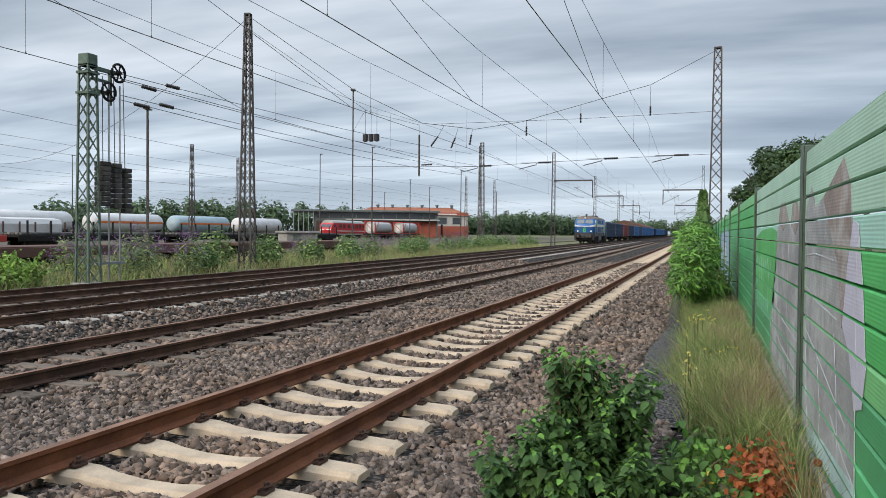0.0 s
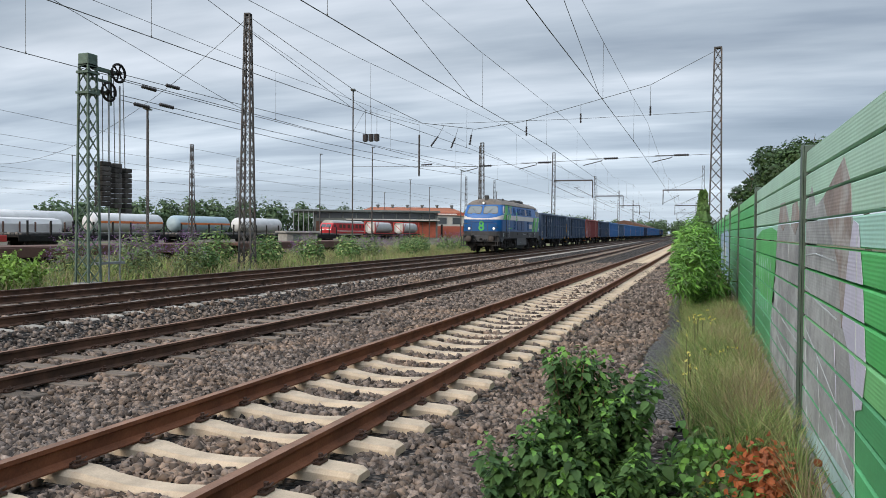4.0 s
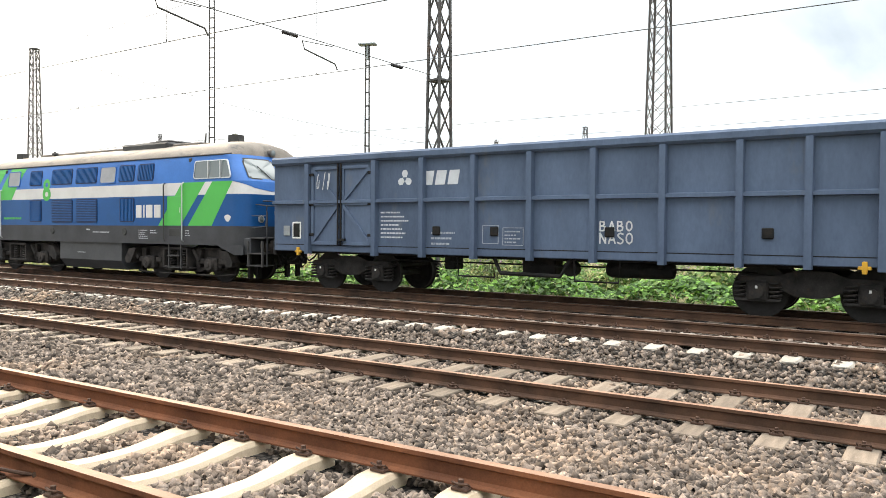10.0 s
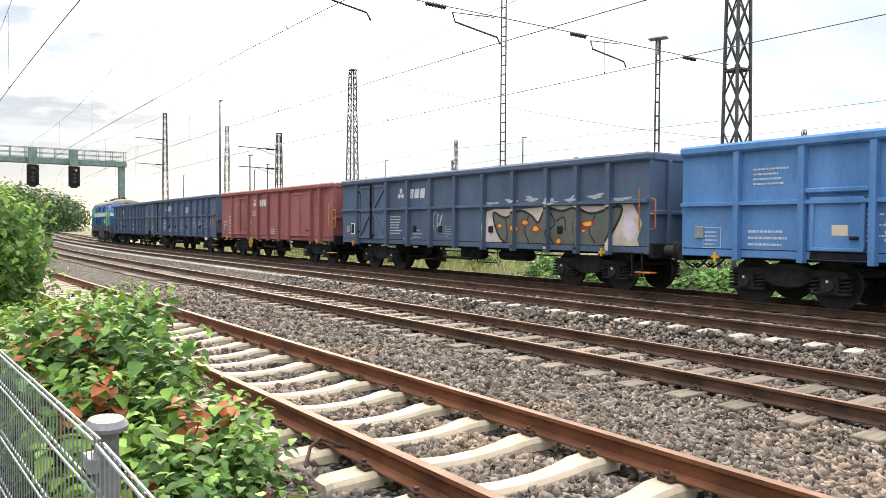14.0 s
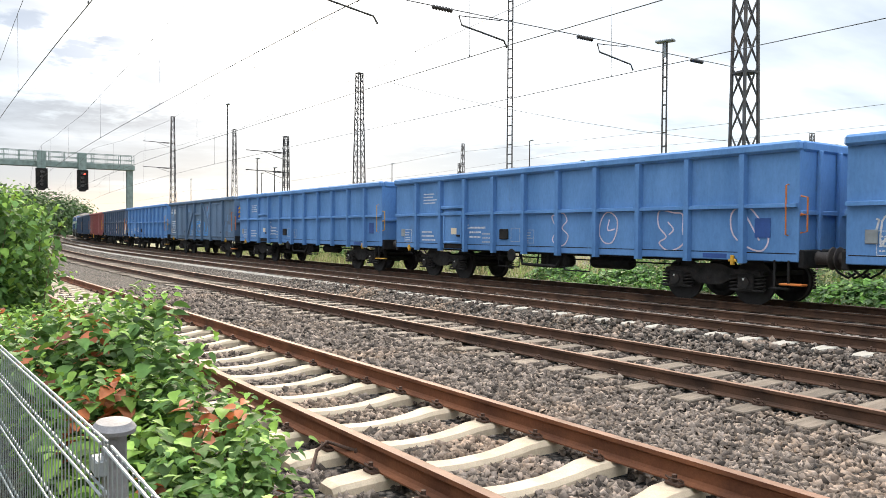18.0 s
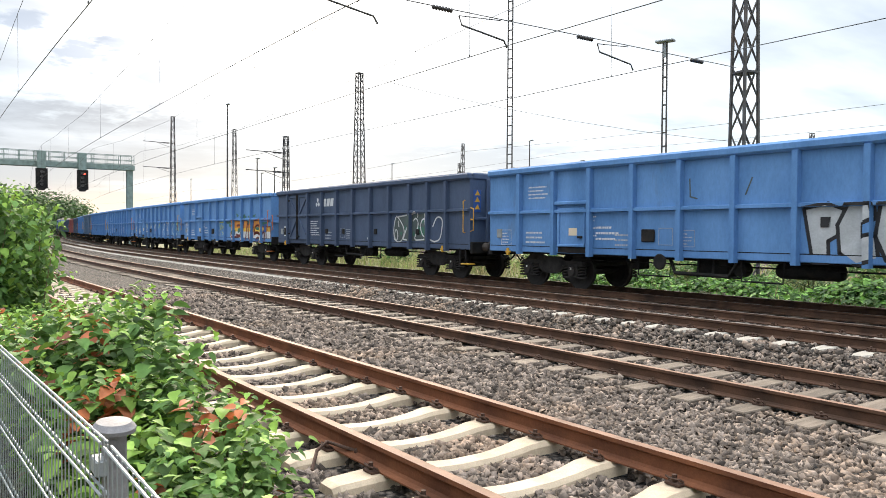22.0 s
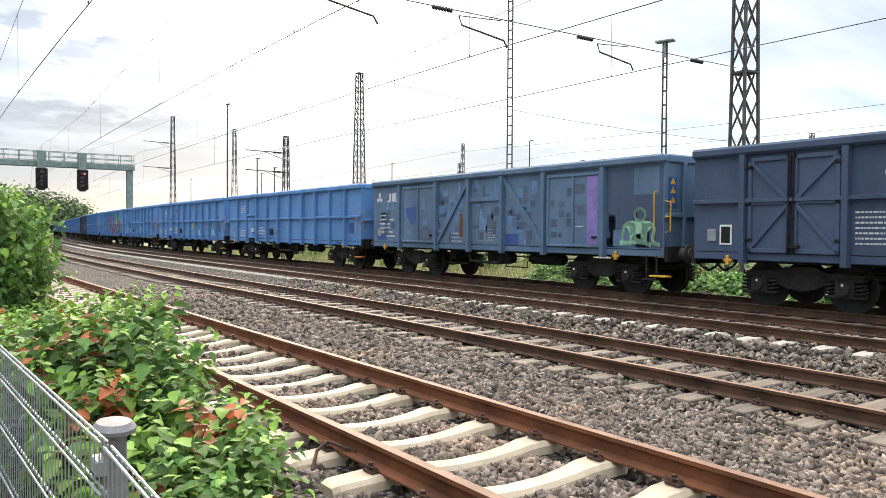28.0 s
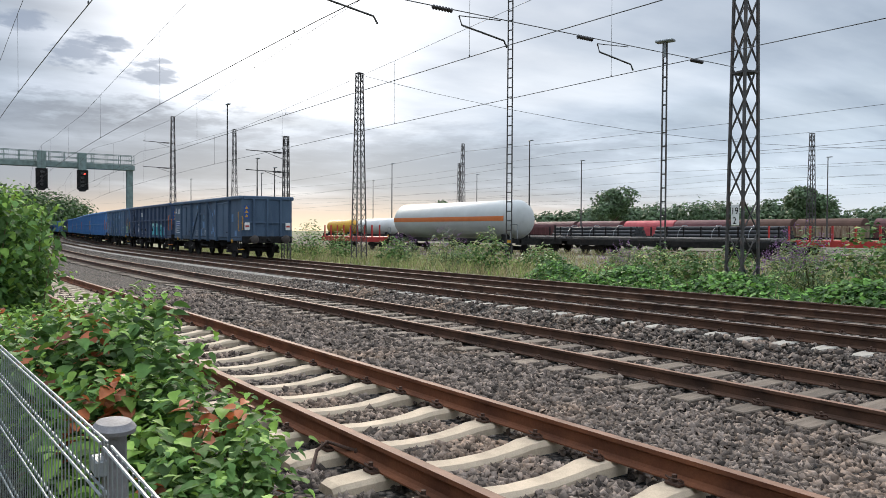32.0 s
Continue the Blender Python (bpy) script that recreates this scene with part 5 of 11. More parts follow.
def build_loco():
    loco = thing("diesel_locomotive", "blue, white and green diesel locomotive with a dusty beige roof", "locomotive")
    names = ["frame_skirt", "lower_body", "white_band", "upper_body", "roof"]
    mats = [D["skirt"], D["navy"], D["cream"], D["sky"], D["roof"]]
    for mi, (nm, m) in enumerate(zip(names, mats)):
        idx = [i for i, l in enumerate(LEVELS) if l[3] == mi]
        rings = [hull_ring(LEVELS[i][0]) for i in idx]
        if idx[-1] + 1 < len(LEVELS):
            rings.append(hull_ring(LEVELS[idx[-1] + 1][0]))
        n = len(rings[0])
        g = Geo()
        vs = [p for r in rings for p in r]
        fs = [(i * n + k, i * n + (k + 1) % n, (i + 1) * n + (k + 1) % n, (i + 1) * n + k) for i in range(len(rings) - 1) for k in range(n)]
        if mi == 4:
            fs.append(tuple((len(rings) - 1) * n + k for k in range(n)))
        if mi == 0:
            fs.append(tuple(range(n))[::-1])
        g.add(vs, fs)
        part(nm, g, m, loco, smooth=True)
    parts("gutter", Geo().tube([(-6.7, -1.415, 3.60), (6.7, -1.415, 3.60)], 0.02, 6).tube([(-6.7, 1.415, 3.60), (6.7, 1.415, 3.60)], 0.02, 6), D["soot"], loco)
    rear = 7.27

    def side(z, lift=0.004):
        return -at_level(z, 2) - lift

    def stripe(b0, b1, zb, t0, t1, zt, m, name="stripe", lift=0.004, sgn=-1):
        zs = sorted({zb, zt, *[l[0] for l in LEVELS if zb < l[0] < zt]})
        g = Geo()
        vs = []
        for z in zs:
            u = (z - zb) / (zt - zb)
            vs += [(rear + b0 + (t0 - b0) * u, side(z, lift), z), (rear + b1 + (t1 - b1) * u, side(z, lift), z)]
        g.add(vs, [(2 * i, 2 * i + 1, 2 * i + 3, 2 * i + 2) for i in range(len(zs) - 1)])
        part(name, g, m, loco)

    stripe(-14.05, -13.05, 2.485, -13.07, -12.17, 3.57, D["green"])
    stripe(-12.74, -11.76, 2.485, -11.90, -10.90, 3.57, D["green"])
    stripe(-3.61, -2.60, 1.605, -2.53, -1.53, 2.84, D["green"])
    stripe(-2.28, -1.27, 1.605, -1.24, -0.42, 2.84, D["green"])

    def window(x0, x1, z0, z1, m, name="window", rim=D["trim"], cut=0.0, lift=0.01):
        a, b = rear + x0, rear + x1
        outer = [(a - 0.028, z0 - 0.028), (b + 0.028, z0 - 0.028), (b + 0.028 - (cut if cut > 0 else 0), z1 + 0.028), (a - 0.028 - (cut if cut < 0 else 0), z1 + 0.028)]
        inner = [(a, z0), (b, z0), (b - (cut if cut > 0 else 0), z1), (a - (cut if cut < 0 else 0), z1)]

        def rnd(p, r=0.07):
            out = []
            for i in range(len(p)):
                q, c, nx = Vector(p[i - 1]), Vector(p[i]), Vector(p[(i + 1) % len(p)])
                d0, d1 = (q - c).normalized() * r, (nx - c).normalized() * r
                out += [tuple(c + d0), tuple(c + (d0 + d1) * 0.3), tuple(c + d1)]
            return out
        fr, pn = Geo(), Geo()
        o, i_ = rnd(outer), rnd(inner)
        k = len(o)
        fr.add([(x, side(z, lift + 0.012), z) for x, z in o] + [(x, side(z, lift + 0.012), z) for x, z in i_] + [(x, side(z, -0.01), z) for x, z in o],
               [(j, (j + 1) % k, k + (j + 1) % k, k + j) for j in range(k)] + [(2 * k + j, 2 * k + (j + 1) % k, (j + 1) % k, j) for j in range(k)])
        w = part(name + "_frame", fr, rim, loco)
        pn.add([(x, side(z, lift), z) for x, z in i_], [tuple(range(k))])
        part(name, pn, m, w)

    window(-14.05, -13.46, 2.98, 3.44, D["pane"], "cab_window", cut=-0.22)
    window(-2.00, -0.50, 2.95, 3.42, D["pane"], "cab_window", cut=0.20)
    parts("window_bar", Geo().box(rear - 1.42, rear - 1.38, -1.54, -1.44, 2.95, 3.42).box(rear - 0.92, rear - 0.88, -1.54, -1.44, 2.95, 3.42), D["trim"], loco)
    window(-11.98, -11.24, 2.96, 3.45, D["blind"], "side_window", D["sky"])
    window(-6.50, -5.72, 2.94, 3.42, D["blind"], "side_window", D["sky"])

    def louvre(x0, x1, z0, z1, upright=True, m=D["vent"]):
        a, b = rear + x0, rear + x1
        zl, zh = z0 - 0.03, z1 + 0.03
        back = [(a - 0.03, zl + 0.05), (a + 0.02, zl), (b - 0.02, zl), (b + 0.03, zl + 0.05), (b + 0.03, zh - 0.05), (b - 0.02, zh), (a + 0.02, zh), (a - 0.03, zh - 0.05)]
        v = part("vent", Geo().add([(x, side(z, 0.014), z) for x, z in back] + [(x, side(z, -0.03), z) for x, z in back],
                                   [tuple(range(8))] + [(i, (i + 1) % 8, 8 + (i + 1) % 8, 8 + i) for i in range(8)]), m, loco)
        g = Geo()
        if upright:
            n = int((b - a) / 0.065)
            for k in range(n):
                x = a + (k + 0.5) * (b - a) / n
                for e, w in ((z0, side(z0, 0.03)), ):
                    g.add([(x - 0.018, side(z0, 0.03), z0), (x + 0.018, side(z0, 0.03), z0), (x + 0.018, side(z1, 0.03), z1), (x - 0.018, side(z1, 0.03), z1),
                           (x - 0.018, side(z0, 0.0), z0), (x + 0.018, side(z0, 0.0), z0), (x + 0.018, side(z1, 0.0), z1), (x - 0.018, side(z1, 0.0), z1)],
                          [(0, 1, 2, 3), (0, 3, 7, 4), (1, 5, 6, 2)])
        else:
            n = int((z1 - z0) / 0.05)
            for k in range(n):
                z = z0 + (k + 0.5) * (z1 - z0) / n
                g.box(a, b, side(z, 0.03), side(z, 0.0), z - 0.014, z + 0.014)
        part("vent_slats", g, D["navy"], v)

    for a, b in ((-10.58, -9.88), (-9.24, -8.09), (-7.83, -6.72), (-5.52, -4.80), (-4.58, -3.87)):
        louvre(a, b, 2.97, 3.43)
    for a, b in ((-10.55, -9.88), (-5.46, -4.78)):
        louvre(a, b, 1.74, 2.42)
    for a, b in ((-9.20, -8.04), (-7.77, -6.68)):
        louvre(a, b, 1.72, 2.42, False)
    # doors with handrails and steps
    for x in (-13.22, -3.28):
        d = part("door", Geo().box(rear + x + 0.08, rear + x + 0.74, side(2.2, 0.008), side(2.2, -0.02), 1.62, 2.46, 0.006), D["navy"] if x < -10 else D["green"], loco)
        for e in (0.0, 0.82):
            part("handrail", Geo().tube([(rear + x + e, side(2, 0.01), 1.15), (rear + x + e, side(2, 0.07), 1.2), (rear + x + e, side(2, 0.07), 2.80), (rear + x + e, side(2, 0.01), 2.84)], 0.02, 8), D["trim"] if e else D["soot"], loco)
        part("foot_hole", Geo().box(rear + x + 0.16, rear + x + 0.66, side(1.4, 0.006), side(1.4, -0.02), 1.30, 1.52, 0.01), D["soot"], loco)
        g = Geo()
        for e in (0.12, 0.66):
            g.bar((rear + x + e, -1.48, 0.35), (rear + x + e, -1.48, 1.08), 0.04)
        for z in (0.38, 0.72):
            g.box(rear + x + 0.12, rear + x + 0.66, -1.55, -1.35, z, z + 0.03)
        part("steps", g, D["soot"], loco)
    # numerals, words as plain marks, small lettering
    def ring(cx, cz, r0, r1, y, n=28, sq=1.0):
        g = Geo()
        vs = [(cx + r * math.cos(2 * math.pi * i / n) * sq, y(cz + r * math.sin(2 * math.pi * i / n)), cz + r * math.sin(2 * math.pi * i / n)) for r in (r0, r1) for i in range(n)]
        return g.add(vs, [(i, (i + 1) % n, n + (i + 1) % n, n + i) for i in range(n)])

    part("numeral", ring(rear - 9.53, 2.96, 0.075, 0.19, lambda z: side(z, 0.008), sq=1.1), D["green"], loco)
    part("numeral", ring(rear - 9.53, 2.64, 0.085, 0.225, lambda z: side(z, 0.007), sq=1.1), D["green"], loco)
    g = Geo()
    for i, w in enumerate((0.26, 0.07, 0.30, 0.30)):
        x0 = rear - 4.66 + (0, 0.34, 0.48, 0.86)[i]
        g.box(x0, x0 + w, side(2, 0.008), side(2, 0.0), 1.84, 2.22)
    part("company_mark", g, D["cream"], loco, "white plain block mark")
    g = Geo()
    lines_of_writing(g, rear - 12.30, rear - 10.75, 1.76, 1.95, 1, side(1.8, 0.0), 5)
    part("company_line", g, D["green"], loco)
    g = Geo()
    for a, b, z0, z1, r, s in ((-13.95, -13.55, 1.2, 1.5, 4, 2), (-6.9, -5.95, 1.36, 1.44, 1, 3), (-4.55, -4.1, 1.2, 1.5, 5, 4), (-4.0, -3.6, 1.36, 1.5, 2, 6), (-2.4, -2.2, 1.3, 1.5, 3, 7), (-7.25, -7.05, 1.42, 1.55, 1, 8)):
        lines_of_writing(g, rear + a, rear + b, z0, z1, r, side(1.35, 0.004), s)
    part("lettering", g, T["mark"], loco)
    for txt, fx, fz, fs_ in (("2", -12.98, 2.17, 0.30), ("1", -2.62, 1.98, 0.22)):
        cu = bpy.data.curves.new("end_figure", "FONT")
        cu.body, cu.size, cu.align_x, cu.extrude = txt, fs_, "CENTER", 0.002
        cu.materials.append(D["cream"])
        fig = new("end_figure", cu)
        fig.parent = loco
        fig.matrix_basis = pose(rear + fx, side(2.1, 0.010), fz, 90, 0, 0)
    parts("filler_cap", Geo().lathe([(0.0, -1.53), (0.10, -1.53), (0.11, -1.50)], (rear - 9.2, 0, 1.42), "y", 16).lathe([(0.0, -1.53), (0.10, -1.53), (0.11, -1.50)], (rear - 5.25, 0, 1.42), "y", 16), D["soot"], loco)
    part("bare_patch", Geo().add([(rear - 0.62 + 0.12 * math.cos(a) * (1 + 0.2 * math.sin(3 * a)), side(1.8, 0.003), 1.82 + 0.1 * math.sin(a)) for a in np.linspace(0, 6.1, 14)], [tuple(range(14))]), D["cream"], loco)
    # both ends
    for e in (-1, 1):
        def front(y, z, lift=0.012):
            L, W = at_level(z, 1), at_level(z, 2)
            return e * (L + 0.13 * (1 - (y / W) ** 2) + lift)

        for s in (-1, 1):
            for nm, m, g0, lift in (("windscreen_frame", D["soot"], 0.032, 0.008), ("windscreen", D["pane"], 0.0, 0.014)):
                corners = [(0.09 - g0, 2.93 - g0), (1.20 + g0, 2.93 - g0), (1.08 + g0, 3.48 + g0), (0.09 - g0, 3.48 + g0)]
                rim_ = []
                for i in range(4):
                    q, c, nx = (Vector(corners[(i + j) % 4]) for j in (-1, 0, 1))
                    d0, d1 = (q - c).normalized() * 0.12, (nx - c).normalized() * 0.12
                    rim_ += [c + d0, c + (d0 + d1) * 0.42, c + (d0 + d1) * 0.22, c + (d1 + d0 * 0.0) * 0.5 + d0 * 0.1, c + d1]
                mid_ = sum(rim_, Vector((0, 0))) / len(rim_)
                pts_ = [(front(p[0], p[1], lift), s * p[0], p[1]) for p in [mid_] + rim_]
                k = len(rim_)
                part(nm, Geo().add(pts_, [(0, 1 + i, 1 + (i + 1) % k) for i in range(k)]), m, loco)
            part("wiper", Geo().tube([(front(0.5, 2.92, 0.03), s * 0.45, 2.92), (front(0.3, 3.3, 0.03), s * 0.75, 3.3)], 0.012, 5), D["soot"], loco)
            hx = front(0.92, 1.86, 0.0)
            lamp = part("headlamp_rim", Geo().lathe([(0.10, hx - 0 * e), (0.11, hx + 0.03 * e), (0.08, hx + 0.04 * e)], (0, s * 0.95, 1.80), "x", 20), D["trim"], loco)
            part("headlamp", Geo().lathe([(0.08, hx + 0.02 * e), (0.07, hx + 0.045 * e), (0.03, hx + 0.055 * e)], (0, s * 0.95, 1.80), "x", 20), D["lamp"] if e < 0 else D["pane"], lamp)
            part("end_handrail", Geo().tube([(front(s * 1.2, 1.5), s * 1.25, 1.55), (e * 7.85, s * 1.25, 1.6), (e * 7.9, s * 1.25, 2.15), (front(1.1, 2.3), s * 1.1, 2.2)], 0.02, 6)
                 .tube([(e * 7.9, s * 1.25, 0.5), (e * 7.9, s * 1.25, 2.0)], 0.02, 6).tube([(front(s * 1.2, 1.9), s * 1.25, 1.88), (e * 7.9, s * 1.25, 1.88)], 0.016, 6)
                 .tube([(e * 7.9, s * 1.25, 2.15), (e * 7.9, s * 0.62, 2.15), (e * 7.9, s * 0.60, 1.28)], 0.018, 6), D["skirt"], loco)
            part("end_platform", Geo().box(e * 7.4, e * 7.92, s * 0.55, s * 1.40, 1.27, 1.30), D["soot"], loco)
            part("end_steps", Geo().box(e * 7.3, e * 7.9, s * 1.0, s * 1.42, 0.52, 0.55).box(e * 7.3, e * 7.9, s * 1.0, s * 1.42, 0.85, 0.88).bar((e * 7.35, s * 1.4, 0.5), (e * 7.35, s * 1.4, 1.2), 0.05).bar((e * 7.88, s * 1.4, 0.5), (e * 7.88, s * 1.4, 1.2), 0.05), D["soot"], loco)
            part("end_skirt", Geo().prism([(e * 7.24, 1.08), (e * 7.24, 0.82), (e * 6.9, 0.80), (e * 6.15, 1.08)], "y", s * 1.49, s * 1.44), D["skirt"], loco)
        part("top_lamp_rim", Geo().lathe([(0.11, e * 6.70), (0.12, e * 6.84), (0.09, e * 6.86)], (0, 0, 3.72), "x", 18), D["roof"], loco)
        part("top_lamp", Geo().lathe([(0.09, e * 6.85), (0.07, e * 6.87), (0.02, e * 6.88)], (0, 0, 3.72), "x", 18), D["lamp"] if e < 0 else D["pane"], loco)
        part("front_rail", Geo().tube([(front(0.9, 2.3, 0.05), -0.9, 2.3), (front(0.4, 2.3, 0.08), -0.4, 2.3), (front(0, 2.3, 0.08), 0, 2.3), (front(0.4, 2.3, 0.08), 0.4, 2.3), (front(0.9, 2.3, 0.05), 0.9, 2.3)], 0.02, 6), D["skirt"], loco)
        for cz, r0, r1 in ((2.17, 0.075, 0.20), (1.86, 0.085, 0.225)):
            n = 24
            vs = [(front(r * math.cos(2 * math.pi * i / n), cz + r * math.sin(2 * math.pi * i / n), 0.010), r * math.cos(2 * math.pi * i / n), cz + r * math.sin(2 * math.pi * i / n)) for r in (r0, r1) for i in range(n)]
            part("numeral", Geo().add(vs, [(i, (i + 1) % n, n + (i + 1) % n, n + i) for i in range(n)]), D["green"], loco)
        part("buffer_beam", Geo().box(e * 7.15, e * 7.42, -1.4, 1.4, 0.82, 1.28, 0.03), D["skirt"], loco)
        buffers(loco, e * 7.4, e, 1.05)
        for yy, dd in ((-0.62, 0.1), (-0.42, -0.06), (0.42, 0.08), (0.62, -0.1), (-0.25, 0.05)):
            part("air_hose", Geo().tube([(e * 7.42, yy, 1.0), (e * 7.62, yy + dd * 0.4, 0.86), (e * 7.66, yy + dd, 0.55), (e * 7.5, yy + dd * 1.4, 0.42), (e * 7.42, yy + dd * 1.2, 0.7)], 0.024, 6), M["black"], loco)
        part("rail_guard", Geo().box(e * 7.05, e * 7.15, -1.1, 1.1, 0.5, 0.82, 0.02).box(e * 7.05, e * 7.12, -0.85, -0.7, 0.14, 0.5).box(e * 7.05, e * 7.12, 0.7, 0.85, 0.14, 0.5), M["black"], loco)
        # on the nose the white band narrows to a line
        ring = [p for p in hull_ring(2.6) if p[0] * e > 7.25 - 0.46]
        ring.sort(key=lambda p: p[1])
        vs = []
        for zt_ in (0.0, 0.5, 1.0):
            for x_, y_, _ in ring:
                lo = 2.575 + 0.26 * max(0.0, (abs(y_) - 0.75) / 0.76) ** 1.5
                z_ = lo + (2.845 - lo) * zt_
                k_ = at_level(z_, 1) - at_level(2.6, 1)
                vs.append((x_ + e * (0.006 + k_), y_ * 1.003, z_))
        m_ = len(ring)
        part("nose_panel", Geo().add(vs, [(r * m_ + i, r * m_ + i + 1, (r + 1) * m_ + i + 1, (r + 1) * m_ + i) for r in range(2) for i in range(m_ - 1)]), D["sky"], loco, smooth=True)
    # roof gear
    for x, h in ((rear - 13.58, 0.30), (rear - 1.80, 0.30)):
        part("exhaust_hood", Geo().prism([(x - 0.26, 3.86), (x + 0.24, 3.86), (x + 0.20, 4.0 + h), (x - 0.24, 4.02 + h)], "y", -0.24, -0.02), D["soot"], loco)
    part("roof_fan", Geo().box(rear - 6.5, rear - 4.2, -0.75, 0.75, 3.95, 4.20, 0.06).lathe([(0.26, 4.18), (0.28, 4.26), (0.2, 4.28)], (rear - 5.35, -0.2, 0), "z", 18).box(rear - 5.0, rear - 4.3, -0.6, 0.6, 4.2, 4.27, 0.03), D["soot"], loco)
    part("roof_plate", Geo().box(rear - 11.6, rear - 2.9, -0.55, 0.55, 4.04, 4.13, 0.02), D["roof"], loco)
    part("horn", Geo().tube([(rear - 10.6, -0.6, 3.98), (rear - 10.6, -0.6, 4.2)], 0.04, 8).box(rear - 10.68, rear - 10.48, -0.68, -0.52, 4.08, 4.16, 0.02), D["soot"], loco)
    part("aerial", Geo().tube([(rear - 3.0, -0.3, 4.05), (rear - 2.95, -0.3, 4.42)], [0.035, 0.02], 6), D["soot"], loco)
    part("marker_lamp", Geo().box(rear - 12.28, rear - 12.16, -1.46, -1.38, 3.42, 3.54, 0.02).box(rear - 2.32, rear - 2.20, -1.46, -1.38, 3.42, 3.54, 0.02), D["soot"], loco)
    # fuel tank and boxes between the bogies
    part("fuel_tank", Geo().prism([(-1.42, 1.08), (-1.42, 0.50), (-1.2, 0.22), (1.2, 0.22), (1.42, 0.50), (1.42, 1.08)], "x", rear - 8.9, rear - 5.53), D["tank"], loco)
    part("tank_label", Geo().box(rear - 7.9, rear - 7.45, -1.426, -1.42, 0.72, 0.74), T["mark"], loco)
    LB = M["loco_bogie"]
    for bx in (-4.30, 4.30):
        bg = new("bogie")
        bg.parent = loco
        bg.matrix_basis = pose(bx, 0, 0)
        for s in (-1, 1):
            part("bogie_frame", Geo().prism([(-2.2, 0.58), (-2.05, 0.80), (-1.7, 0.97), (1.7, 0.97), (2.05, 0.80), (2.2, 0.58), (1.8, 0.36), (1.0, 0.34), (0.75, 0.27), (-0.75, 0.27), (-1.0, 0.34), (-1.8, 0.36)], "y", s * 1.00, s * 1.10), LB, bg)
            for z0, z1 in ((0.90, 0.97), (0.36, 0.43)):
                part("spring_frame", Geo().box(-0.54, 0.54, *sorted((s * 1.10, s * 1.42)), z0, z1, 0.01), LB, bg)
            for xa in (-0.54, 0.49):
                part("spring_frame", Geo().box(xa, xa + 0.05, *sorted((s * 1.10, s * 1.42)), 0.43, 0.90, 0.008), LB, bg)
            for xa in (-1.72, -0.82, 0.80, 1.70):
                part("bracket", Geo().prism([(xa - 0.12, 0.92), (xa + 0.12, 0.92), (xa + 0.07, 0.42), (xa - 0.07, 0.42)], "y", s * 1.10, s * 1.22), LB, bg)
        part("bolster", Geo().box(-0.4, 0.4, -1.0, 1.0, 0.55, 0.95, 0.03), LB, bg)
        for e in (-1.4, 1.4):
            part("axle", Geo().tube([(0, -0.72, 0), (0, 0.72, 0)], 0.09, 10), M["wheel"], bg, at=pose(e, 0, 0.5))
            for s in (-1, 1):
                g = Geo().lathe([(0.0, -0.03), (0.40, -0.06), (0.50, -0.065), (0.505, 0.03), (0.53, 0.05), (0.53, 0.07), (0.3, 0.03), (0.0, 0.03)], (0, 0, 0), "y", 30)
                part("wheel", g, M["wheel"], bg, at=pose(e, s * 0.72, 0.5, 0, 0, 0 if s > 0 else 180), smooth=True)
                part("axle_box", Geo().box(-0.24, 0.24, -0.12, 0.12, -0.2, 0.2, 0.05).lathe([(0.16, -0.2), (0.19, -0.1)], (0, 0, 0), "y", 16).lathe([(0.06, -0.23), (0.07, -0.18)], (0, 0, 0), "y", 10), LB, bg, at=pose(e, s * 1.2, 0.5, 0, 0, 0 if s < 0 else 180))
                parts("axle_spring", Geo().box(-0.55, -0.28, -0.08, 0.08, 0.0, 0.16, 0.03).box(0.28, 0.55, -0.08, 0.08, 0.0, 0.16, 0.03).bar((-0.5, -0.06, 0.1), (-0.75, -0.06, 0.42), 0.14, 0.1).moved(e, s * 1.18, 0.5), LB, bg)
        for s in (-1, 1):
            for e in (-0.28, 0.28):
                g = Geo()
                g.tube([(e + 0.125 * math.cos(k), s * 1.25 + 0.125 * math.sin(k), 0.43 + 0.47 * k / 44) for k in np.linspace(0, 44, 70)], 0.025, 5)
                part("coil_spring", g, LB, bg)
            part("damper", Geo().tube([(0, s * 1.27, 0.42), (0, s * 1.27, 0.92)], 0.06, 8).box(-0.6, 0.6, s * 1.1, s * 1.36, 0.34, 0.40, 0.01), LB, bg)
            parts("sand_box", Geo().prism([(1.87, 0.92), (2.22, 0.90), (2.42, 0.60), (2.38, 0.46), (2.16, 0.46)], "y", s * 1.12, s * 1.40).prism([(-1.87, 0.92), (-2.22, 0.90), (-2.42, 0.60), (-2.38, 0.46), (-2.16, 0.46)], "y", s * 1.12, s * 1.40), LB, bg)
            part("brake_rigging", Geo().tube([(-2.2, s * 1.05, 0.22), (-1.6, s * 1.1, 0.18), (1.6, s * 1.1, 0.18), (2.2, s * 1.05, 0.24)], 0.03, 6).box(-2.45, -2.37, s * 0.65, s * 0.8, 0.1, 0.6).box(2.37, 2.45, s * 0.65, s * 0.8, 0.1, 0.6), LB, bg)
    return loco

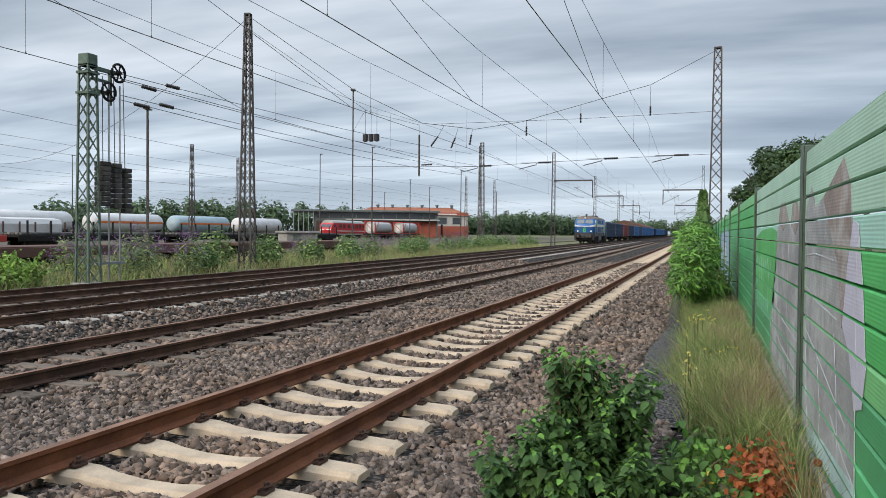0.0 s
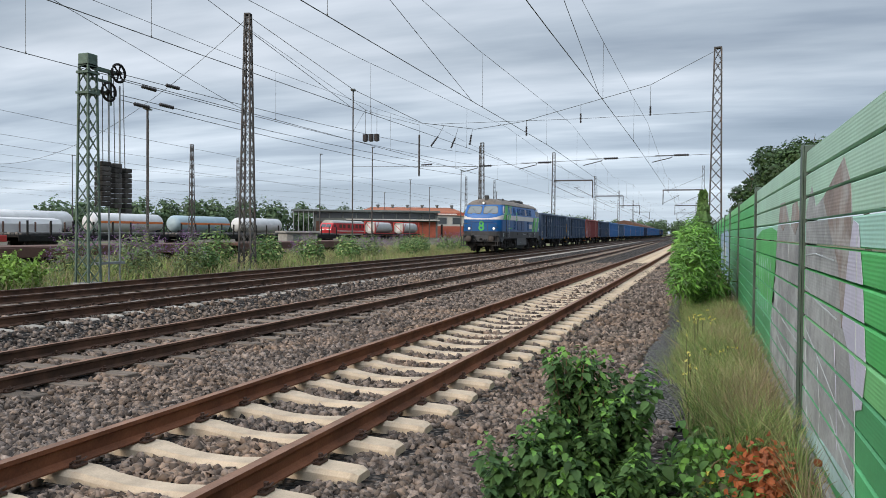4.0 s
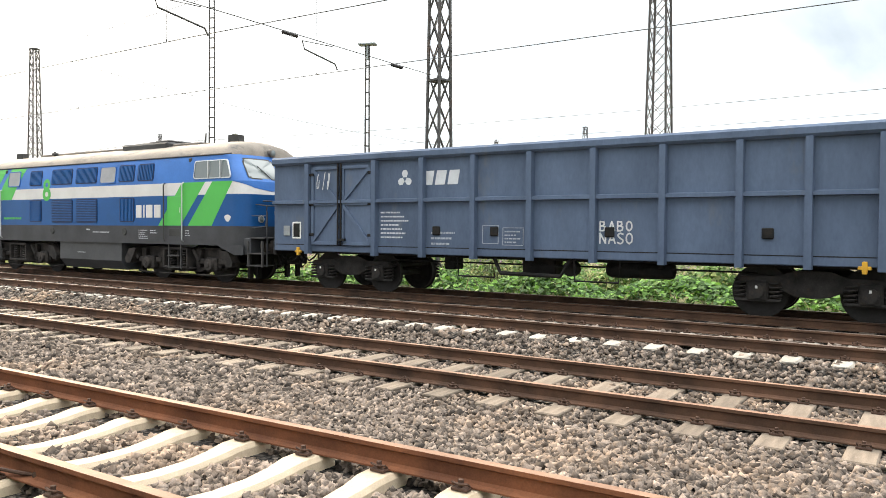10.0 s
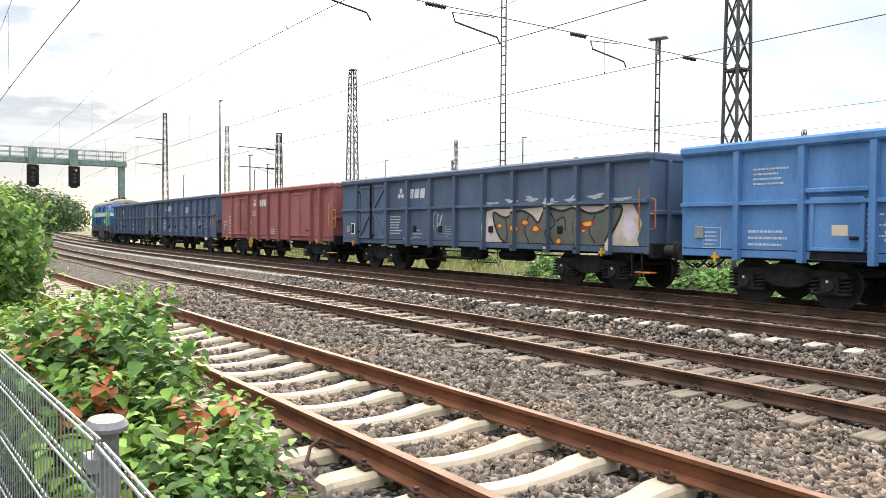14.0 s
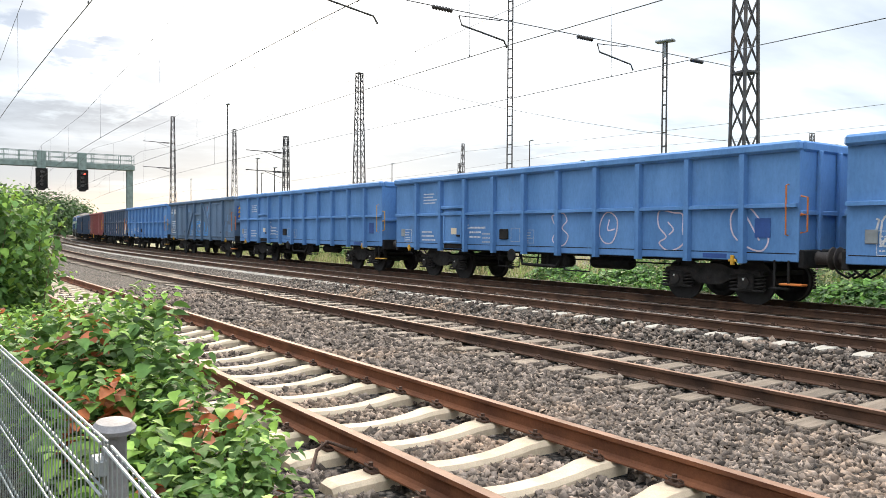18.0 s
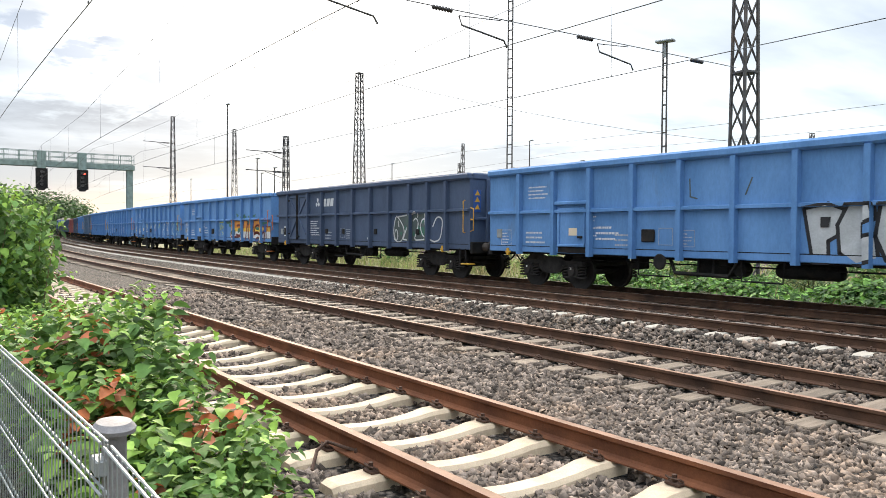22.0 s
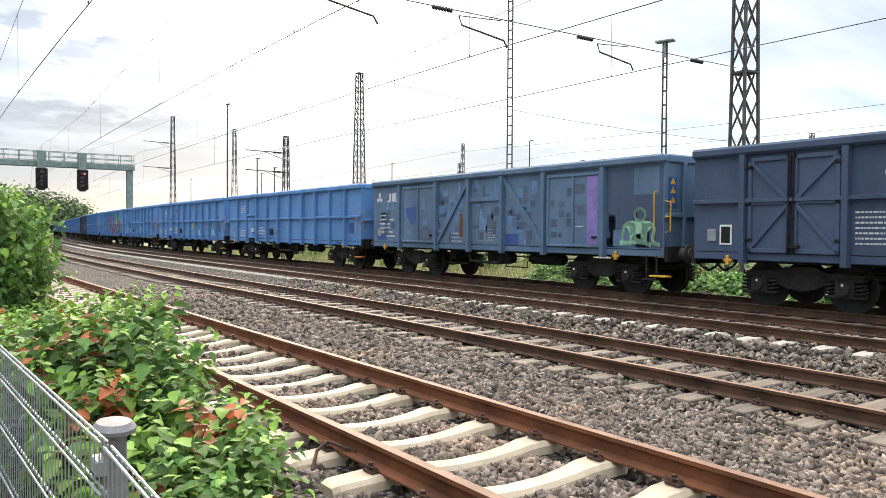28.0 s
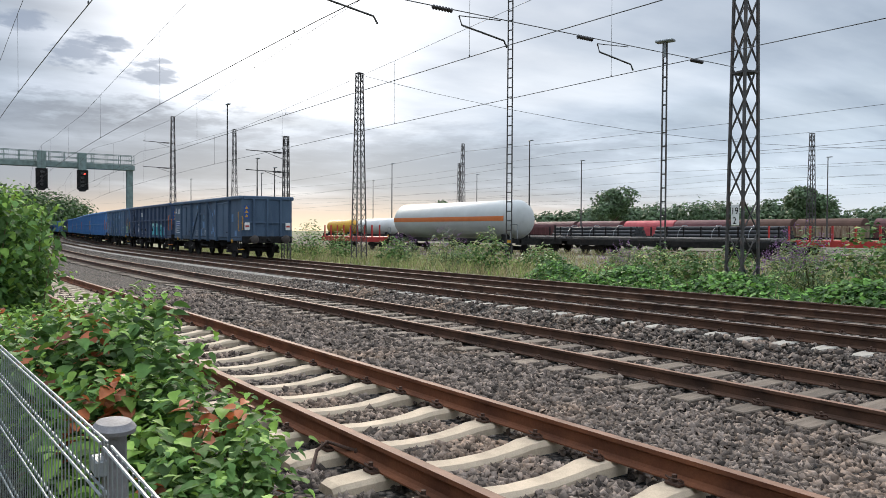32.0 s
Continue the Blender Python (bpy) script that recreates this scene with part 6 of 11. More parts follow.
# ---- masts and the overhead line ----
def lattice_mast(label, x, y, z0, h, w0, w1, m, bays=14, category="lattice mast", group="overhead line masts", name="lattice_mast", face=0.0, near=False, bold=0.075):
    """Four tapering corner angles with crossed lacing on each side."""
    t = thing(name, label, category, group, at=pose(x, y, z0, 0, 0, face))

    def corner(u, sx, sy):
        w = (w0 + (w1 - w0) * u) / 2
        return Vector((sx * w, sy * w, u * h))

    a = max(0.05, w0 * (0.115 if near else bold))
    for sx in (-1, 1):
        for sy in (-1, 1):
            part("leg", Geo().bar(corner(0, sx, sy), corner(1, sx, sy), a, a), m, t)
    for sides in (((-1, -1), (1, -1)), ((1, -1), (1, 1)), ((1, 1), (-1, 1)), ((-1, 1), (-1, -1))):
        g = Geo()
        for i in range(bays):
            u, v = i / bays, (i + 1) / bays
            p, q = sides if i % 2 else sides[::-1]
            g.bar(corner(u, *p), corner(v, *q), a * 0.55, a * 0.3)
            g.bar(corner(u, *q), corner(v, *p), a * 0.55, a * 0.3)
        if near:
            parts("lacing_bar", g, m, t)
        else:
            tagged(part("lacing", g, m, t), kind="stuff")
    part("cap", Geo().box(-w1 / 2 - 0.03, w1 / 2 + 0.03, -w1 / 2 - 0.03, w1 / 2 + 0.03, h, h + 0.06), m, t)
    part("base", Geo().box(-w0 * 0.75, w0 * 0.75, -w0 * 0.75, w0 * 0.75, -0.5, 0.12, 0.03), M["conc"], t)
    return t


def ladder_mast(label, x, y, z0, h, w, m, lamp=False, group="yard lighting masts", face=20.0):
    """A slim mast of two channels joined by battens, with or without a lamp head."""
    t = thing("lighting_mast" if lamp else "slim_mast", label, "lighting mast" if lamp else "mast", group, at=pose(x, y, z0, 0, 0, face))
    for s in (-1, 1):
        part("channel", Geo().bar((s * w / 2, 0, -0.3), (s * w * 0.36, 0, h), 0.05, 0.07), m, t)
    g = Geo()
    n = int(h / 0.55)
    for i in range(n):
        z = (i + 0.5) * h / n
        ww = w * (0.5 - 0.14 * z / h)
        g.box(-ww, ww, -0.02, 0.02, z - 0.03, z + 0.03)
    parts("batten", g, m, t)
    if lamp:
        part("lamp_head", Geo().box(-0.38, 0.38, -0.18, 0.18, h, h + 0.10, 0.03).box(-0.05, 0.05, -0.05, 0.05, h - 0.6, h), M["steel"], t)
    return t


def pole(x, y, h, r=0.11, arm=1, m=None, group="yard lighting masts"):
    t = thing("street_lamp", "slim grey lamp pole in the goods yard", "lamp pole", group, at=pose(x, y, -0.3))
    part("shaft", Geo().tube([(0, 0, 0), (0, 0, h)], [r, r * 0.55], 8), m or M["lattice"], t)
    part("lamp_head", Geo().box(-0.15, 0.15 + 0.45 * arm, -0.14, 0.14, h, h + 0.12, 0.03), M["steel"], t)
    return t


def sag(p, q, drop, n=10):
    p, q = Vector(p), Vector(q)
    return [p.lerp(q, i / n) - Vector((0, 0, drop * 4 * (i / n) * (1 - i / n))) for i in range(n + 1)]


def insulator(p, q, parent, r=0.06):
    """A row of dark sheds between two points."""
    p, q = Vector(p), Vector(q)
    n = 7
    rs, pts = [], []
    for i in range(n):
        for e, f in ((0.0, 0.45), (0.5, 1.0)):
            pts.append(p.lerp(q, (i + e) / n))
            rs.append(r * f)
    part("insulator", Geo().tube(pts, rs, 8), M["insul"], parent)


def overhead():
    green = lattice_mast("green lattice mast with tensioning wheels beside the line", 19.55, 18.9, -0.33, 7.1, 0.52, 0.36, M["lattice_green"], 13, face=0, near=True)
    part("mast_head", Geo().box(-0.21, 0.21, -0.21, 0.21, 7.1, 7.5, 0.02), M["lattice_green"], green)
    parts("bracket", Geo().box(0.18, 1.25, -0.06, 0.06, 7.06, 7.18).box(0.18, 1.0, -0.06, 0.06, 6.72, 6.80).box(0.18, 0.86, -0.06, 0.06, 6.32, 6.44).box(0.92, 1.0, -0.05, 0.05, 6.0, 7.1).box(-0.26, 0.26, -0.26, 0.26, 6.2, 6.28).box(-0.25, 0.25, -0.25, 0.25, 6.86, 6.94), M["lattice_green"], green)
    for cx, cz in ((1.25, 7.13), (0.81, 6.43)):
        wh = Geo()
        n = 20
        wh.tube([(cx + 0.30 * math.cos(2 * math.pi * i / n), -0.1, cz + 0.30 * math.sin(2 * math.pi * i / n)) for i in range(n + 1)], 0.045, 6)
        for a in (0, 60, 120):
            c, s = 0.29 * math.cos(radians(a + 15)), 0.29 * math.sin(radians(a + 15))
            wh.bar((cx - c, -0.1, cz - s), (cx + c, -0.1, cz + s), 0.04)
        wh.lathe([(0.07, -0.18), (0.07, -0.02)], (cx, 0, cz), "y", 10)
        part("tension_wheel", wh, M["black"], green)
    for wx, z1, z0, w in ((0.53, 4.10, 2.62, 0.38), (1.07, 4.08, 2.56, 0.34), (1.54, 3.95, 2.40, 0.34)):
        part("weight_rope", Geo().tube([(wx, -0.1, z1), (wx * 0.93 + 0.02, -0.1, 6.9)], 0.014, 5), M["wire"], green)
        for k in range(9):
            dz = (z1 - z0) / 9
            part("weight", Geo().box(wx - w / 2, wx + w / 2, -0.1 - w / 2, -0.1 + w / 2, z0 + k * dz, z0 + (k + 0.9) * dz, 0.02), M["conc_dark"], green)
    for gx in (0.80, 1.30):
        part("guide_rod", Geo().tube([(gx, -0.1, 0.1), (gx, -0.1, 6.7)], 0.03, 6), M["steel"], green)
    part("guide_foot", Geo().box(0.2, 1.5, -0.16, -0.04, 0.68, 0.76), M["steel"], green)

    n_mast = lattice_mast("dark lattice mast with a white kilometre sign", -14.05, 20.75, -0.45, 13.2, 0.66, 0.40, M["lattice"], 13, face=-11, near=True)
    sign = part("kilometre_sign", Geo().box(-0.02, 0.30, -0.46, -0.43, 2.22, 2.86, 0.01), M["white"], n_mast, "white sign with black figures")
    for txt, zz in (("19", 2.56), ("2", 2.27)):
        cu = bpy.data.curves.new("figure", "FONT")
        cu.body, cu.size, cu.align_x, cu.extrude = txt, 0.30, "CENTER", 0.002
        cu.materials.append(M["black"])
        tx = new("figure", cu)
        tx.parent = sign
        tx.matrix_basis = pose(0.14, -0.464, zz, 90, 0, 0)
    part("tie_plate", Geo().box(-0.30, 0.30, -0.30, 0.30, 6.86, 6.92), M["lattice"], n_mast)
    lattice_mast("tall dark lattice mast beside the line", 31.52, 20.8, -0.45, 12.3, 0.62, 0.23, M["lattice"], 20, face=10, near=True)
    lattice_mast("dark lattice mast beside the noise barrier", 44.7, -0.62, 0.0, 11.8, 0.70, 0.36, M["lattice"], 18, bold=0.115)
    lattice_mast("dark lattice mast beside the line", -39.3, 20.9, -0.45, 11.1, 0.68, 0.30, M["lattice"], 18)
    lattice_mast("dark lattice mast at the edge of the yard", -11.6, 35.8, -0.4, 18.0, 1.15, 0.60, M["lattice"], 20)
    lattice_mast("slender lattice mast with line brackets", -71.9, 18.9, -0.5, 12.4, 0.55, 0.26, M["lattice"], 18)
    lattice_mast("slender lattice mast with line brackets", -45.1, 18.8, -0.5, 7.9, 0.42, 0.26, M["lattice"], 12)
    lattice_mast("slender lattice mast beyond the line", 84.5, 24.3, -0.4, 12.2, 0.62, 0.34, M["lattice"], 18)
    # masts with a beam that reaches over the two nearer tracks
    for bx, by, s in ((95.4, 18.0, -1), (136.5, 18.3, -1), (185, 19.2, -1), (240, 20.5, -1), (119.0, 0.1, 1), (184.6, 0.6, 1), (250, 2.2, 1)):
        bm_ = lattice_mast("slender lattice mast with a beam over the tracks", bx, by, -0.4, 12.0, 0.50, 0.30, M["lattice"], 14)
        end = s * (4.9 if s < 0 else 5.7)
        part("beam", Geo().box(-0.09, 0.09, 0, end, 8.42, 8.60, 0.02), M["lattice"], bm_)
        part("drop_tube", Geo().tube([(0, end, 8.5), (0, end, 6.3)], 0.07, 8), M["lattice"], bm_)
        part("beam_stay", Geo().tube([(0, 0, 10.6), (0, end * 0.8, 8.6)], 0.016, 5), M["wire"], bm_)
        for at_, to in ((0.0, 3.0), (end, -2.6 * s)):
            a_, b_ = Vector((0, at_, 7.9 if at_ == 0 else 6.5)), Vector((0, at_ + s * abs(to) * (1 if at_ == 0 else -0.9), 6.5 if at_ == 0 else 7.7))
            part("bracket_arm", Geo().tube([a_, b_], 0.03, 6).tube([b_, b_ + Vector((0, s * 0.9, -0.15))], 0.02, 6), M["lattice"], bm_)

    # wires along the tracks: contact wire, carrying wire, droppers, and a slanting stay at the fixed point
    wx_ = np.array([-150, -72, -34, -15, 0, 13, 24, 37, 70, 104, 240.0])
    offs = {0: [0, -0.2, -0.46, -0.56, -0.40, -0.23, -0.26, -0.24, -0.02, 0, 0], 1: [0, -0.5, -1.20, -1.55, -1.30, -0.98, -0.88, -0.86, 0.0, 0.1, 0],
            2: [0, 0, -0.40, -0.73, -0.35, 0.0, -0.12, -0.30, 0, 0, 0], 3: [0, 0, -0.10, -0.22, 0, 0, 0, 0, 0, 0, 0]}
    cx_ = np.array([-150, -110, -72, -57, -43, -30, -22, -14, 0, 13, 24, 35, 45, 75, 104, 137, 170, 240.0])
    cz_ = np.array([8.6, 7.3, 8.6, 7.75, 7.5, 8.0, 8.4, 8.8, 8.05, 7.68, 7.55, 7.65, 7.9, 7.0, 8.0, 7.0, 8.0, 8.0])
    drops = [-15.5 - 11.3 * k for k in range(1, 9)] + [-15.5] + [1.8 + 11.25 * k for k in range(0, 15)]
    for k_, (mid, top, _, line) in enumerate(TRACKS):
        tw = thing("overhead_line", "thin dark contact and carrying wires over the track", "overhead wire", "overhead lines")

        def spot(x, z):
            return (x, mid + float(np.interp(x, wx_, offs[k_])) + shift(x, line), z)

        def carrier(x):
            return float(np.interp(x, cx_, cz_))

        for a, b in zip((-150, -72, -14, 45, 104, 170), (-72, -14, 45, 104, 170, 240)):
            xs_ = np.linspace(a, b, 15)
            part("contact_wire", Geo().tube([spot(x, 5.75) for x in xs_], 0.0105, 5), M["wire"], tw)
            part("carrying_wire", Geo().tube([spot(x, carrier(x)) for x in sorted({*xs_.tolist(), *[c for c in cx_ if a < c < b]})], 0.0075, 5), M["wire"], tw)
        for x in drops:
            x += 0.35 * k_
            part("dropper", Geo().tube([spot(x, 5.75), spot(x, 5.80), spot(x, 5.805), spot(x, carrier(x))], [0.016, 0.016, 0.005, 0.005], 5), M["wire"], tw)
        part("stay_wire", Geo().tube([spot(23.4, 5.76), spot(12.6, carrier(12.6))], 0.008, 5), M["wire"], tw)
    # cross spans
    cs = thing("cross_span", "cross-span wires with insulators between the masts", "cross span", "cross spans")
    x = -14.05
    part("span_wire", Geo().tube([(x, -2.2, 6.5), (x, 20.3, 6.55)], 0.012, 5), M["wire"], cs)
    for yy in (9.55, 13.96, 18.44):
        insulator((x, yy - 0.28, 6.5), (x, yy + 0.28, 6.5), cs)
    for y0, y1 in ((10.0, 11.4), (14.4, 15.76), (6.6, 7.9)):
        part("steady_arm", Geo().tube([(x, y0, 6.42), (x, y0 + 0.08, 6.22), (x, y1 - 0.1, 6.05), (x, y1, 5.9)], 0.022, 6).tube([(x, y0, 6.42), (x, y1 - 0.2, 6.5)], 0.012, 5), M["wire"], cs)
    cs2 = thing("cross_span", "cross-span wires with hangers between tall masts", "cross span", "cross spans")
    p0, p1 = Vector((31.52, 20.8, 11.8)), Vector((44.7, -0.62, 11.75))

    def hung(u):
        p = p0.lerp(p1, u)
        p.z = float(np.interp(u, [0, 0.2, 0.34, 0.45, 0.55, 0.64, 0.84, 1], [11.8, 8.55, 7.02, 6.82, 7.3, 8.02, 9.6, 11.75]))
        return p

    part("span_wire", Geo().tube([hung(u) for u in (0, 0.1, 0.2, 0.27, 0.34, 0.39, 0.45, 0.5, 0.55, 0.64, 0.74, 0.84, 0.92, 1)], 0.014, 5), M["wire"], cs2)
    part("span_wire", Geo().tube([hung(0.36), (40.5, 6.3, 7.6), (44.7, -0.45, 8.35)], 0.010, 5), M["wire"], cs2)
    for u, slack, slant in ((0.385, 0.55, 0.45), (0.415, 0.55, 0.25), (0.445, 0.30, 0.1), (0.56, 0.3, 0.0), (0.68, 0.45, 0.0), (0.84, 1.15, 0.0)):
        p = hung(u)
        q = p + Vector((-0.3 * slant, slant * 0.6, -slack))
        part("hanger", Geo().tube([p, q], 0.010, 4), M["wire"], cs2)
        insulator(q, q + Vector((-0.35 * slant, slant * 0.8, -0.55)), cs2, 0.06)
    part("span_wire", Geo().tube([(43.5, -0.3, 5.87), (43.5, 5.0, 5.75), (43.5, 13.0, 5.45), (43.5, 21.0, 5.6)], 0.012, 5), M["wire"], cs2)
    for yy, zz in ((1.22, 5.85), (5.01, 5.75), (8.77, 5.60), (12.34, 5.47)):
        insulator((43.5, yy - 0.42, zz + 0.01), (43.5, yy + 0.42, zz), cs2, 0.075)
        part("steady_arm", Geo().tube([(43.5, yy + 0.45, zz), (43.5, yy + 0.47, zz - 0.12), (43.5, yy + 1.5, zz - 0.36)], 0.026, 6).tube([(43.5, yy + 0.45, zz), (43.5, yy + 1.35, zz)], 0.018, 5), M["wire"], cs2)
    for (a, b, d) in (((31.5, 20.8, 11.7), (43.1, 50.0, 6.3), 1.7), ((-39.3, 20.9, 10.6), (-14.0, 75, 10), 3.2)):
        c = thing("cross_span", "long sagging span wire between masts", "cross span", "cross spans")
        part("span_wire", Geo().tube(sag(a, b, d, 14), 0.012, 5), M["wire"], c)
    # tension lines from the green mast towards the camera's right
    tl = thing("tension_line", "tensioned wires with insulators leaving the green mast", "overhead wire", "overhead lines")
    for z0, (x1, y1, z1), far in ((6.80, (62.0, 18.8, 8.2), 2.3), (6.58, (62.0, 18.4, 7.2), 1.0), (6.08, (58.0, 18.0, 6.6), 1.9), (5.92, (56.0, 17.4, 5.9), 0.6)):
        a, b = Vector((20.9, 18.8, z0)), Vector((x1, y1, z1))
        part("tension_wire", Geo().tube(sag(a, b, 0.25, 8), 0.012, 5), M["wire"], tl)
        d = (b - a).normalized()
        insulator(a + d * far - Vector((0, 0, 0.03)), a + d * (far + 0.75) - Vector((0, 0, 0.05)), tl, 0.075)
    # brackets on the slender masts
    for mx, my, mz in ((-71.9, 18.9, 7.2), (-45.1, 18.8, 6.4), (-71.9, 18.9, 9.5), (-45.1, 18.8, 5.2)):
        ca = thing("line_bracket", "hinged bracket arm with insulator carrying the line", "bracket", "line brackets")
        part("arm", Geo().tube([(mx, my, mz), (mx, my - 2.6, mz + 0.05)], 0.028, 6).tube([(mx, my, mz - 0.45), (mx, my - 1.4, mz)], 0.016, 6), M["lattice"], ca)
        insulator((mx, my - 0.3, mz), (mx, my - 0.9, mz), ca, 0.08)
    # slim masts and yard lamps
    for x, y, h, w, lamp in ((-34.2, 28.0, 22.0, 0.36, False), (11.4, 30.0, 22.0, 0.40, False), (-20.6, 25.0, 9.6, 0.21, True), (52.0, 25.1, 12.4, 0.30, True), (12.9, 45.0, 11.9, 0.32, True), (39.0, 33.0, 9.3, 0.28, True)):
        ladder_mast("slim battened steel mast in the goods yard", x, y, -0.3, h, w, M["lattice"], lamp)
    for x, y, h in ((-71.9, 24, 13.8), (-80, 30, 9.6), (-102, 60, 12.2), (-69.5, 60, 12.7), (-81, 80, 12.3), (112, 60, 14.4), (93, 42, 13.0), (126, 40, 12.5), (140, 55, 12), (165, 60, 12), (150, 40, 10), (60, 80, 13), (30, 90, 13),
                    (8, 70, 11), (-6, 80, 12), (-20, 95, 12), (-35, 110, 13), (-55, 100, 12), (-120, 90, 13), (-135, 75, 12), (-150, 60, 12), (-95, 38, 10), (75, 90, 14), (100, 100, 14), (48, 110, 14), (-118, 45, 11), (-140, 40, 11), (185, 80, 12)):
        pole(x, y, h)
    for x, y, h, w in ((-116.5, 40, 17.5, 0.9), (28.6, 47, 10.3, 0.57), (55.7, 42.4, 9.2, 0.42), (21.7, 47, 6.4, 0.36), (33.8, 65, 8.3, 0.32), (-45.8, 80, 12.7, 0.8), (-140, 100, 17.2, 1.0), (155, 45, 20, 0.8), (-30, 70, 12, 0.7), (20, 100, 15, 0.9), (47, 64, 10.5, 0.5), (200, 62, 17, 0.8), (215, 58, 17, 0.8), (-86, 62, 14, 0.7), (-8, 120, 16, 0.9), (130, 88, 16, 0.8)):
        lattice_mast("distant lattice mast in the goods yard", x, y, -0.3, h, w, w * 0.45, M["lattice"], 12, group="yard masts")
    # a steel beam post with two line brackets
    bp = thing("beam_post", "grey steel beam post with line brackets in the yard", "mast", "yard masts", at=pose(19.1, 35.2, -0.3))
    part("post", Geo().box(-0.13, 0.13, -0.12, -0.10, 0, 7.7).box(-0.13, 0.13, 0.10, 0.12, 0, 7.7).box(-0.01, 0.01, -0.10, 0.10, 0, 7.7), M["steel"], bp)
    for z in (5.75, 6.5):
        part("arm", Geo().tube([(0, -0.1, z), (-2.6, -0.9, z - 0.1)], 0.025, 6), M["lattice"], bp)
        insulator((-0.5, -0.25, z), (-1.1, -0.44, z - 0.02), bp, 0.09)
    # yard wires seen against the sky
    yw = thing("yard_overhead_lines", "many thin wires over the goods yard tracks", "overhead wire", "overhead lines")
    for k, (y, z) in enumerate(((28, 6.6), (33, 5.9), (38, 7.2), (44, 6.0), (50, 7.5), (57, 6.1), (64, 7.4), (72, 6.2), (80, 7.6), (90, 6.3), (100, 7.8))):
        for a, b in ((-160, -100), (-100, -40), (-40, 20), (20, 80), (80, 140), (140, 200)):
            part("yard_wire", Geo().tube(sag((a, y, z), (b, y, z), 0.5, 6), 0.008, 4), M["wire"], yw)
    # the three cable weights and rods hanging over the line
    hw = thing("line_weights", "three dark cylinders and a rod hanging from the span", "line weight")
    for yy in (20.6, 20.2, 19.8):
        part("weight_cylinder", Geo().lathe([(0.05, 5.8), (0.17, 5.78), (0.17, 5.35), (0.05, 5.3)], (44.5, yy, 1.95), "z", 12), M["insul"], hw)
        part("rod", Geo().tube([(44.5, yy, 7.75), (44.5, yy, 9.3)], 0.012, 5), M["wire"], hw)
    part("rod", Geo().tube([(44.5, 16.9, 5.0), (44.5, 16.9, 7.6)], 0.06, 6), M["lattice"], hw)
    part("span_wire", Geo().tube([(31.5, 20.8, 11.2), (44.5, 20.6, 9.3), (52.0, 25.1, 9.0)], 0.010, 5), M["wire"], hw)
    part("span_wire", Geo().tube([(44.5, 20.6, 9.3), (44.5, 19.8, 9.0), (44.5, 16.9, 8.2), (44.5, 16.9, 7.6)], 0.010, 5), M["wire"], hw)
    insulator((44.5, 16.75, 5.7), (44.5, 16.0, 5.72), hw, 0.06)


def gantry():
    """The signal bridge over the tracks."""
    x, y1, y0, zb = -98.0, 20.6, -6.0, 8.75
    t = thing("signal_gantry", "pale green steel signal bridge with two signals", "signal gantry")
    m = M["gantry"]
    for y in (y1, y0):
        part("leg", Geo().box(x - 0.35, x + 0.35, y - 0.35, y + 0.35, -0.6, zb, 0.03), m, t)
    part("beam", Geo().box(x - 0.6, x + 0.6, y0 - 0.5, y1 + 0.5, zb - 0.05, zb + 0.55, 0.03), m, t)
    g = Geo()
    n = 18
    for s in (-0.6, 0.6):
        for i in range(n + 1):
            y = y0 - 0.4 + (y1 - y0 + 0.8) * i / n
            g.bar((x + s, y, zb + 0.55), (x + s, y, zb + 1.75), 0.07)
        for z in (0.65, 1.15, 1.72):
            g.bar((x + s, y0 - 0.4, zb + z), (x + s, y1 + 0.4, zb + z), 0.06)
    part("railing", g, m, t)
    mesh_ = Geo()
    for i in range(120):
        y = y0 + (y1 - y0) * i / 120
        mesh_.bar((x + 0.6, y, zb + 0.6), (x + 0.6, y, zb + 1.7), 0.02)
    part("mesh_infill", mesh_, M["steel"], t)
    for y in (10.95, 15.2):
        s = thing("light_signal", "black light signal with a hood hanging under the gantry", "railway signal", "gantry signals")
        part("cage", Geo().box(x + 0.62, x + 1.15, y - 0.45, y + 0.45, zb - 0.6, zb + 1.7, 0.03), M["gantry"], s)
        part("screen", Geo().box(x + 1.15, x + 1.2, y - 0.62, y + 0.62, zb - 2.6, zb - 0.3, 0.04), M["black"], s)
        part("housing", Geo().prism([(y - 0.55, zb - 2.3), (y - 0.3, zb - 2.8), (y + 0.3, zb - 2.8), (y + 0.55, zb - 2.3)], "x", x + 0.7, x + 1.3), M["black"], s)
        for zz in (0.7, 1.2, 1.7, 2.1):
            part("lens_hood", Geo().lathe([(0.16, x + 1.2), (0.16, x + 1.38), (0.12, x + 1.38)], (0, y, zb - zz), "x", 12), M["insul"], s)
        part("lit_lens", Geo().lathe([(0.11, x + 1.21), (0.05, x + 1.24)], (0, y + 0.2, zb - 0.75), "x", 10), mat("red_signal_light", (1.0, 0.05, 0.03), 0.3, glow=3.0) if y > 12 else M["insul"], s)


M["conc_dark"] = mat("weathered_weights", (0.075, 0.068, 0.060), 0.95, 0, 0.4, 3, 40, 0.4, rand=0.3)


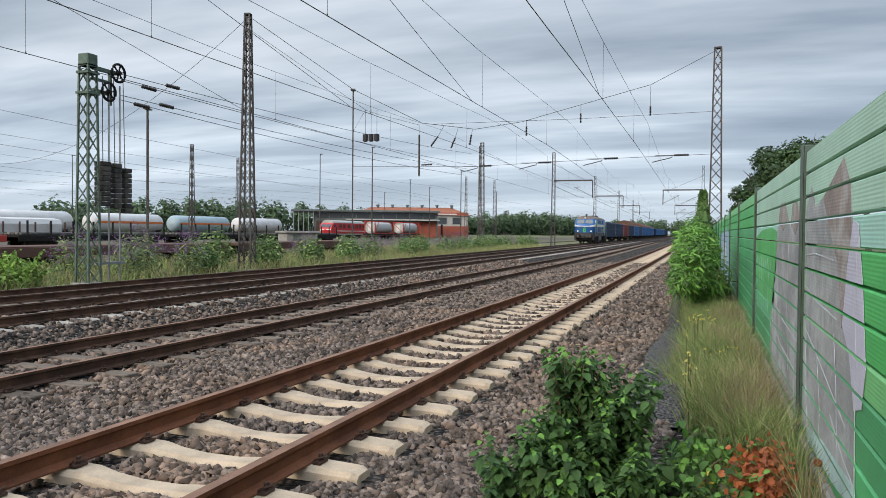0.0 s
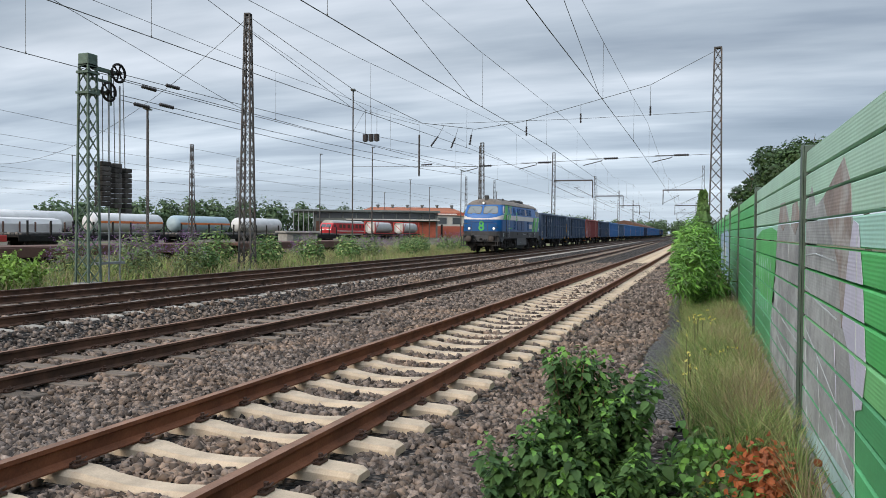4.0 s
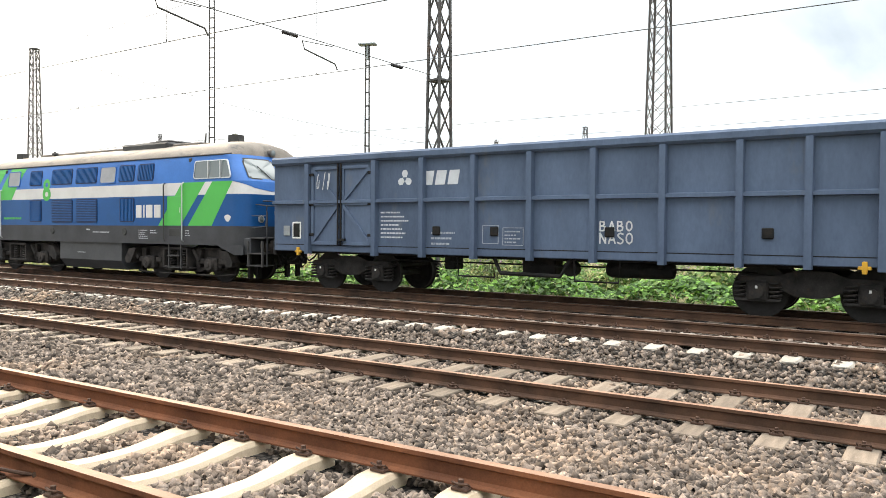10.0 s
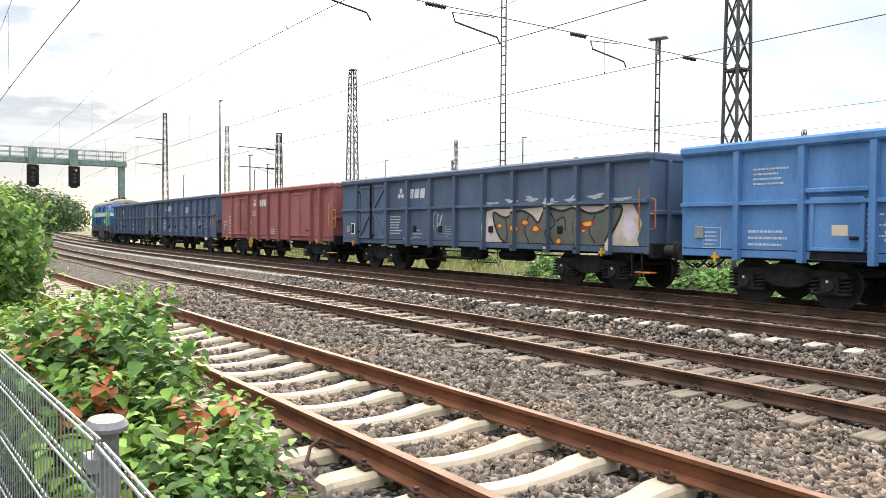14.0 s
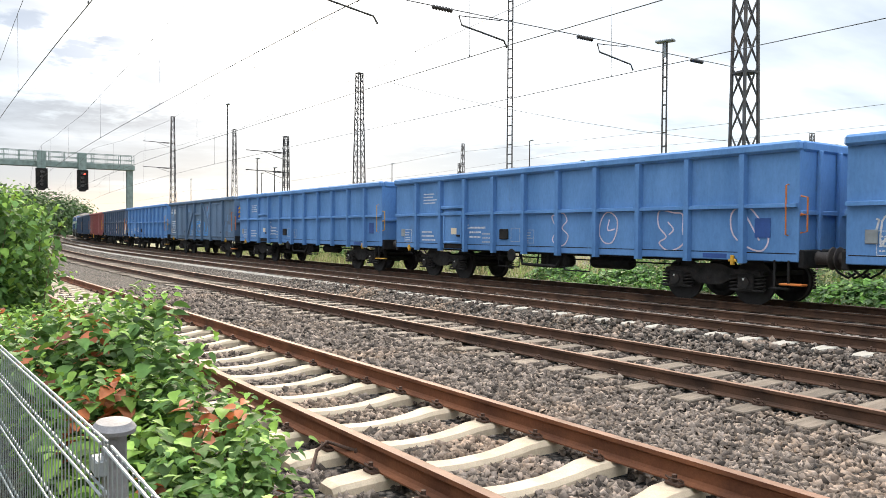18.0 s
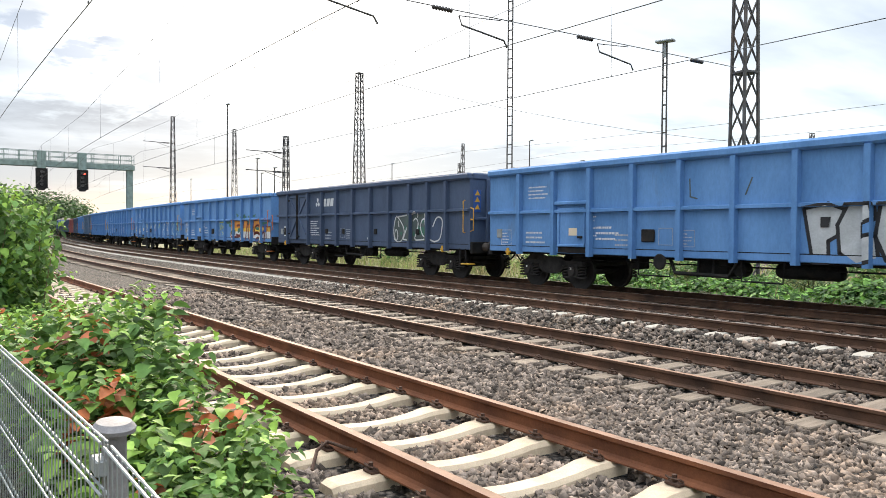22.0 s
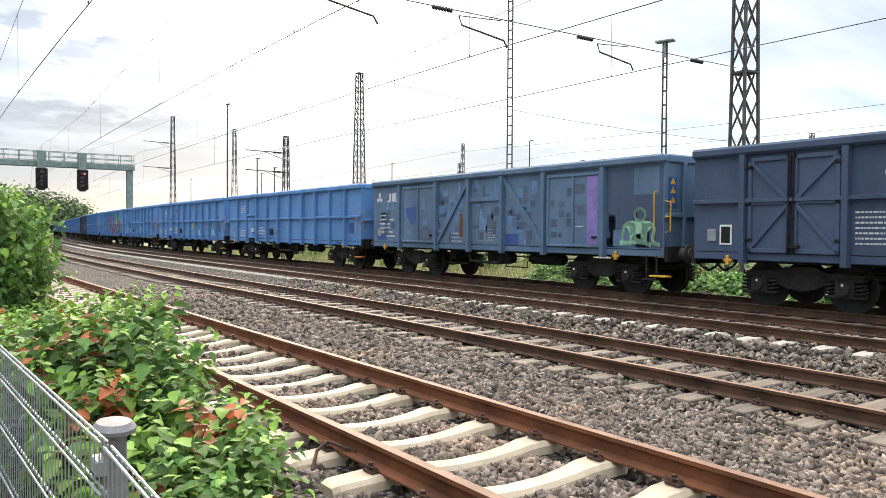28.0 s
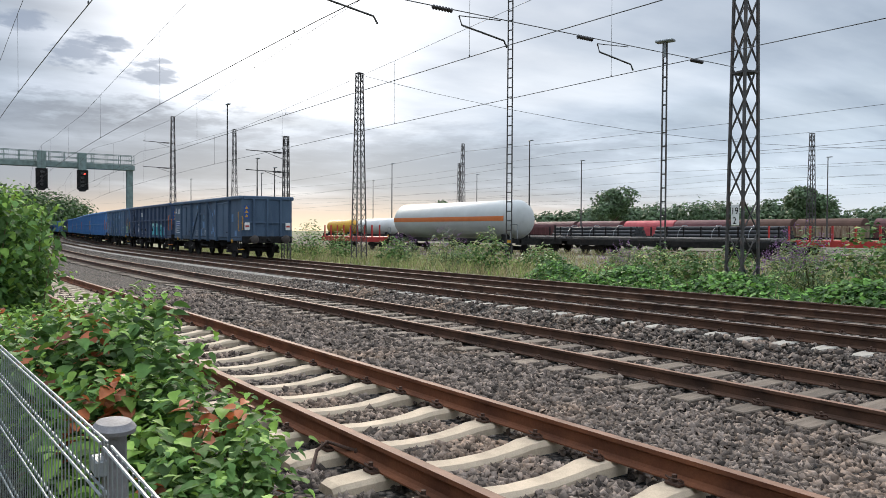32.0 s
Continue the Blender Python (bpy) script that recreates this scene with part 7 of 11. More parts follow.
# ---- goods yard ----
def axle_row(parent, xs_, m=None):
    for x in xs_:
        for s in (-0.75, 0.75):
            part("wheel", Geo().lathe([(0.0, -0.05), (0.46, -0.05), (0.46, 0.05), (0.0, 0.05)], (x, s, 0.46), "y", 18), M["wheel"], parent)
    g = Geo()
    for a, b in zip(xs_[::2], xs_[1::2]):
        for s in (-0.95, 0.95):
            g.prism([(a - 0.4, 0.45), (a - 0.35, 0.7), (b + 0.35, 0.7), (b + 0.4, 0.45), ((a + b) / 2, 0.38)], "y", s - 0.06, s + 0.06)
    part("bogie_frame", g, M["bogie"], parent)


def tank_wagon(x, y, length, shell, band_m, label, z=-0.25, r=1.45):
    t = thing("tank_wagon", label, "tank wagon", "wagons in the yard", at=pose(x, y, z))
    h = length / 2
    zc = 1.15 + r + 0.1
    prof = [(0.0, -h + 0.7), (r * 0.55, -h + 0.78), (r * 0.85, -h + 1.05), (r, -h + 1.5), (r, h - 1.5), (r * 0.85, h - 1.05), (r * 0.55, h - 0.78), (0.0, h - 0.7)]
    part("tank", Geo().lathe(prof, (0, 0, zc), "x", 32), shell, t, smooth=True)
    if band_m:
        g = Geo()
        n = 4
        for s in (-1, 1):
            vs = []
            for i in range(n + 1):
                a = radians(-5 + 14 * i / n)
                for xx in (-h + 1.4, h - 1.4):
                    vs.append((xx, s * (r + 0.008) * math.cos(a), zc + (r + 0.008) * math.sin(a)))
            g.add(vs, [(2 * i, 2 * i + 1, 2 * i + 3, 2 * i + 2) for i in range(n)])
        part("orange_band", g, band_m, t)
    part("frame", Geo().box(-h, h, -1.1, -0.95, 0.95, 1.25).box(-h, h, 0.95, 1.1, 0.95, 1.25).box(-h, -h + 0.2, -1.3, 1.3, 0.85, 1.3).box(h - 0.2, h, -1.3, 1.3, 0.85, 1.3).box(-h + 1.5, -h + 2.2, -1, 1, 1.2, 1.6).box(h - 2.2, h - 1.5, -1, 1, 1.2, 1.6), M["black"], t)
    part("end_platform", Geo().bar((h - 0.1, -1.2, 1.25), (h - 0.1, -1.2, 2.3), 0.05).bar((h - 0.9, -1.2, 1.25), (h - 0.9, -1.2, 2.3), 0.05).bar((h - 0.1, -1.2, 2.3), (h - 0.9, -1.2, 2.3), 0.05), M["steel"], t)
    part("warning_stripe", Geo().box(h - 1.4, h - 0.8, -1.108, -1.10, 0.97, 1.2), M["yellow"], t)
    axle_row(t, [-h + 1.6, -h + 3.4, h - 3.4, h - 1.6])
    return t


def flat_wagon(x, y, length, m, label, load=None, stakes=8, z=-0.25, seed=0):
    t = thing("flat_wagon", label, "flat wagon", "wagons in the yard", at=pose(x, y, z))
    h = length / 2
    part("deck", Geo().box(-h, h, -1.35, 1.35, 1.05, 1.25, 0.02), m, t)
    part("side_sill", Geo().box(-h, h, -1.38, -1.3, 0.75, 1.2, 0.02).box(-h, h, 1.3, 1.38, 0.75, 1.2, 0.02), m, t)
    for i in range(stakes):
        xx = -h + 0.8 + (length - 1.6) * i / max(1, stakes - 1)
        part("stake", Geo().box(xx - 0.06, xx + 0.06, -1.42, -1.3, 1.1, 2.35, 0.01), m, t)
    if load == "pipes":
        for r_ in range(3):
            for k in range(5 - r_):
                part("pipe", Geo().tube([(-h + 0.8, -0.85 + 0.42 * k + 0.21 * r_, 1.48 + 0.36 * r_), (h - 0.8, -0.85 + 0.42 * k + 0.21 * r_, 1.48 + 0.36 * r_)], 0.2, 10), M["pipe"], t)
        for xx in (-h * 0.5, 0, h * 0.5):
            part("strap", Geo().tube([(xx, -1.15, 1.25), (xx, -1.0, 1.9), (xx, -0.3, 2.5), (xx, 0.3, 2.5), (xx, 1.0, 1.9), (xx, 1.15, 1.25)], 0.03, 5), M["steel"], t)
    elif load == "beams":
        for k in range(6):
            part("steel_bar", Geo().box(-h + 0.5, h - 0.5, -1.1 + 0.38 * k, -0.8 + 0.38 * k, 1.26, 1.4 + 0.05 * (k % 2), 0.02), M["bar_steel"], t)
    axle_row(t, [-h + 1.5, -h + 3.3, h - 3.3, h - 1.5])
    return t


def hood_wagon(x, y, length, m, label, z=-0.25, top=4.1, stripes=None, roof=None):
    """A covered wagon with an arched roof."""
    t = thing("covered_wagon", label, "covered wagon", "wagons in the yard", at=pose(x, y, z))
    h = length / 2
    sec = [(-1.4, 1.15), (-1.45, 2.6)] + [(-1.45 * math.cos(radians(a)), 2.6 + (top - 2.6) * math.sin(radians(a))) for a in range(15, 180, 15)] + [(1.45, 2.6), (1.4, 1.15)]
    part("hood", Geo().prism(sec, "x", -h + 0.4, h - 0.4), m, t)
    if roof:
        cap = [(u * 1.02, w + 0.03) for u, w in sec if w > 2.9]
        part("roof", Geo().prism(cap + [(cap[-1][0], cap[-1][1] - 0.06), (cap[0][0], cap[0][1] - 0.06)], "x", -h + 0.35, h - 0.35), roof, t)
    n = int(length / 1.5)
    for i in range(n + 1):
        xx = -h + 0.5 + (length - 1.0) * i / n
        part("hood_rib", Geo().box(xx - 0.05, xx + 0.05, -1.50, -1.38, 1.15, 2.75, 0.01), stripes or m, t)
    part("frame", Geo().box(-h, h, -1.35, 1.35, 0.85, 1.15, 0.02), M["black"], t)
    axle_row(t, [-h + 1.6, -h + 3.4, h - 3.4, h - 1.6])
    return t


M["pipe"] = mat("dark_steel_pipe", (0.05, 0.052, 0.056), 0.5, 0.5, 0.2, 2, 30, 0.05)
M["bar_steel"] = mat("rolled_steel", (0.16, 0.15, 0.14), 0.5, 0.5, 0.3, 2, 30, 0.05, rand=0.3)
M["tank_grey"] = mat("pale_grey_tank", (0.47, 0.48, 0.47), 0.5, 0, 0.08, 0.6, 15, 0.03, spots=(0.30, 0.27, 0.22), spot_at=(0.60, 0.8), spot_scale=0.7)
M["tank_white"] = mat("white_tank", (0.62, 0.61, 0.60), 0.5, 0, 0.1, 0.6, 15, 0.03)
M["tank_blue"] = mat("blue_grey_tank", (0.33, 0.42, 0.46), 0.5, 0, 0.1, 0.6, 15, 0.03)
M["maroon"] = mat("maroon_hood", (0.11, 0.032, 0.034), 0.6, 0, 0.2, 0.8, 15, 0.05, rand=0.25)
M["scarlet"] = mat("faded_scarlet_hood", (0.46, 0.075, 0.085), 0.6, 0, 0.15, 0.8, 15, 0.05)
M["buff"] = mat("rust_streaked_buff", (0.34, 0.26, 0.18), 0.7, 0, 0.25, 0.6, 15, 0.05, stretch=(2, 1, 0.3), spots=(0.16, 0.08, 0.045), spot_at=(0.48, 0.62), spot_scale=1.0)
M["brick"] = mat("red_brick", (0.30, 0.085, 0.055), 0.9, 0, 0.15, 1, 30, 0.1)
M["roof_tile"] = mat("orange_roof", (0.32, 0.11, 0.055), 0.85, 0, 0.15, 1, 30, 0.1)
M["red_gloss"] = mat("bright_red_paint", (0.52, 0.035, 0.045), 0.45, 0, 0.1, 1, 30, 0.03)
M["hall"] = mat("grey_hall_cladding", (0.12, 0.14, 0.14), 0.8, 0, 0.15, 0.5, 10, 0.05)
M["hall_light"] = mat("pale_render", (0.42, 0.42, 0.40), 0.9, 0, 0.1, 0.5, 10, 0.05)
M["hall_brown"] = mat("brown_roof", (0.11, 0.06, 0.045), 0.9, 0, 0.15, 0.5, 10, 0.05)
M["stripe_orange"] = mat("tank_band", (0.58, 0.16, 0.04), 0.5, 0, 0.08, 2, 20, 0.02)
M["pane_far"] = glass("far_glass", (0.05, 0.06, 0.07))


def yard_tracks():
    t = thing("yard_tracks", "rusty sidings of the goods yard in weedy ballast", "railway track", kind="structure")
    for y in (27.5, 36, 45, 50, 57, 62, 86, 118):
        g = Geo()
        for s in (-0.75, 0.75):
            g.box(-220, 260, y + s - 0.04, y + s + 0.04, -0.42, -0.25)
        part("rail", g, M["rail_dark"], t)


def yard():
    yard_tracks()
    vs = [(x, y, -0.27 + 0.03 * noise.noise((x * 0.1, y * 0.1, 5))) for x in np.linspace(-260, 300, 57) for y in np.linspace(27.0, 130, 22)]
    fs = [(i * 22 + j, (i + 1) * 22 + j, (i + 1) * 22 + j + 1, i * 22 + j + 1) for i in range(56) for j in range(21)]
    tagged(part("yard_ground", bulk("yard_ground", vs, fs, M["yard"], True), None), "dark weedy ballast of the goods yard", "ground", kind="structure")
    tank_wagon(-50.6, 36, 18.3, M["tank_grey"], M["stripe_orange"], "pale grey tank wagon with an orange band on the yard track")
    flat_wagon(-66.9, 36, 13.2, M["red"], "red flat wagon with stakes", None, 9)
    flat_wagon(-44.5, 62, 15.5, M["black"], "black flat wagon loaded with steel pipes", "pipes", 8)
    flat_wagon(-60.3, 62, 14, M["black"], "black flat wagon loaded with steel pipes", "pipes", 8)
    flat_wagon(-36.6, 45, 18.3, M["black"], "black flat wagon loaded with steel bars", "beams", 0)
    flat_wagon(-55.4, 45, 18.0, M["black"], "black flat wagon loaded with steel bars", "beams", 6)
    flat_wagon(-27.6, 57, 17, M["red"], "red flat wagon with stakes", None, 10)
    flat_wagon(-9.5, 57, 18, M["red"], "red flat wagon with stakes", None, 10)
    tank_wagon(-118.5, 60, 11, M["yellow"], None, "yellow tank wagon in the yard", r=1.2)
    tank_wagon(-106.5, 60, 12.5, M["tank_white"], None, "white tank wagon in the yard", r=1.25)
    for x, m, n_ in ((-164, M["maroon"], 16.5), (-146, M["hall_brown"], 16.5), (-128.5, M["maroon"], 16.5), (-113.4, M["maroon"], 13.0), (-99.9, M["scarlet"], 13.0), (-87.8, M["maroon"], 12.4)):
        hood_wagon(x, 118, n_, m, "faded scarlet covered wagon with an arched hood" if m == M["scarlet"] else "red-brown covered wagon with an arched hood", top=4.1)
    for x in (-75.6, -64.2):
        hood_wagon(x, 118, 11.2, M["buff"], "rust-streaked buff covered wagon with a brown arched roof", stripes=M["maroon"], roof=M["hall_brown"])
    hood_wagon(-172, 50, 16.5, M["maroon"], "red-brown covered wagon with an arched hood")
    hood_wagon(-50.5, 118, 14, M["maroon"], "red-brown covered wagon with an arched hood")
    hood_wagon(-34, 118, 16.5, M["maroon"], "red-brown covered wagon with an arched hood")
    for x, m, b in ((77.5, M["tank_white"], None), (96.5, M["tank_white"], M["stripe_orange"]), (115.2, M["tank_blue"], M["stripe_orange"]), (134, M["tank_white"], None)):
        tank_wagon(x, 86, 17, m, b, "pale tank wagon with an orange band in the yard" if b else "white tank wagon in the yard")
    for x in (-2, 16, 34, 52, 70, 88):
        flat_wagon(x, 50, 17, M["red"] if x < 40 else M["black"], ("red" if x < 40 else "black") + " flat wagon loaded with dark steel", "beams", 8)
    for x in (33, 51):
        flat_wagon(x, 30, 17, M["hall_brown"], "low rusty brown flat wagon on a yard track", None, 0, z=-0.55)
    for x in (14, 32, 50):
        flat_wagon(x, 60, 17, M["hall_brown"] if x > 40 else M["red"], ("rusty brown" if x > 40 else "red") + " flat wagon with stakes and a pale sheeted load", None, 10)
        sl = thing("sheeted_load", "pale sheeted load lying on a flat wagon", "load", "sheeted loads")
        part("sheet", Geo().prism([(58.9, 1.05), (58.85, 1.9), (59.1, 2.35), (60, 2.5), (60.9, 2.35), (61.15, 1.9), (61.1, 1.05)], "x", x - 7.6, x + 7.6), M["tank_white"], sl)
    # red diesel engine and tank containers
    e = thing("red_locomotive", "red diesel locomotive with a pale grey roof parked in the yard", "locomotive", at=pose(161.3, 80.0, -0.25))
    part("body", Geo().prism([(-9.2, 1.15), (-9.45, 1.9), (-9.3, 2.45), (-8.7, 3.25), (-8.3, 3.5), (8.3, 3.5), (8.7, 3.25), (9.3, 2.45), (9.45, 1.9), (9.2, 1.15)], "y", -1.5, 1.5), M["red_gloss"], e)
    part("roof", Geo().prism([(-1.5, 3.5), (-1.3, 3.85), (-0.6, 4.15), (0.6, 4.15), (1.3, 3.85), (1.5, 3.5)], "x", -8.2, 8.2), M["hall_light"], e)
    for s in (-1, 1):
        part("windscreen", Geo().add([(-9.30, s * 0.08, 2.52), (-9.30, s * 1.3, 2.52), (-8.78, s * 1.2, 3.2), (-8.78, s * 0.08, 3.2)], [(0, 1, 2, 3)]), M["pane_far"], e)
        part("headlamp", Geo().lathe([(0.13, -9.52), (0.13, -9.44)], (0, s * 1.05, 1.75), "x", 12), M["white"], e)
        part("nose_stripe", Geo().add([(-9.47, s * 0.15, 1.95), (-9.47, s * 1.4, 1.95), (-9.44, s * 1.4, 2.12), (-9.44, s * 0.55, 2.12)], [(0, 1, 2, 3)]), M["white"], e)
    part("side_stripe", Geo().box(-7.0, 8.8, -1.508, -1.5, 1.62, 1.80), M["white"], e)
    for x in (-8.0, 7.2):
        part("cab_window", Geo().box(x, x + 0.8, -1.515, -1.5, 2.55, 3.15), M["pane_far"], e)
    for x in (-5.4, -3.6, -1.2, 0.8, 3.0, 5.0):
        part("side_grille", Geo().box(x, x + 1.3, -1.52, -1.5, 2.35, 3.2), M["hall_brown"], e)
    part("frame", Geo().box(-9.3, 9.3, -1.4, 1.4, 0.75, 1.15, 0.03), M["hall_light"], e)
    part("fuel_tank", Geo().box(-2.4, 2.4, -1.3, 1.3, 0.3, 0.75, 0.05), M["black"], e)
    axle_row(e, [-7.0, -4.4, 4.4, 7.0])
    buffers(e, -9.3, -1)
    for x in (150.2, 165.8):
        c = thing("tank_container", "grey tank container in a red frame on a wagon", "tank container", "tank containers", at=pose(x, 66, -0.25))
        part("tank", Geo().lathe([(0.2, -4.9), (1.0, -4.7), (1.15, -4.4), (1.15, 4.4), (1.0, 4.7), (0.2, 4.9)], (0, 0, 2.5), "x", 20), M["tank_grey"], c, smooth=True)
        part("end_dish", Geo().lathe([(0.0, -5.02), (0.85, -4.98), (1.25, -4.9), (1.25, -4.8)], (0, 0, 2.5), "x", 20), M["hall_light"], c, smooth=True)
        part("end_label", Geo().box(-5.06, -5.03, -0.45, 0.45, 1.7, 3.2), M["tank_white"], c)
        g = Geo()
        for a in (-5.1, 5.1):
            for s in (-1.2, 1.2):
                g.bar((a, s, 1.2), (a, s, 3.8), 0.16)
            g.bar((a, -1.2, 3.8), (a, 1.2, 3.8), 0.16)
            g.bar((a, -1.2, 1.25), (a, 1.2, 3.75), 0.10)
        for s in (-1.2, 1.2):
            g.bar((-5.1, s, 3.8), (5.1, s, 3.8), 0.14).bar((-5.1, s, 1.3), (5.1, s, 1.3), 0.2)
            g.bar((-5.1, s, 1.3), (-3.2, s, 3.8), 0.08).bar((5.1, s, 1.3), (3.2, s, 3.8), 0.08)
        part("container_frame", g, M["red"], c)
        part("deck", Geo().box(-5.8, 5.8, -1.3, 1.3, 0.9, 1.2, 0.02), M["black"], c)
        axle_row(c, [-4.6, -2.8, 2.8, 4.6])
    # workshops: a long brick hall with a shallow roof, a glazed shed before it
    b = thing("brick_workshop", "red brick railway workshop with a shallow orange roof", "building", at=pose(210, 81, -0.3, 0, 0, -69))
    part("brick_wall", Geo().box(-16, 15.5, -7, 30, 0, 3.4), M["brick"], b)
    part("upper_wall", Geo().box(-15.9, 15.4, -6.9, 29.9, 3.4, 6.5), M["hall_light"], b, "pale grey-green clad upper wall")
    part("brick_band", Geo().box(-16.0, 15.5, -7.05, -6.9, 6.5, 7.3), M["brick"], b)
    part("roof", Geo().add([(-16.6, -7.6, 7.2), (16.1, -7.6, 6.4), (16.1, 30.6, 6.4), (-16.6, 30.6, 7.2), (-13, 2, 9.0), (11.0, 2, 9.0), (11.0, 26, 9.0), (-13, 26, 9.0)], [(0, 1, 5, 4), (1, 2, 6, 5), (2, 3, 7, 6), (3, 0, 4, 7), (4, 5, 6, 7), (0, 3, 2, 1)]), M["roof_tile"], b)
    part("sign_board", Geo().box(6.8, 12.2, -7.2, -7.05, 6.45, 7.0), M["tank_white"], b, "long pale board without readable writing")
    for k in range(6):
        part("roof_vent", Geo().lathe([(0.35, 8.5), (0.35, 9.3), (0.55, 9.35), (0.5, 9.7)], (-11 + 4.4 * k, 1.0, 0), "z", 10), M["hall"], b)
    for k in range(7):
        w = part("window_frame", Geo().box(-14.4 + 4.2 * k, -11.6 + 4.2 * k, -6.98, -6.86, 3.9, 6.0), M["steel"], b)
        part("pane", Geo().box(-14.2 + 4.2 * k, -11.8 + 4.2 * k, -7.0, -6.985, 4.05, 5.85), M["pane_far"], w)
    part("gate", Geo().box(7.5, 8.1, -7.06, -7.0, 0, 3.9), M["black"], b)
    h = thing("grey_shed", "long grey glazed shed with a flat roof", "building", at=pose(180, 84, -0.3, 0, 0, -65))
    part("roof", Geo().box(-17.5, 19.5, -8.8, 9, 6.55, 7.05, 0.05), M["hall"], h)
    part("wall", Geo().box(-12, 19, -7, 9, 0, 6.55), M["hall"], h)
    part("lower_roof", Geo().box(-4, 19.3, -9.2, -7, 4.5, 4.8, 0.03), M["hall_light"], h)
    for k in range(9):
        part("window_band", Geo().box(-11.4 + 3.35 * k, -8.4 + 3.35 * k, -7.06, -7.0, 5.0, 6.3), M["pane_far"], h)
        part("wall_panel", Geo().box(-11.5 + 3.35 * k, -8.3 + 3.35 * k, -7.08, -7.0, 0.3, 4.2), M["hall_brown"] if k < 7 else M["brick"], h)
    for k in range(5):
        part("column", Geo().box(-17.0 + 1.2 * k, -16.8 + 1.2 * k, -8.5, -8.3, 0, 6.55), M["steel"], h)
    hut = thing("concrete_hut", "small grey concrete relay hut with a flat roof", "hut", at=pose(71.6, 41.0, -0.4, 0, 0, -40))
    part("wall", Geo().box(-1.7, 1.7, -1.4, 1.4, 0, 1.65, 0.03), M["conc"], hut)
    part("roof", Geo().box(-1.95, 1.95, -1.65, 1.65, 1.65, 1.86, 0.03), M["conc"], hut)
    part("door", Geo().box(-1.0, -0.2, -1.44, -1.4, 0, 1.5), M["hall"], hut)
    bh = thing("brown_hall", "large brown goods hall with a shallow roof", "building", at=pose(430, 38, -0.3))
    part("wall", Geo().box(-30, 30, -11, 12, 0, 5.0), M["hall_brown"], bh)
    part("roof", Geo().prism([(-12, 5.0), (0.5, 8.6), (13, 5.0)], "x", -31, 31), M["hall_brown"], bh)


overhead()
gantry()
yard()

# ---- plants and stones ----
G = {
    "lime": leafy("bright_knotweed_leaf", (0.19, 0.32, 0.062), (0.29, 0.44, 0.09), 0.4),
    "knot": leafy("knotweed_leaf", (0.080, 0.172, 0.046), (0.140, 0.262, 0.062), 0.5, 0.68),
    "bush": leafy("dark_knotweed_leaf", (0.066, 0.140, 0.045), (0.115, 0.215, 0.064), 0.45, 0.72),
    "knot_light": leafy("young_knotweed_leaf", (0.20, 0.36, 0.062), (0.29, 0.45, 0.085), 0.4, 0.65),
    "deep": leafy("shrub_leaf", (0.095, 0.19, 0.055), (0.15, 0.26, 0.07), 0.5),
    "bright": leafy("acacia_leaf", (0.14, 0.31, 0.055), (0.21, 0.41, 0.075), 0.45),
    "budd": leafy("buddleia_leaf", (0.15, 0.225, 0.10), (0.20, 0.28, 0.12), 0.45),
    "flower": leafy("purple_flower", (0.25, 0.125, 0.30), (0.34, 0.19, 0.38), 0.3),
    "yellowf": leafy("yellow_flower", (0.65, 0.55, 0.06), (0.75, 0.68, 0.20), 0.2),
    "dead": leafy("withered_leaf", (0.38, 0.105, 0.038), (0.52, 0.17, 0.07), 0.55),
    "grass": leafy("verge_grass", (0.28, 0.35, 0.12), (0.40, 0.44, 0.18), 0.45, 0.7),
    "verge": leafy("dark_verge_grass", (0.16, 0.25, 0.075), (0.23, 0.32, 0.10), 0.5, 0.7),
    "hay": leafy("brown_grass_head", (0.32, 0.235, 0.15), (0.42, 0.32, 0.21), 0.4, 0.8),
    "straw": leafy("dry_grass", (0.34, 0.29, 0.15), (0.44, 0.38, 0.21), 0.35, 0.8),
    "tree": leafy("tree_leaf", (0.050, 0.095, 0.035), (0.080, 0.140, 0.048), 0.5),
    # distance haze is mixed into this leaf colour, paler than the near trees
    "wood_hazy": leafy("hazy_wood_leaf", (0.092, 0.150, 0.074), (0.135, 0.205, 0.098), 0.45),
    "bark": mat("bark", (0.10, 0.08, 0.06), 0.95, 0, 0.3, 4, 40, 0.4),
    "cane": mat("reddish_cane", (0.13, 0.09, 0.045), 0.7, 0, 0.3, 6, 40, 0.1),
    "stem": mat("green_stem", (0.10, 0.10, 0.045), 0.8, 0, 0.3, 6, 40, 0.1),
}
HEART = (np.array([(0, 0, 0), (0.34, 0.12, 0.09), (0.36, 0.42, 0.10), (0.16, 0.78, 0.03), (0, 1.0, -0.06), (-0.16, 0.78, 0.03), (-0.36, 0.42, 0.10), (-0.34, 0.12, 0.09), (0, 0.45, 0.0)]),
         [(0, 1, 2, 8), (8, 2, 3, 4), (8, 4, 5, 6), (0, 8, 6, 7)])
KNOT = (np.array([(0, 0, 0), (0.26, 0.06, 0.07), (0.37, 0.32, 0.11), (0.26, 0.66, 0.06), (0, 1.0, -0.12), (-0.26, 0.66, 0.06), (-0.37, 0.32, 0.11), (-0.26, 0.06, 0.07), (0, 0.33, 0.0), (0, 0.68, -0.02)]),
        [(0, 1, 2, 8), (8, 2, 3, 9), (9, 3, 4), (9, 4, 5), (8, 9, 5, 6), (0, 8, 6, 7)])
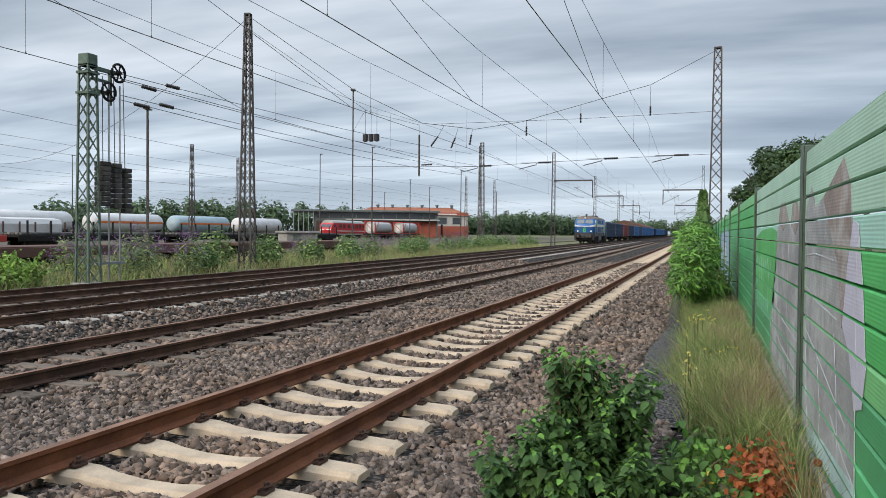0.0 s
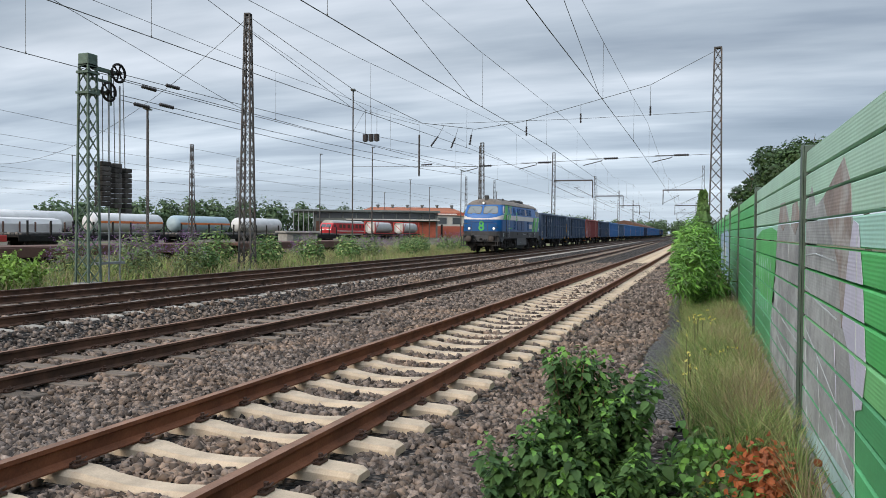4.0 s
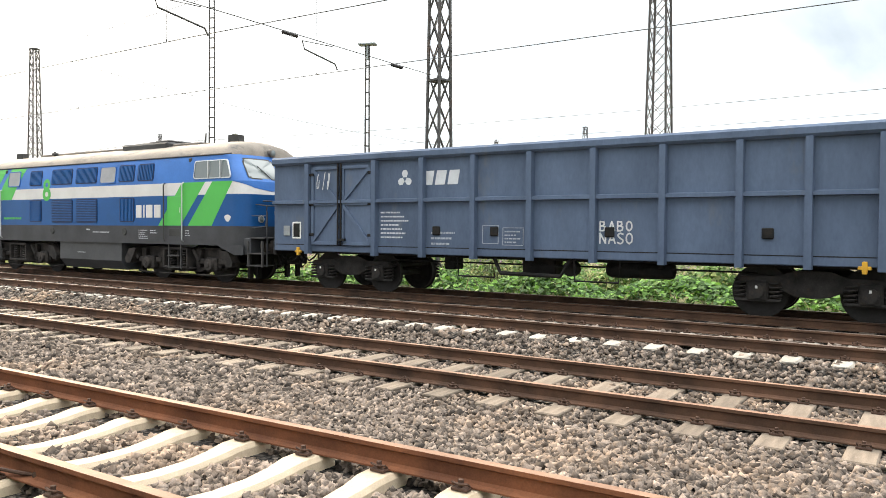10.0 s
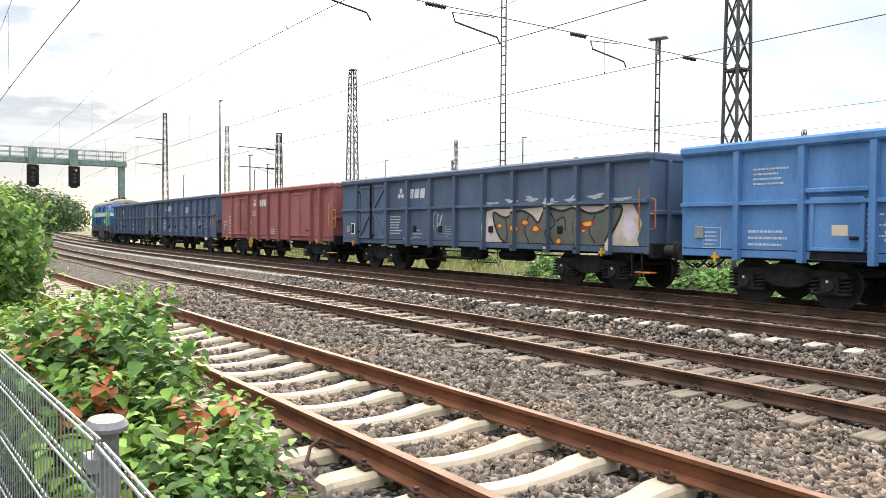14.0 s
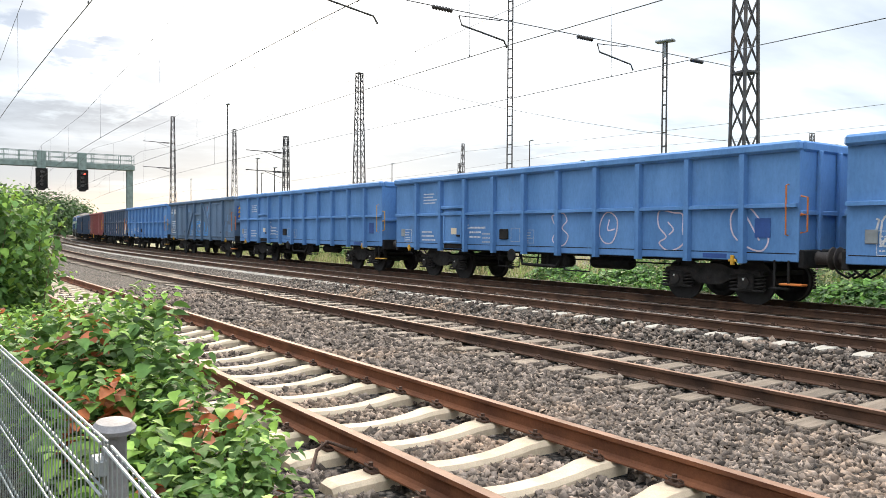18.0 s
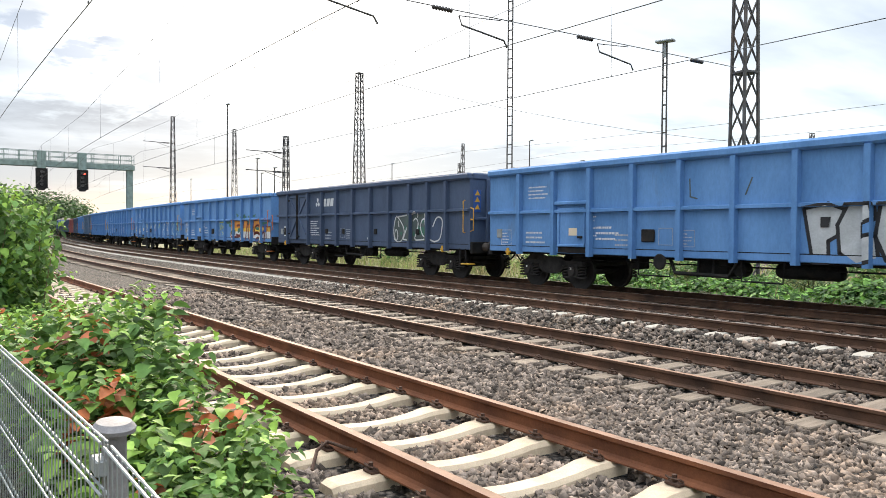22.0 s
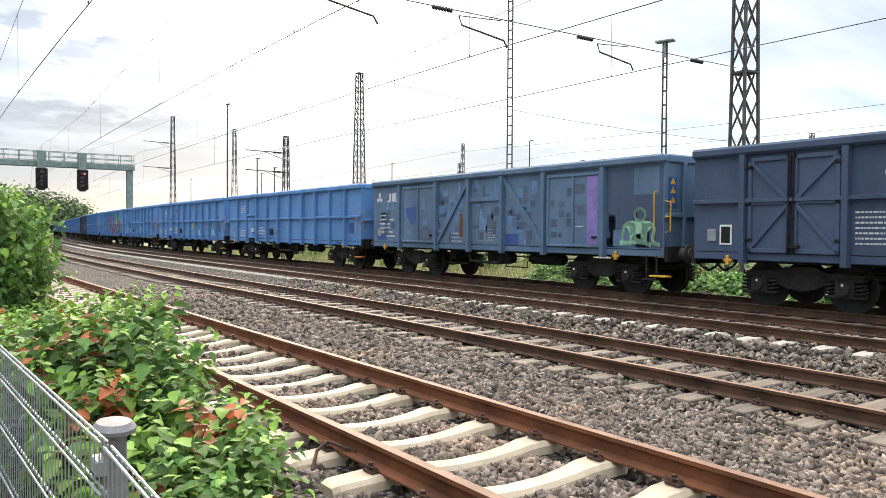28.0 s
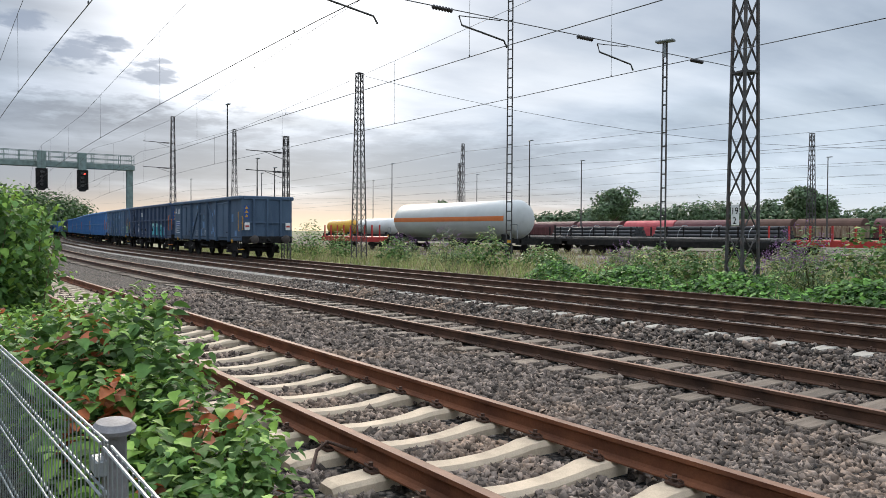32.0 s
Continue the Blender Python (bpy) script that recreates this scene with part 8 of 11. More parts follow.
LANCE = (np.array([(0, 0, 0), (0.11, 0.3, 0.02), (0.08, 0.7, 0.0), (0, 1, -0.08), (-0.08, 0.7, 0.0), (-0.11, 0.3, 0.02)]), [(0, 1, 2, 3), (0, 3, 4, 5)])
TUFT = (np.array([(-0.5, 0, 0), (0.0, 0.1, 0.1), (0.5, 0, 0), (0.35, 0.8, 0.0), (0.0, 1.05, 0.15), (-0.4, 0.75, 0)]), [(0, 1, 4, 5), (1, 2, 3, 4)])


def scatter(shape, pos, nrm, size, rng, droop=0.3, along=None):
    """Leaves at the points, each turned by chance about its normal and hanging a little."""
    v0, f0 = shape
    n = len(pos)
    nrm = nrm / np.maximum(np.linalg.norm(nrm, axis=1, keepdims=True), 1e-6)
    r = rng.normal(size=(n, 3))
    r[:, 2] -= droop * 2
    if along is not None:
        r = along
    t = r - (r * nrm).sum(1, keepdims=True) * nrm
    t /= np.maximum(np.linalg.norm(t, axis=1, keepdims=True), 1e-6)
    s = np.cross(t, nrm)
    vs = pos[:, None, :] + size[:, None, None] * (v0[None, :, 0, None] * s[:, None, :] + v0[None, :, 1, None] * t[:, None, :] + v0[None, :, 2, None] * nrm[:, None, :])
    k = len(v0)
    fs = [tuple(i * k + j for j in f) for i in range(n) for f in f0]
    return vs.reshape(-1, 3), fs


def leaf_mesh(name, sets, mats):
    me = bpy.data.meshes.new(name)
    vs, fs, mi, o = [], [], [], 0
    for (v, f), m in sets:
        vs.append(v)
        fs += [tuple(o + i for i in q) for q in f]
        mi += [m] * len(f)
        o += len(v)
    me.from_pydata(np.concatenate(vs).tolist(), [], fs)
    for m in mats:
        me.materials.append(m)
    me.polygons.foreach_set("material_index", mi)
    me.shade_smooth()
    return me


def shrub(name, label, lobes, shape, leaf, count, mats, seed, spikes=0, category="shrub", group="", stems=10, shares=(1.0,), top_light=None, dead=0):
    """A bush: stems, and leaves spread over and inside several lobes. lobes: centre x, y, z and radii."""
    rng = np.random.default_rng(seed)
    t = thing(name, label, category, group)
    lob = np.array(lobes, float)
    vol = lob[:, 3] * lob[:, 4] + lob[:, 3] * lob[:, 5]
    pick = rng.choice(len(lob), count, p=vol / vol.sum())
    d = rng.normal(size=(count, 3))
    d /= np.linalg.norm(d, axis=1, keepdims=True)
    rad = rng.uniform(0.45, 1.0, count) ** 0.5 * (1 + 0.18 * np.sin(5 * d[:, 0] + pick) * np.cos(4 * d[:, 1]))
    pos = lob[pick, :3] + d * lob[pick, 3:] * rad[:, None]
    pos[:, 2] = np.maximum(pos[:, 2], lob[pick, 2] - lob[pick, 5] * 0.96)
    nrm = d * 0.7 + np.array([0, 0, 0.75]) + rng.normal(size=(count, 3)) * 0.35
    size = leaf * rng.uniform(0.6, 1.25, count)
    which = rng.choice(len(shares), count, p=shares)
    if top_light is not None:
        hi = (d[:, 2] > 0.35) & (rng.random(count) < 0.5)
        which = np.where(hi, top_light, which)
    sets = []
    for i in range(len(shares)):
        k = which == i
        if k.any():
            sets.append((scatter(shape, pos[k], nrm[k], size[k], rng), i))
    me = leaf_mesh("crown", sets, mats[:len(shares)])
    part("crown", me, None, t)
    if stems:
        for i in range(stems):
            l = lob[rng.integers(len(lob))]
            b = Vector((l[0] + rng.uniform(-0.4, 0.4) * l[3], l[1] + rng.uniform(-0.4, 0.4) * l[4], l[2] - l[5] * 0.98))
            e = Vector((l[0] + rng.uniform(-0.7, 0.7) * l[3], l[1] + rng.uniform(-0.7, 0.7) * l[4], l[2] + l[5] * rng.uniform(0.2, 0.8)))
            part("stem", Geo().tube([b, b.lerp(e, 0.5) + Vector((rng.uniform(-0.1, 0.1), rng.uniform(-0.1, 0.1), 0.1)) * l[5], e], [leaf * 0.09 + 0.004, leaf * 0.07 + 0.003, 0.003], 5), G["stem"], t)
    if spikes:
        k = rng.choice(len(lob), spikes)
        dd = rng.normal(size=(spikes, 3))
        dd[:, 2] = np.abs(dd[:, 2]) + 0.2
        dd /= np.linalg.norm(dd, axis=1, keepdims=True)
        base = lob[k, :3] + dd * lob[k, 3:] * 1.0
        pts, nn = [], []
        for b, q in zip(base, dd):
            for j in range(10):
                pts.append(b + q * (0.03 * j) + rng.normal(size=3) * 0.02)
                nn.append(rng.normal(size=3))
        part("flower_spikes", leaf_mesh("flower_spikes", [(scatter(LANCE, np.array(pts), np.array(nn), np.full(len(pts), 0.085), rng), 0)], [G["flower"]]), None, t, "faded purple flower spikes")
    if dead:
        k = rng.choice(count, dead)
        part("withered_leaves", leaf_mesh("withered_leaves", [(scatter(shape, pos[k] * 1.0 + np.array([0, 0, 0.03]), rng.normal(size=(dead, 3)), size[k] * 1.1, rng), 0)], [G["dead"]]), None, t, "withered red-brown leaves")
    return t


def canes(name, label, bases, leaf, mats, seed, group="", per=15, category="bush", young=0.2, dead=0.02, skirt=0.22, cane_parts=30, hang=1.0, fresh_at=()):
    """Knotweed: arching canes with broad leaves set alternately along them. bases: x, y, z, lean x, lean y, height."""
    rng = np.random.default_rng(seed)
    t = thing(name, label, category, group)
    pos, nrm, tan, size, kind_ = [], [], [], [], []
    for c, (bx, by, bz, lx, ly, h) in enumerate(bases):
        a = np.array([bx, by, bz])
        e = a + np.array([lx, ly, h])
        m = a + np.array([lx * 0.25, ly * 0.25, h * 0.72])
        curve = lambda s: (1 - s) ** 2 * a + 2 * s * (1 - s) * m + s * s * (e - np.array([0, 0, 0.10 * h]))
        if c < cane_parts:
            part("cane", Geo().tube([curve(s) for s in (0, 0.3, 0.6, 0.9)], [0.009, 0.007, 0.005, 0.003], 5), G["cane"], t)
        n = max(5, int(per * (0.6 + 0.5 * h)))
        turn = rng.uniform(0, 6.28)
        fresh = any(math.hypot(bx - fx, by - fy) < fr for fx, fy, fr in fresh_at)      # some clumps are young throughout
        brown = rng.random() < dead * (2.6 if noise.noise((bx * 2.3, by * 2.3, 7)) > 0.3 else 0.3)
        for k in range(n):
            s = skirt + (1.0 - skirt) * (k + rng.uniform(0, 0.8)) / n
            p = curve(min(s, 1.0))
            ang = turn + (k % 2) * math.pi + rng.normal() * 0.7
            d = np.array([math.cos(ang), math.sin(ang), rng.uniform(-1.1, -0.05) * hang])
            pos.append(p + d * 0.02)
            tan.append(d)
            nrm.append(np.array([0, 0, 1.3 - 0.45 * hang]) + rng.normal(size=3) * 0.32 + 0.55 * hang * np.array([d[0], d[1], 0]))
            size.append(leaf * rng.uniform(0.55, 1.2) * (1.0 if s < 0.86 else 0.6) * (0.8 if -3.0 < bx < -2.0 else 1.0))
            kind_.append(2 if brown else (1 if (s > 0.92 or rng.random() < young * (4.5 if fresh else 1.0)) else 0))
    pos, nrm, tan, size, kind_ = map(np.array, (pos, nrm, tan, size, kind_))
    nrm /= np.linalg.norm(nrm, axis=1, keepdims=True)
    names = ["leaves", "young_leaves", "withered_leaves"]
    for i, m in enumerate(mats):
        k = kind_ == i
        if k.any():
            part(names[i], leaf_mesh(names[i], [(scatter(KNOT, pos[k], nrm[k], size[k], rng, along=tan[k]), 0)], [m]), None, t, ("", "fresh yellow-green leaves", "withered red-brown leaves")[i])
    return t


def blades(name, label, pts, height, width, mats, shares, seed, lean=0.35):
    rng = np.random.default_rng(seed)
    n = len(pts)
    h = height * rng.uniform(0.45, 1.2, n)
    a = rng.uniform(0, 2 * np.pi, n)
    ax = np.stack([np.cos(a), np.sin(a), 0 * a], 1)
    b = rng.uniform(0, 2 * np.pi, n)
    ln = np.stack([np.cos(b), np.sin(b), 0 * b], 1) * (lean * h * rng.uniform(0.2, 1.4, n))[:, None]
    w = width * rng.uniform(0.6, 1.3, n)
    up = np.array([0, 0, 1.0])
    v = np.stack([pts - ax * w[:, None] / 2, pts + ax * w[:, None] / 2, pts + ln * 0.35 + up * (0.6 * h)[:, None] + ax * w[:, None] * 0.4, pts + ln * 0.35 + up * (0.6 * h)[:, None] - ax * w[:, None] * 0.4, pts + ln + up * h[:, None]], 1)
    which = rng.choice(len(shares), n, p=shares)
    me = bpy.data.meshes.new(name)
    fs = []
    mi = []
    for i in range(n):
        o = 5 * i
        fs += [(o, o + 1, o + 2, o + 3), (o + 3, o + 2, o + 4)]
        mi += [which[i]] * 2
    me.from_pydata(v.reshape(-1, 3).tolist(), [], fs)
    for m in mats:
        me.materials.append(m)
    me.polygons.foreach_set("material_index", mi)
    return tagged(part(name, me, None), label, "grass", kind="stuff")


def tree(x, y, z, h, w, seed, mats, count=2600, leaf=0.32, label="broad leafy tree behind the noise barrier", conifer=False, group="trees"):
    rng = np.random.default_rng(seed)
    t = thing("tree", label, "tree", group, at=pose(x, y, z))
    trunk = [(0, 0, 0), (0.05 * w, 0.03 * w, h * 0.35), (0.0, 0.06 * w, h * 0.65), (0.04 * w, 0, h * 0.92)]
    part("trunk", Geo().tube(trunk, [0.045 * h * 0.5, 0.036 * h * 0.5, 0.02 * h * 0.5, 0.01], 8), G["bark"], t)
    for i in range(0 if conifer else 9):
        a = rng.uniform(0, 6.28)
        z0 = h * rng.uniform(0.25, 0.7)
        r = w * rng.uniform(0.25, 0.45)
        part("limb", Geo().tube([(0, 0, z0), (r * 0.5 * math.cos(a), r * 0.5 * math.sin(a), z0 + r * 0.35), (r * math.cos(a), r * math.sin(a), z0 + r * 0.8)], [0.012 * h, 0.008 * h, 0.01], 5), G["bark"], t)
    if conifer:
        u = rng.uniform(0, 1, count)
        rr = w / 2 * (1 - u) ** 0.85 * rng.uniform(0.5, 1.0, count) * (1 + 0.15 * np.sin(u * 40))
        a = rng.uniform(0, 6.28, count)
        pos = np.stack([rr * np.cos(a), rr * np.sin(a), 0.06 * h + u * 0.94 * h], 1)
        nrm = np.stack([np.cos(a), np.sin(a), 0 * a + 0.5], 1)
    else:
        nl = 14
        c = np.stack([rng.normal(0, w * 0.2, nl), rng.normal(0, w * 0.2, nl), h * rng.uniform(0.38, 0.86, nl)], 1)
        r = w * rng.uniform(0.13, 0.26, nl)
        k = rng.integers(nl, size=count)
        d = rng.normal(size=(count, 3))
        d /= np.linalg.norm(d, axis=1, keepdims=True)
        pos = c[k] + d * (r[k] * rng.uniform(0.55, 1.08, count))[:, None] * np.array([1, 1, 0.8])
        nrm = d + np.array([0, 0, 0.4]) + rng.normal(size=(count, 3)) * 0.5
    part("crown", leaf_mesh("crown", [(scatter(TUFT, pos, nrm, leaf * rng.uniform(0.6, 1.3, count), rng), 0)], mats), None, t)
    return t


def woods(name, label, line, depth, count, hmin, hmax, leaf, m, seed):
    """A far belt of trees: many crowns as tufts of leaves with an uneven top."""
    rng = np.random.default_rng(seed)
    line = np.array(line, float)
    seg = np.linalg.norm(np.diff(line, axis=0), axis=1)
    s = np.concatenate([[0], np.cumsum(seg)])
    ncr = int(s[-1] / 1.7)
    u = rng.uniform(0, s[-1], ncr)
    cx, cy = np.interp(u, s, line[:, 0]), np.interp(u, s, line[:, 1])
    cx, cy = cx + rng.normal(0, depth * 0.4, ncr), cy + np.abs(rng.normal(0, depth, ncr))
    ch = rng.uniform(hmin, hmax, ncr) * (0.92 + 0.12 * np.sin(u * 0.03 + seed))
    cr = rng.uniform(2.8, 5.2, ncr)
    k = rng.integers(ncr, size=count)
    d = rng.normal(size=(count, 3))
    d /= np.linalg.norm(d, axis=1, keepdims=True)
    q = rng.uniform(0.6, 1.05, count)
    zc = ch[k] * 0.55
    zt = np.maximum(zc + d[:, 2] * ch[k] * 0.45 * q, -0.2)
    under = rng.random(count) < 0.3      # bushes under the crowns
    zt = np.where(under, ch[k] * rng.uniform(0, 0.6, count), zt)
    pos = np.stack([cx[k] + d[:, 0] * cr[k] * q * np.where(under, 1.6, 1.0), cy[k] + d[:, 1] * cr[k] * q, zt], 1)
    nrm = d + np.array([0, -0.2, 0.4]) + rng.normal(size=(count, 3)) * 0.4
    me = leaf_mesh(name, [(scatter(TUFT, pos, nrm, leaf * rng.uniform(0.6, 1.4, count), rng), 0)], [m])
    return tagged(part(name, me, None), label, "woods", kind="stuff")


def plants():
    # the bush beside the siding
    rng = np.random.default_rng(3)
    bases = []
    for cx, cy, r, h0, h1, n in ((4.62, 0.74, 0.07, 0.85, 1.14, 26), (4.66, 0.60, 0.10, 0.60, 1.00, 30), (4.66, 0.43, 0.07, 0.70, 1.02, 20), (4.55, 0.62, 0.22, 0.40, 0.78, 46), (4.42, 0.92, 0.10, 0.34, 0.66, 20), (4.34, 1.08, 0.07, 0.26, 0.50, 12), (4.38, 0.48, 0.26, 0.22, 0.56, 62), (4.34, 0.22, 0.14, 0.18, 0.42, 26)):
        for _ in range(n):
            ang, rr = rng.uniform(0, 6.28), r * math.sqrt(rng.uniform(0, 1))
            h = rng.uniform(h0, h1)
            out = rng.uniform(0.06, 0.30) * (1.2 - 0.5 * h)
            bases.append((cx + rr * math.cos(ang), cy + rr * math.sin(ang), -0.12, out * math.cos(ang), out * math.sin(ang), h))
    canes("knotweed_bush", "leafy green knotweed bush beside the siding on the ballast edge", bases, 0.074, [G["bush"], G["bright"], G["dead"]], 4, per=30, young=0.04, dead=0.0, hang=0.75)
    # the thicket behind the fence
    bases = []
    for _ in range(1150):
        x = -2.15 - 8.2 * rng.uniform(0, 1) ** 1.35
        u = rng.uniform(0, 1)
        lo, hi = 0.46, min(1.20 + 0.06 * math.sin(x * 1.9), -x / 2.54 - 0.06)
        y = lo + (hi - lo) * u
        top = float(np.interp(x, [-12, -10, -8.0, -6.6, -5.6, -4.9, -4.2, -3.7, -3.1, -2.7, -2.2], [0.78, 0.80, 0.86, 1.06, 1.30, 1.42, 1.36, 1.14, 0.96, 0.86, 0.68]))
        top *= 1.0 - 0.13 * (1 - u) * (x > -6)
        h = (top + 0.10 * noise.noise((x * 1.3, y * 1.9, 3))) * rng.uniform(0.60, 1.04)
        bases.append((x, y, -0.05, rng.normal() * 0.12, rng.normal() * 0.08 + 0.10 * (u - 0.4), h))
    canes("knotweed_thicket", "dense knotweed thicket with some withered leaves behind the mesh fence", bases, 0.094, [G["knot"], G["knot_light"], G["dead"]], 5, per=23, young=0.15, dead=0.10, cane_parts=60, hang=0.55, fresh_at=[(-3.35, 0.62, 0.30), (-5.6, 0.75, 0.5), (-7.6, 0.8, 0.6), (-4.6, 0.95, 0.15)])
    bases = []
    for _ in range(620):
        x = -9.9 - 4.6 * rng.uniform(0, 1)
        y = rng.uniform(-0.15, float(np.interp(x, [-14.5, -9.9], [1.62, 1.10])))
        h = (2.30 + 0.30 * (-10 - x) / 3 - 0.7 * max(0, y - 0.6)) * rng.uniform(0.5, 1.08)
        bases.append((x, y, -0.05, rng.normal() * 0.18, rng.normal() * 0.15 + 0.1, min(h, 2.9)))
    canes("roadside_shrub", "tall leafy knotweed at the edge of the siding", bases, 0.125, [G["knot"], G["knot_light"], G["dead"]], 6, per=14, young=0.15, dead=0.01, cane_parts=20)
    # bright knotweed on the far side of the line
    for cx, w, h1 in ((10.9, 1.9, 1.95), (8.6, 1.7, 1.75), (13.6, 1.5, 1.2), (16.2, 1.4, 1.5), (18.0, 1.2, 1.5)):
        bases = [(cx + dx * w * 0.5, 20.6 + rng.normal() * 0.5, -0.45, rng.normal() * 0.40, rng.normal() * 0.35, h1 * (1.05 - 0.28 * abs(dx)) * rng.uniform(0.45, 1.0)) for dx in rng.normal(size=260 if cx < 12 else 160)]
        canes("far_knotweed", "bright green knotweed on the verge beyond the tracks", bases, 0.135, [G["lime"], G["knot_light"], G["dead"]], int(cx * 10), "verge shrubs", per=18, young=0.3, skirt=0.1, dead=0.0, cane_parts=6)
    # acacia bush against the wall
    shrub("acacia_bush", "feathery bright green bush against the noise barrier", [(14.5, 0.18, 0.95, 0.7, 0.36, 0.5), (15.6, 0.12, 1.22, 0.9, 0.44, 0.55), (17, 0.15, 1.25, 1.1, 0.46, 0.62), (13.9, 0.32, 0.72, 0.5, 0.26, 0.28), (15.2, -0.1, 0.6, 1.0, 0.4, 0.6)],
          LANCE, 0.15, 6500, [G["bright"], G["deep"]], 8, stems=10, shares=(0.8, 0.2), category="bush")
    rng = np.random.default_rng(11)
    # grass along the wall
    nt_ = 2700
    tx = 3.2 + rng.gamma(1.6, 6.0, nt_)
    te = -0.10 + 0.09 * np.sin(tx * 0.9) + 0.06 * np.sin(tx * 2.3 + 1) + 0.038 * tx
    ty = -0.55 + (te + 0.55) * rng.beta(1.1, 1.4, nt_)
    per_ = 15
    x = np.repeat(tx, per_) + rng.normal(0, 0.05, nt_ * per_)
    y = np.repeat(ty, per_) + rng.normal(0, 0.035, nt_ * per_)
    k = (x < 45) & (y > -0.6) & ~((x < 5.15) & (y > -0.5)) & ~((x < 5.9) & (y > -0.12))
    pts = np.stack([x, y, np.array([ground_z(v) for v in y]) - 0.02], 1)[k]
    dry = np.array([noise.noise((a * 0.7, b * 2.5, 9)) for a, b in pts[:, :2]]) - (pts[:, 1] + 0.25) * 0.9 > 0.12
    blades("verge_grass", "long green grass along the noise barrier", pts[~dry], 0.34, 0.0062, [G["grass"], G["verge"], G["straw"]], (0.42, 0.42, 0.16), 12, 0.75)
    blades("dry_verge_grass", "dry straw-brown grass heads along the noise barrier", pts[dry], 0.38, 0.0042, [G["straw"], G["hay"], G["grass"]], (0.42, 0.33, 0.25), 15, 0.8)
    low = [(rng.uniform(4.3, 5.7), rng.uniform(-0.55, 0.12), 0.03, rng.normal() * 0.1, rng.normal() * 0.1, rng.uniform(0.10, 0.30)) for _ in range(80)]
    low = [b for b in low if (b[0] - 4.75) ** 2 + (b[1] + 0.38) ** 2 > 0.03]
    canes("low_creeper", "low green creepers and weeds at the foot of the wall", low, 0.075, [G["knot"], G["bright"], G["dead"]], 19, per=12, young=0.4, dead=0.03, cane_parts=4)
    # withered heap and flowers at the wall
    heap = thing("withered_heap", "heap of withered red-brown knotweed leaves at the wall", "dead plants")
    m = 1150
    pos = np.stack([rng.normal(4.72, 0.18, m), rng.normal(-0.38, 0.075, m), 0.12 + np.abs(rng.normal(0, 0.07, m))], 1)
    part("leaves", leaf_mesh("leaves", [(scatter(HEART, pos, rng.normal(size=(m, 3)), rng.uniform(0.028, 0.066, m), rng), 0)], [G["dead"]]), None, heap)
    for cx, cy, cz, c, s in ((9.6, 0.05, 0.55, 24, 0.2), (7.0, 0.10, 0.42, 10, 0.07), (4.4, -0.02, 0.14, 6, 0.05), (8.2, -0.1, 0.4, 8, 0.2)):
        fl = thing("wild_flowers", "small yellow wild flowers in the grass", "flowers", "wild flowers")
        p = np.stack([rng.normal(cx, s, c), rng.normal(cy, s * 0.6, c), rng.normal(cz, 0.05, c)], 1)
        part("petals", leaf_mesh("petals", [(scatter(HEART, np.repeat(p, 4, 0), rng.normal(size=(c * 4, 3)), np.full(c * 4, 0.022), rng), 0)], [G["yellowf"]]), None, fl)
        for q in p[:6]:
            part("stem", Geo().tube([(q[0], q[1], 0.0), tuple(q)], 0.003, 4), G["stem"], fl)
    # the far verge: grass, creepers, buddleia
    n = 60000
    x = rng.uniform(-75, 95, n)
    y = 17.9 + 12.0 * rng.uniform(0, 1, n) ** 1.3 + np.array([shift(v) for v in x])
    keep = ~((x > -21) & (x < -1) & (y < 22.5) & (rng.random(n) < 0.8)) & (y > 18.6 + np.array([shift(v) for v in x]) * 0.0)
    pts = np.stack([x, y, np.full(n, -0.45)], 1)[keep]
    blades("far_verge_grass", "rank yellow-green grass between the line and the yard", pts, 0.62, 0.024, [G["grass"], G["straw"], G["lime"]], (0.36, 0.50, 0.14), 14, 0.7)
    n = 30000
    x, y = rng.uniform(-80, 80, n), rng.uniform(29.0, 52, n)
    clump = np.array([noise.noise((a * 0.16, b * 0.22, 4)) for a, b in zip(x, y)]) + rng.normal(0, 0.15, n) > -0.12
    blades("yard_grass", "dry yellow grass between the yard tracks", np.stack([x, y, np.full(n, -0.30)], 1)[clump], 0.50, 0.035, [G["straw"], G["grass"], G["hay"]], (0.5, 0.3, 0.2), 16, 0.7)
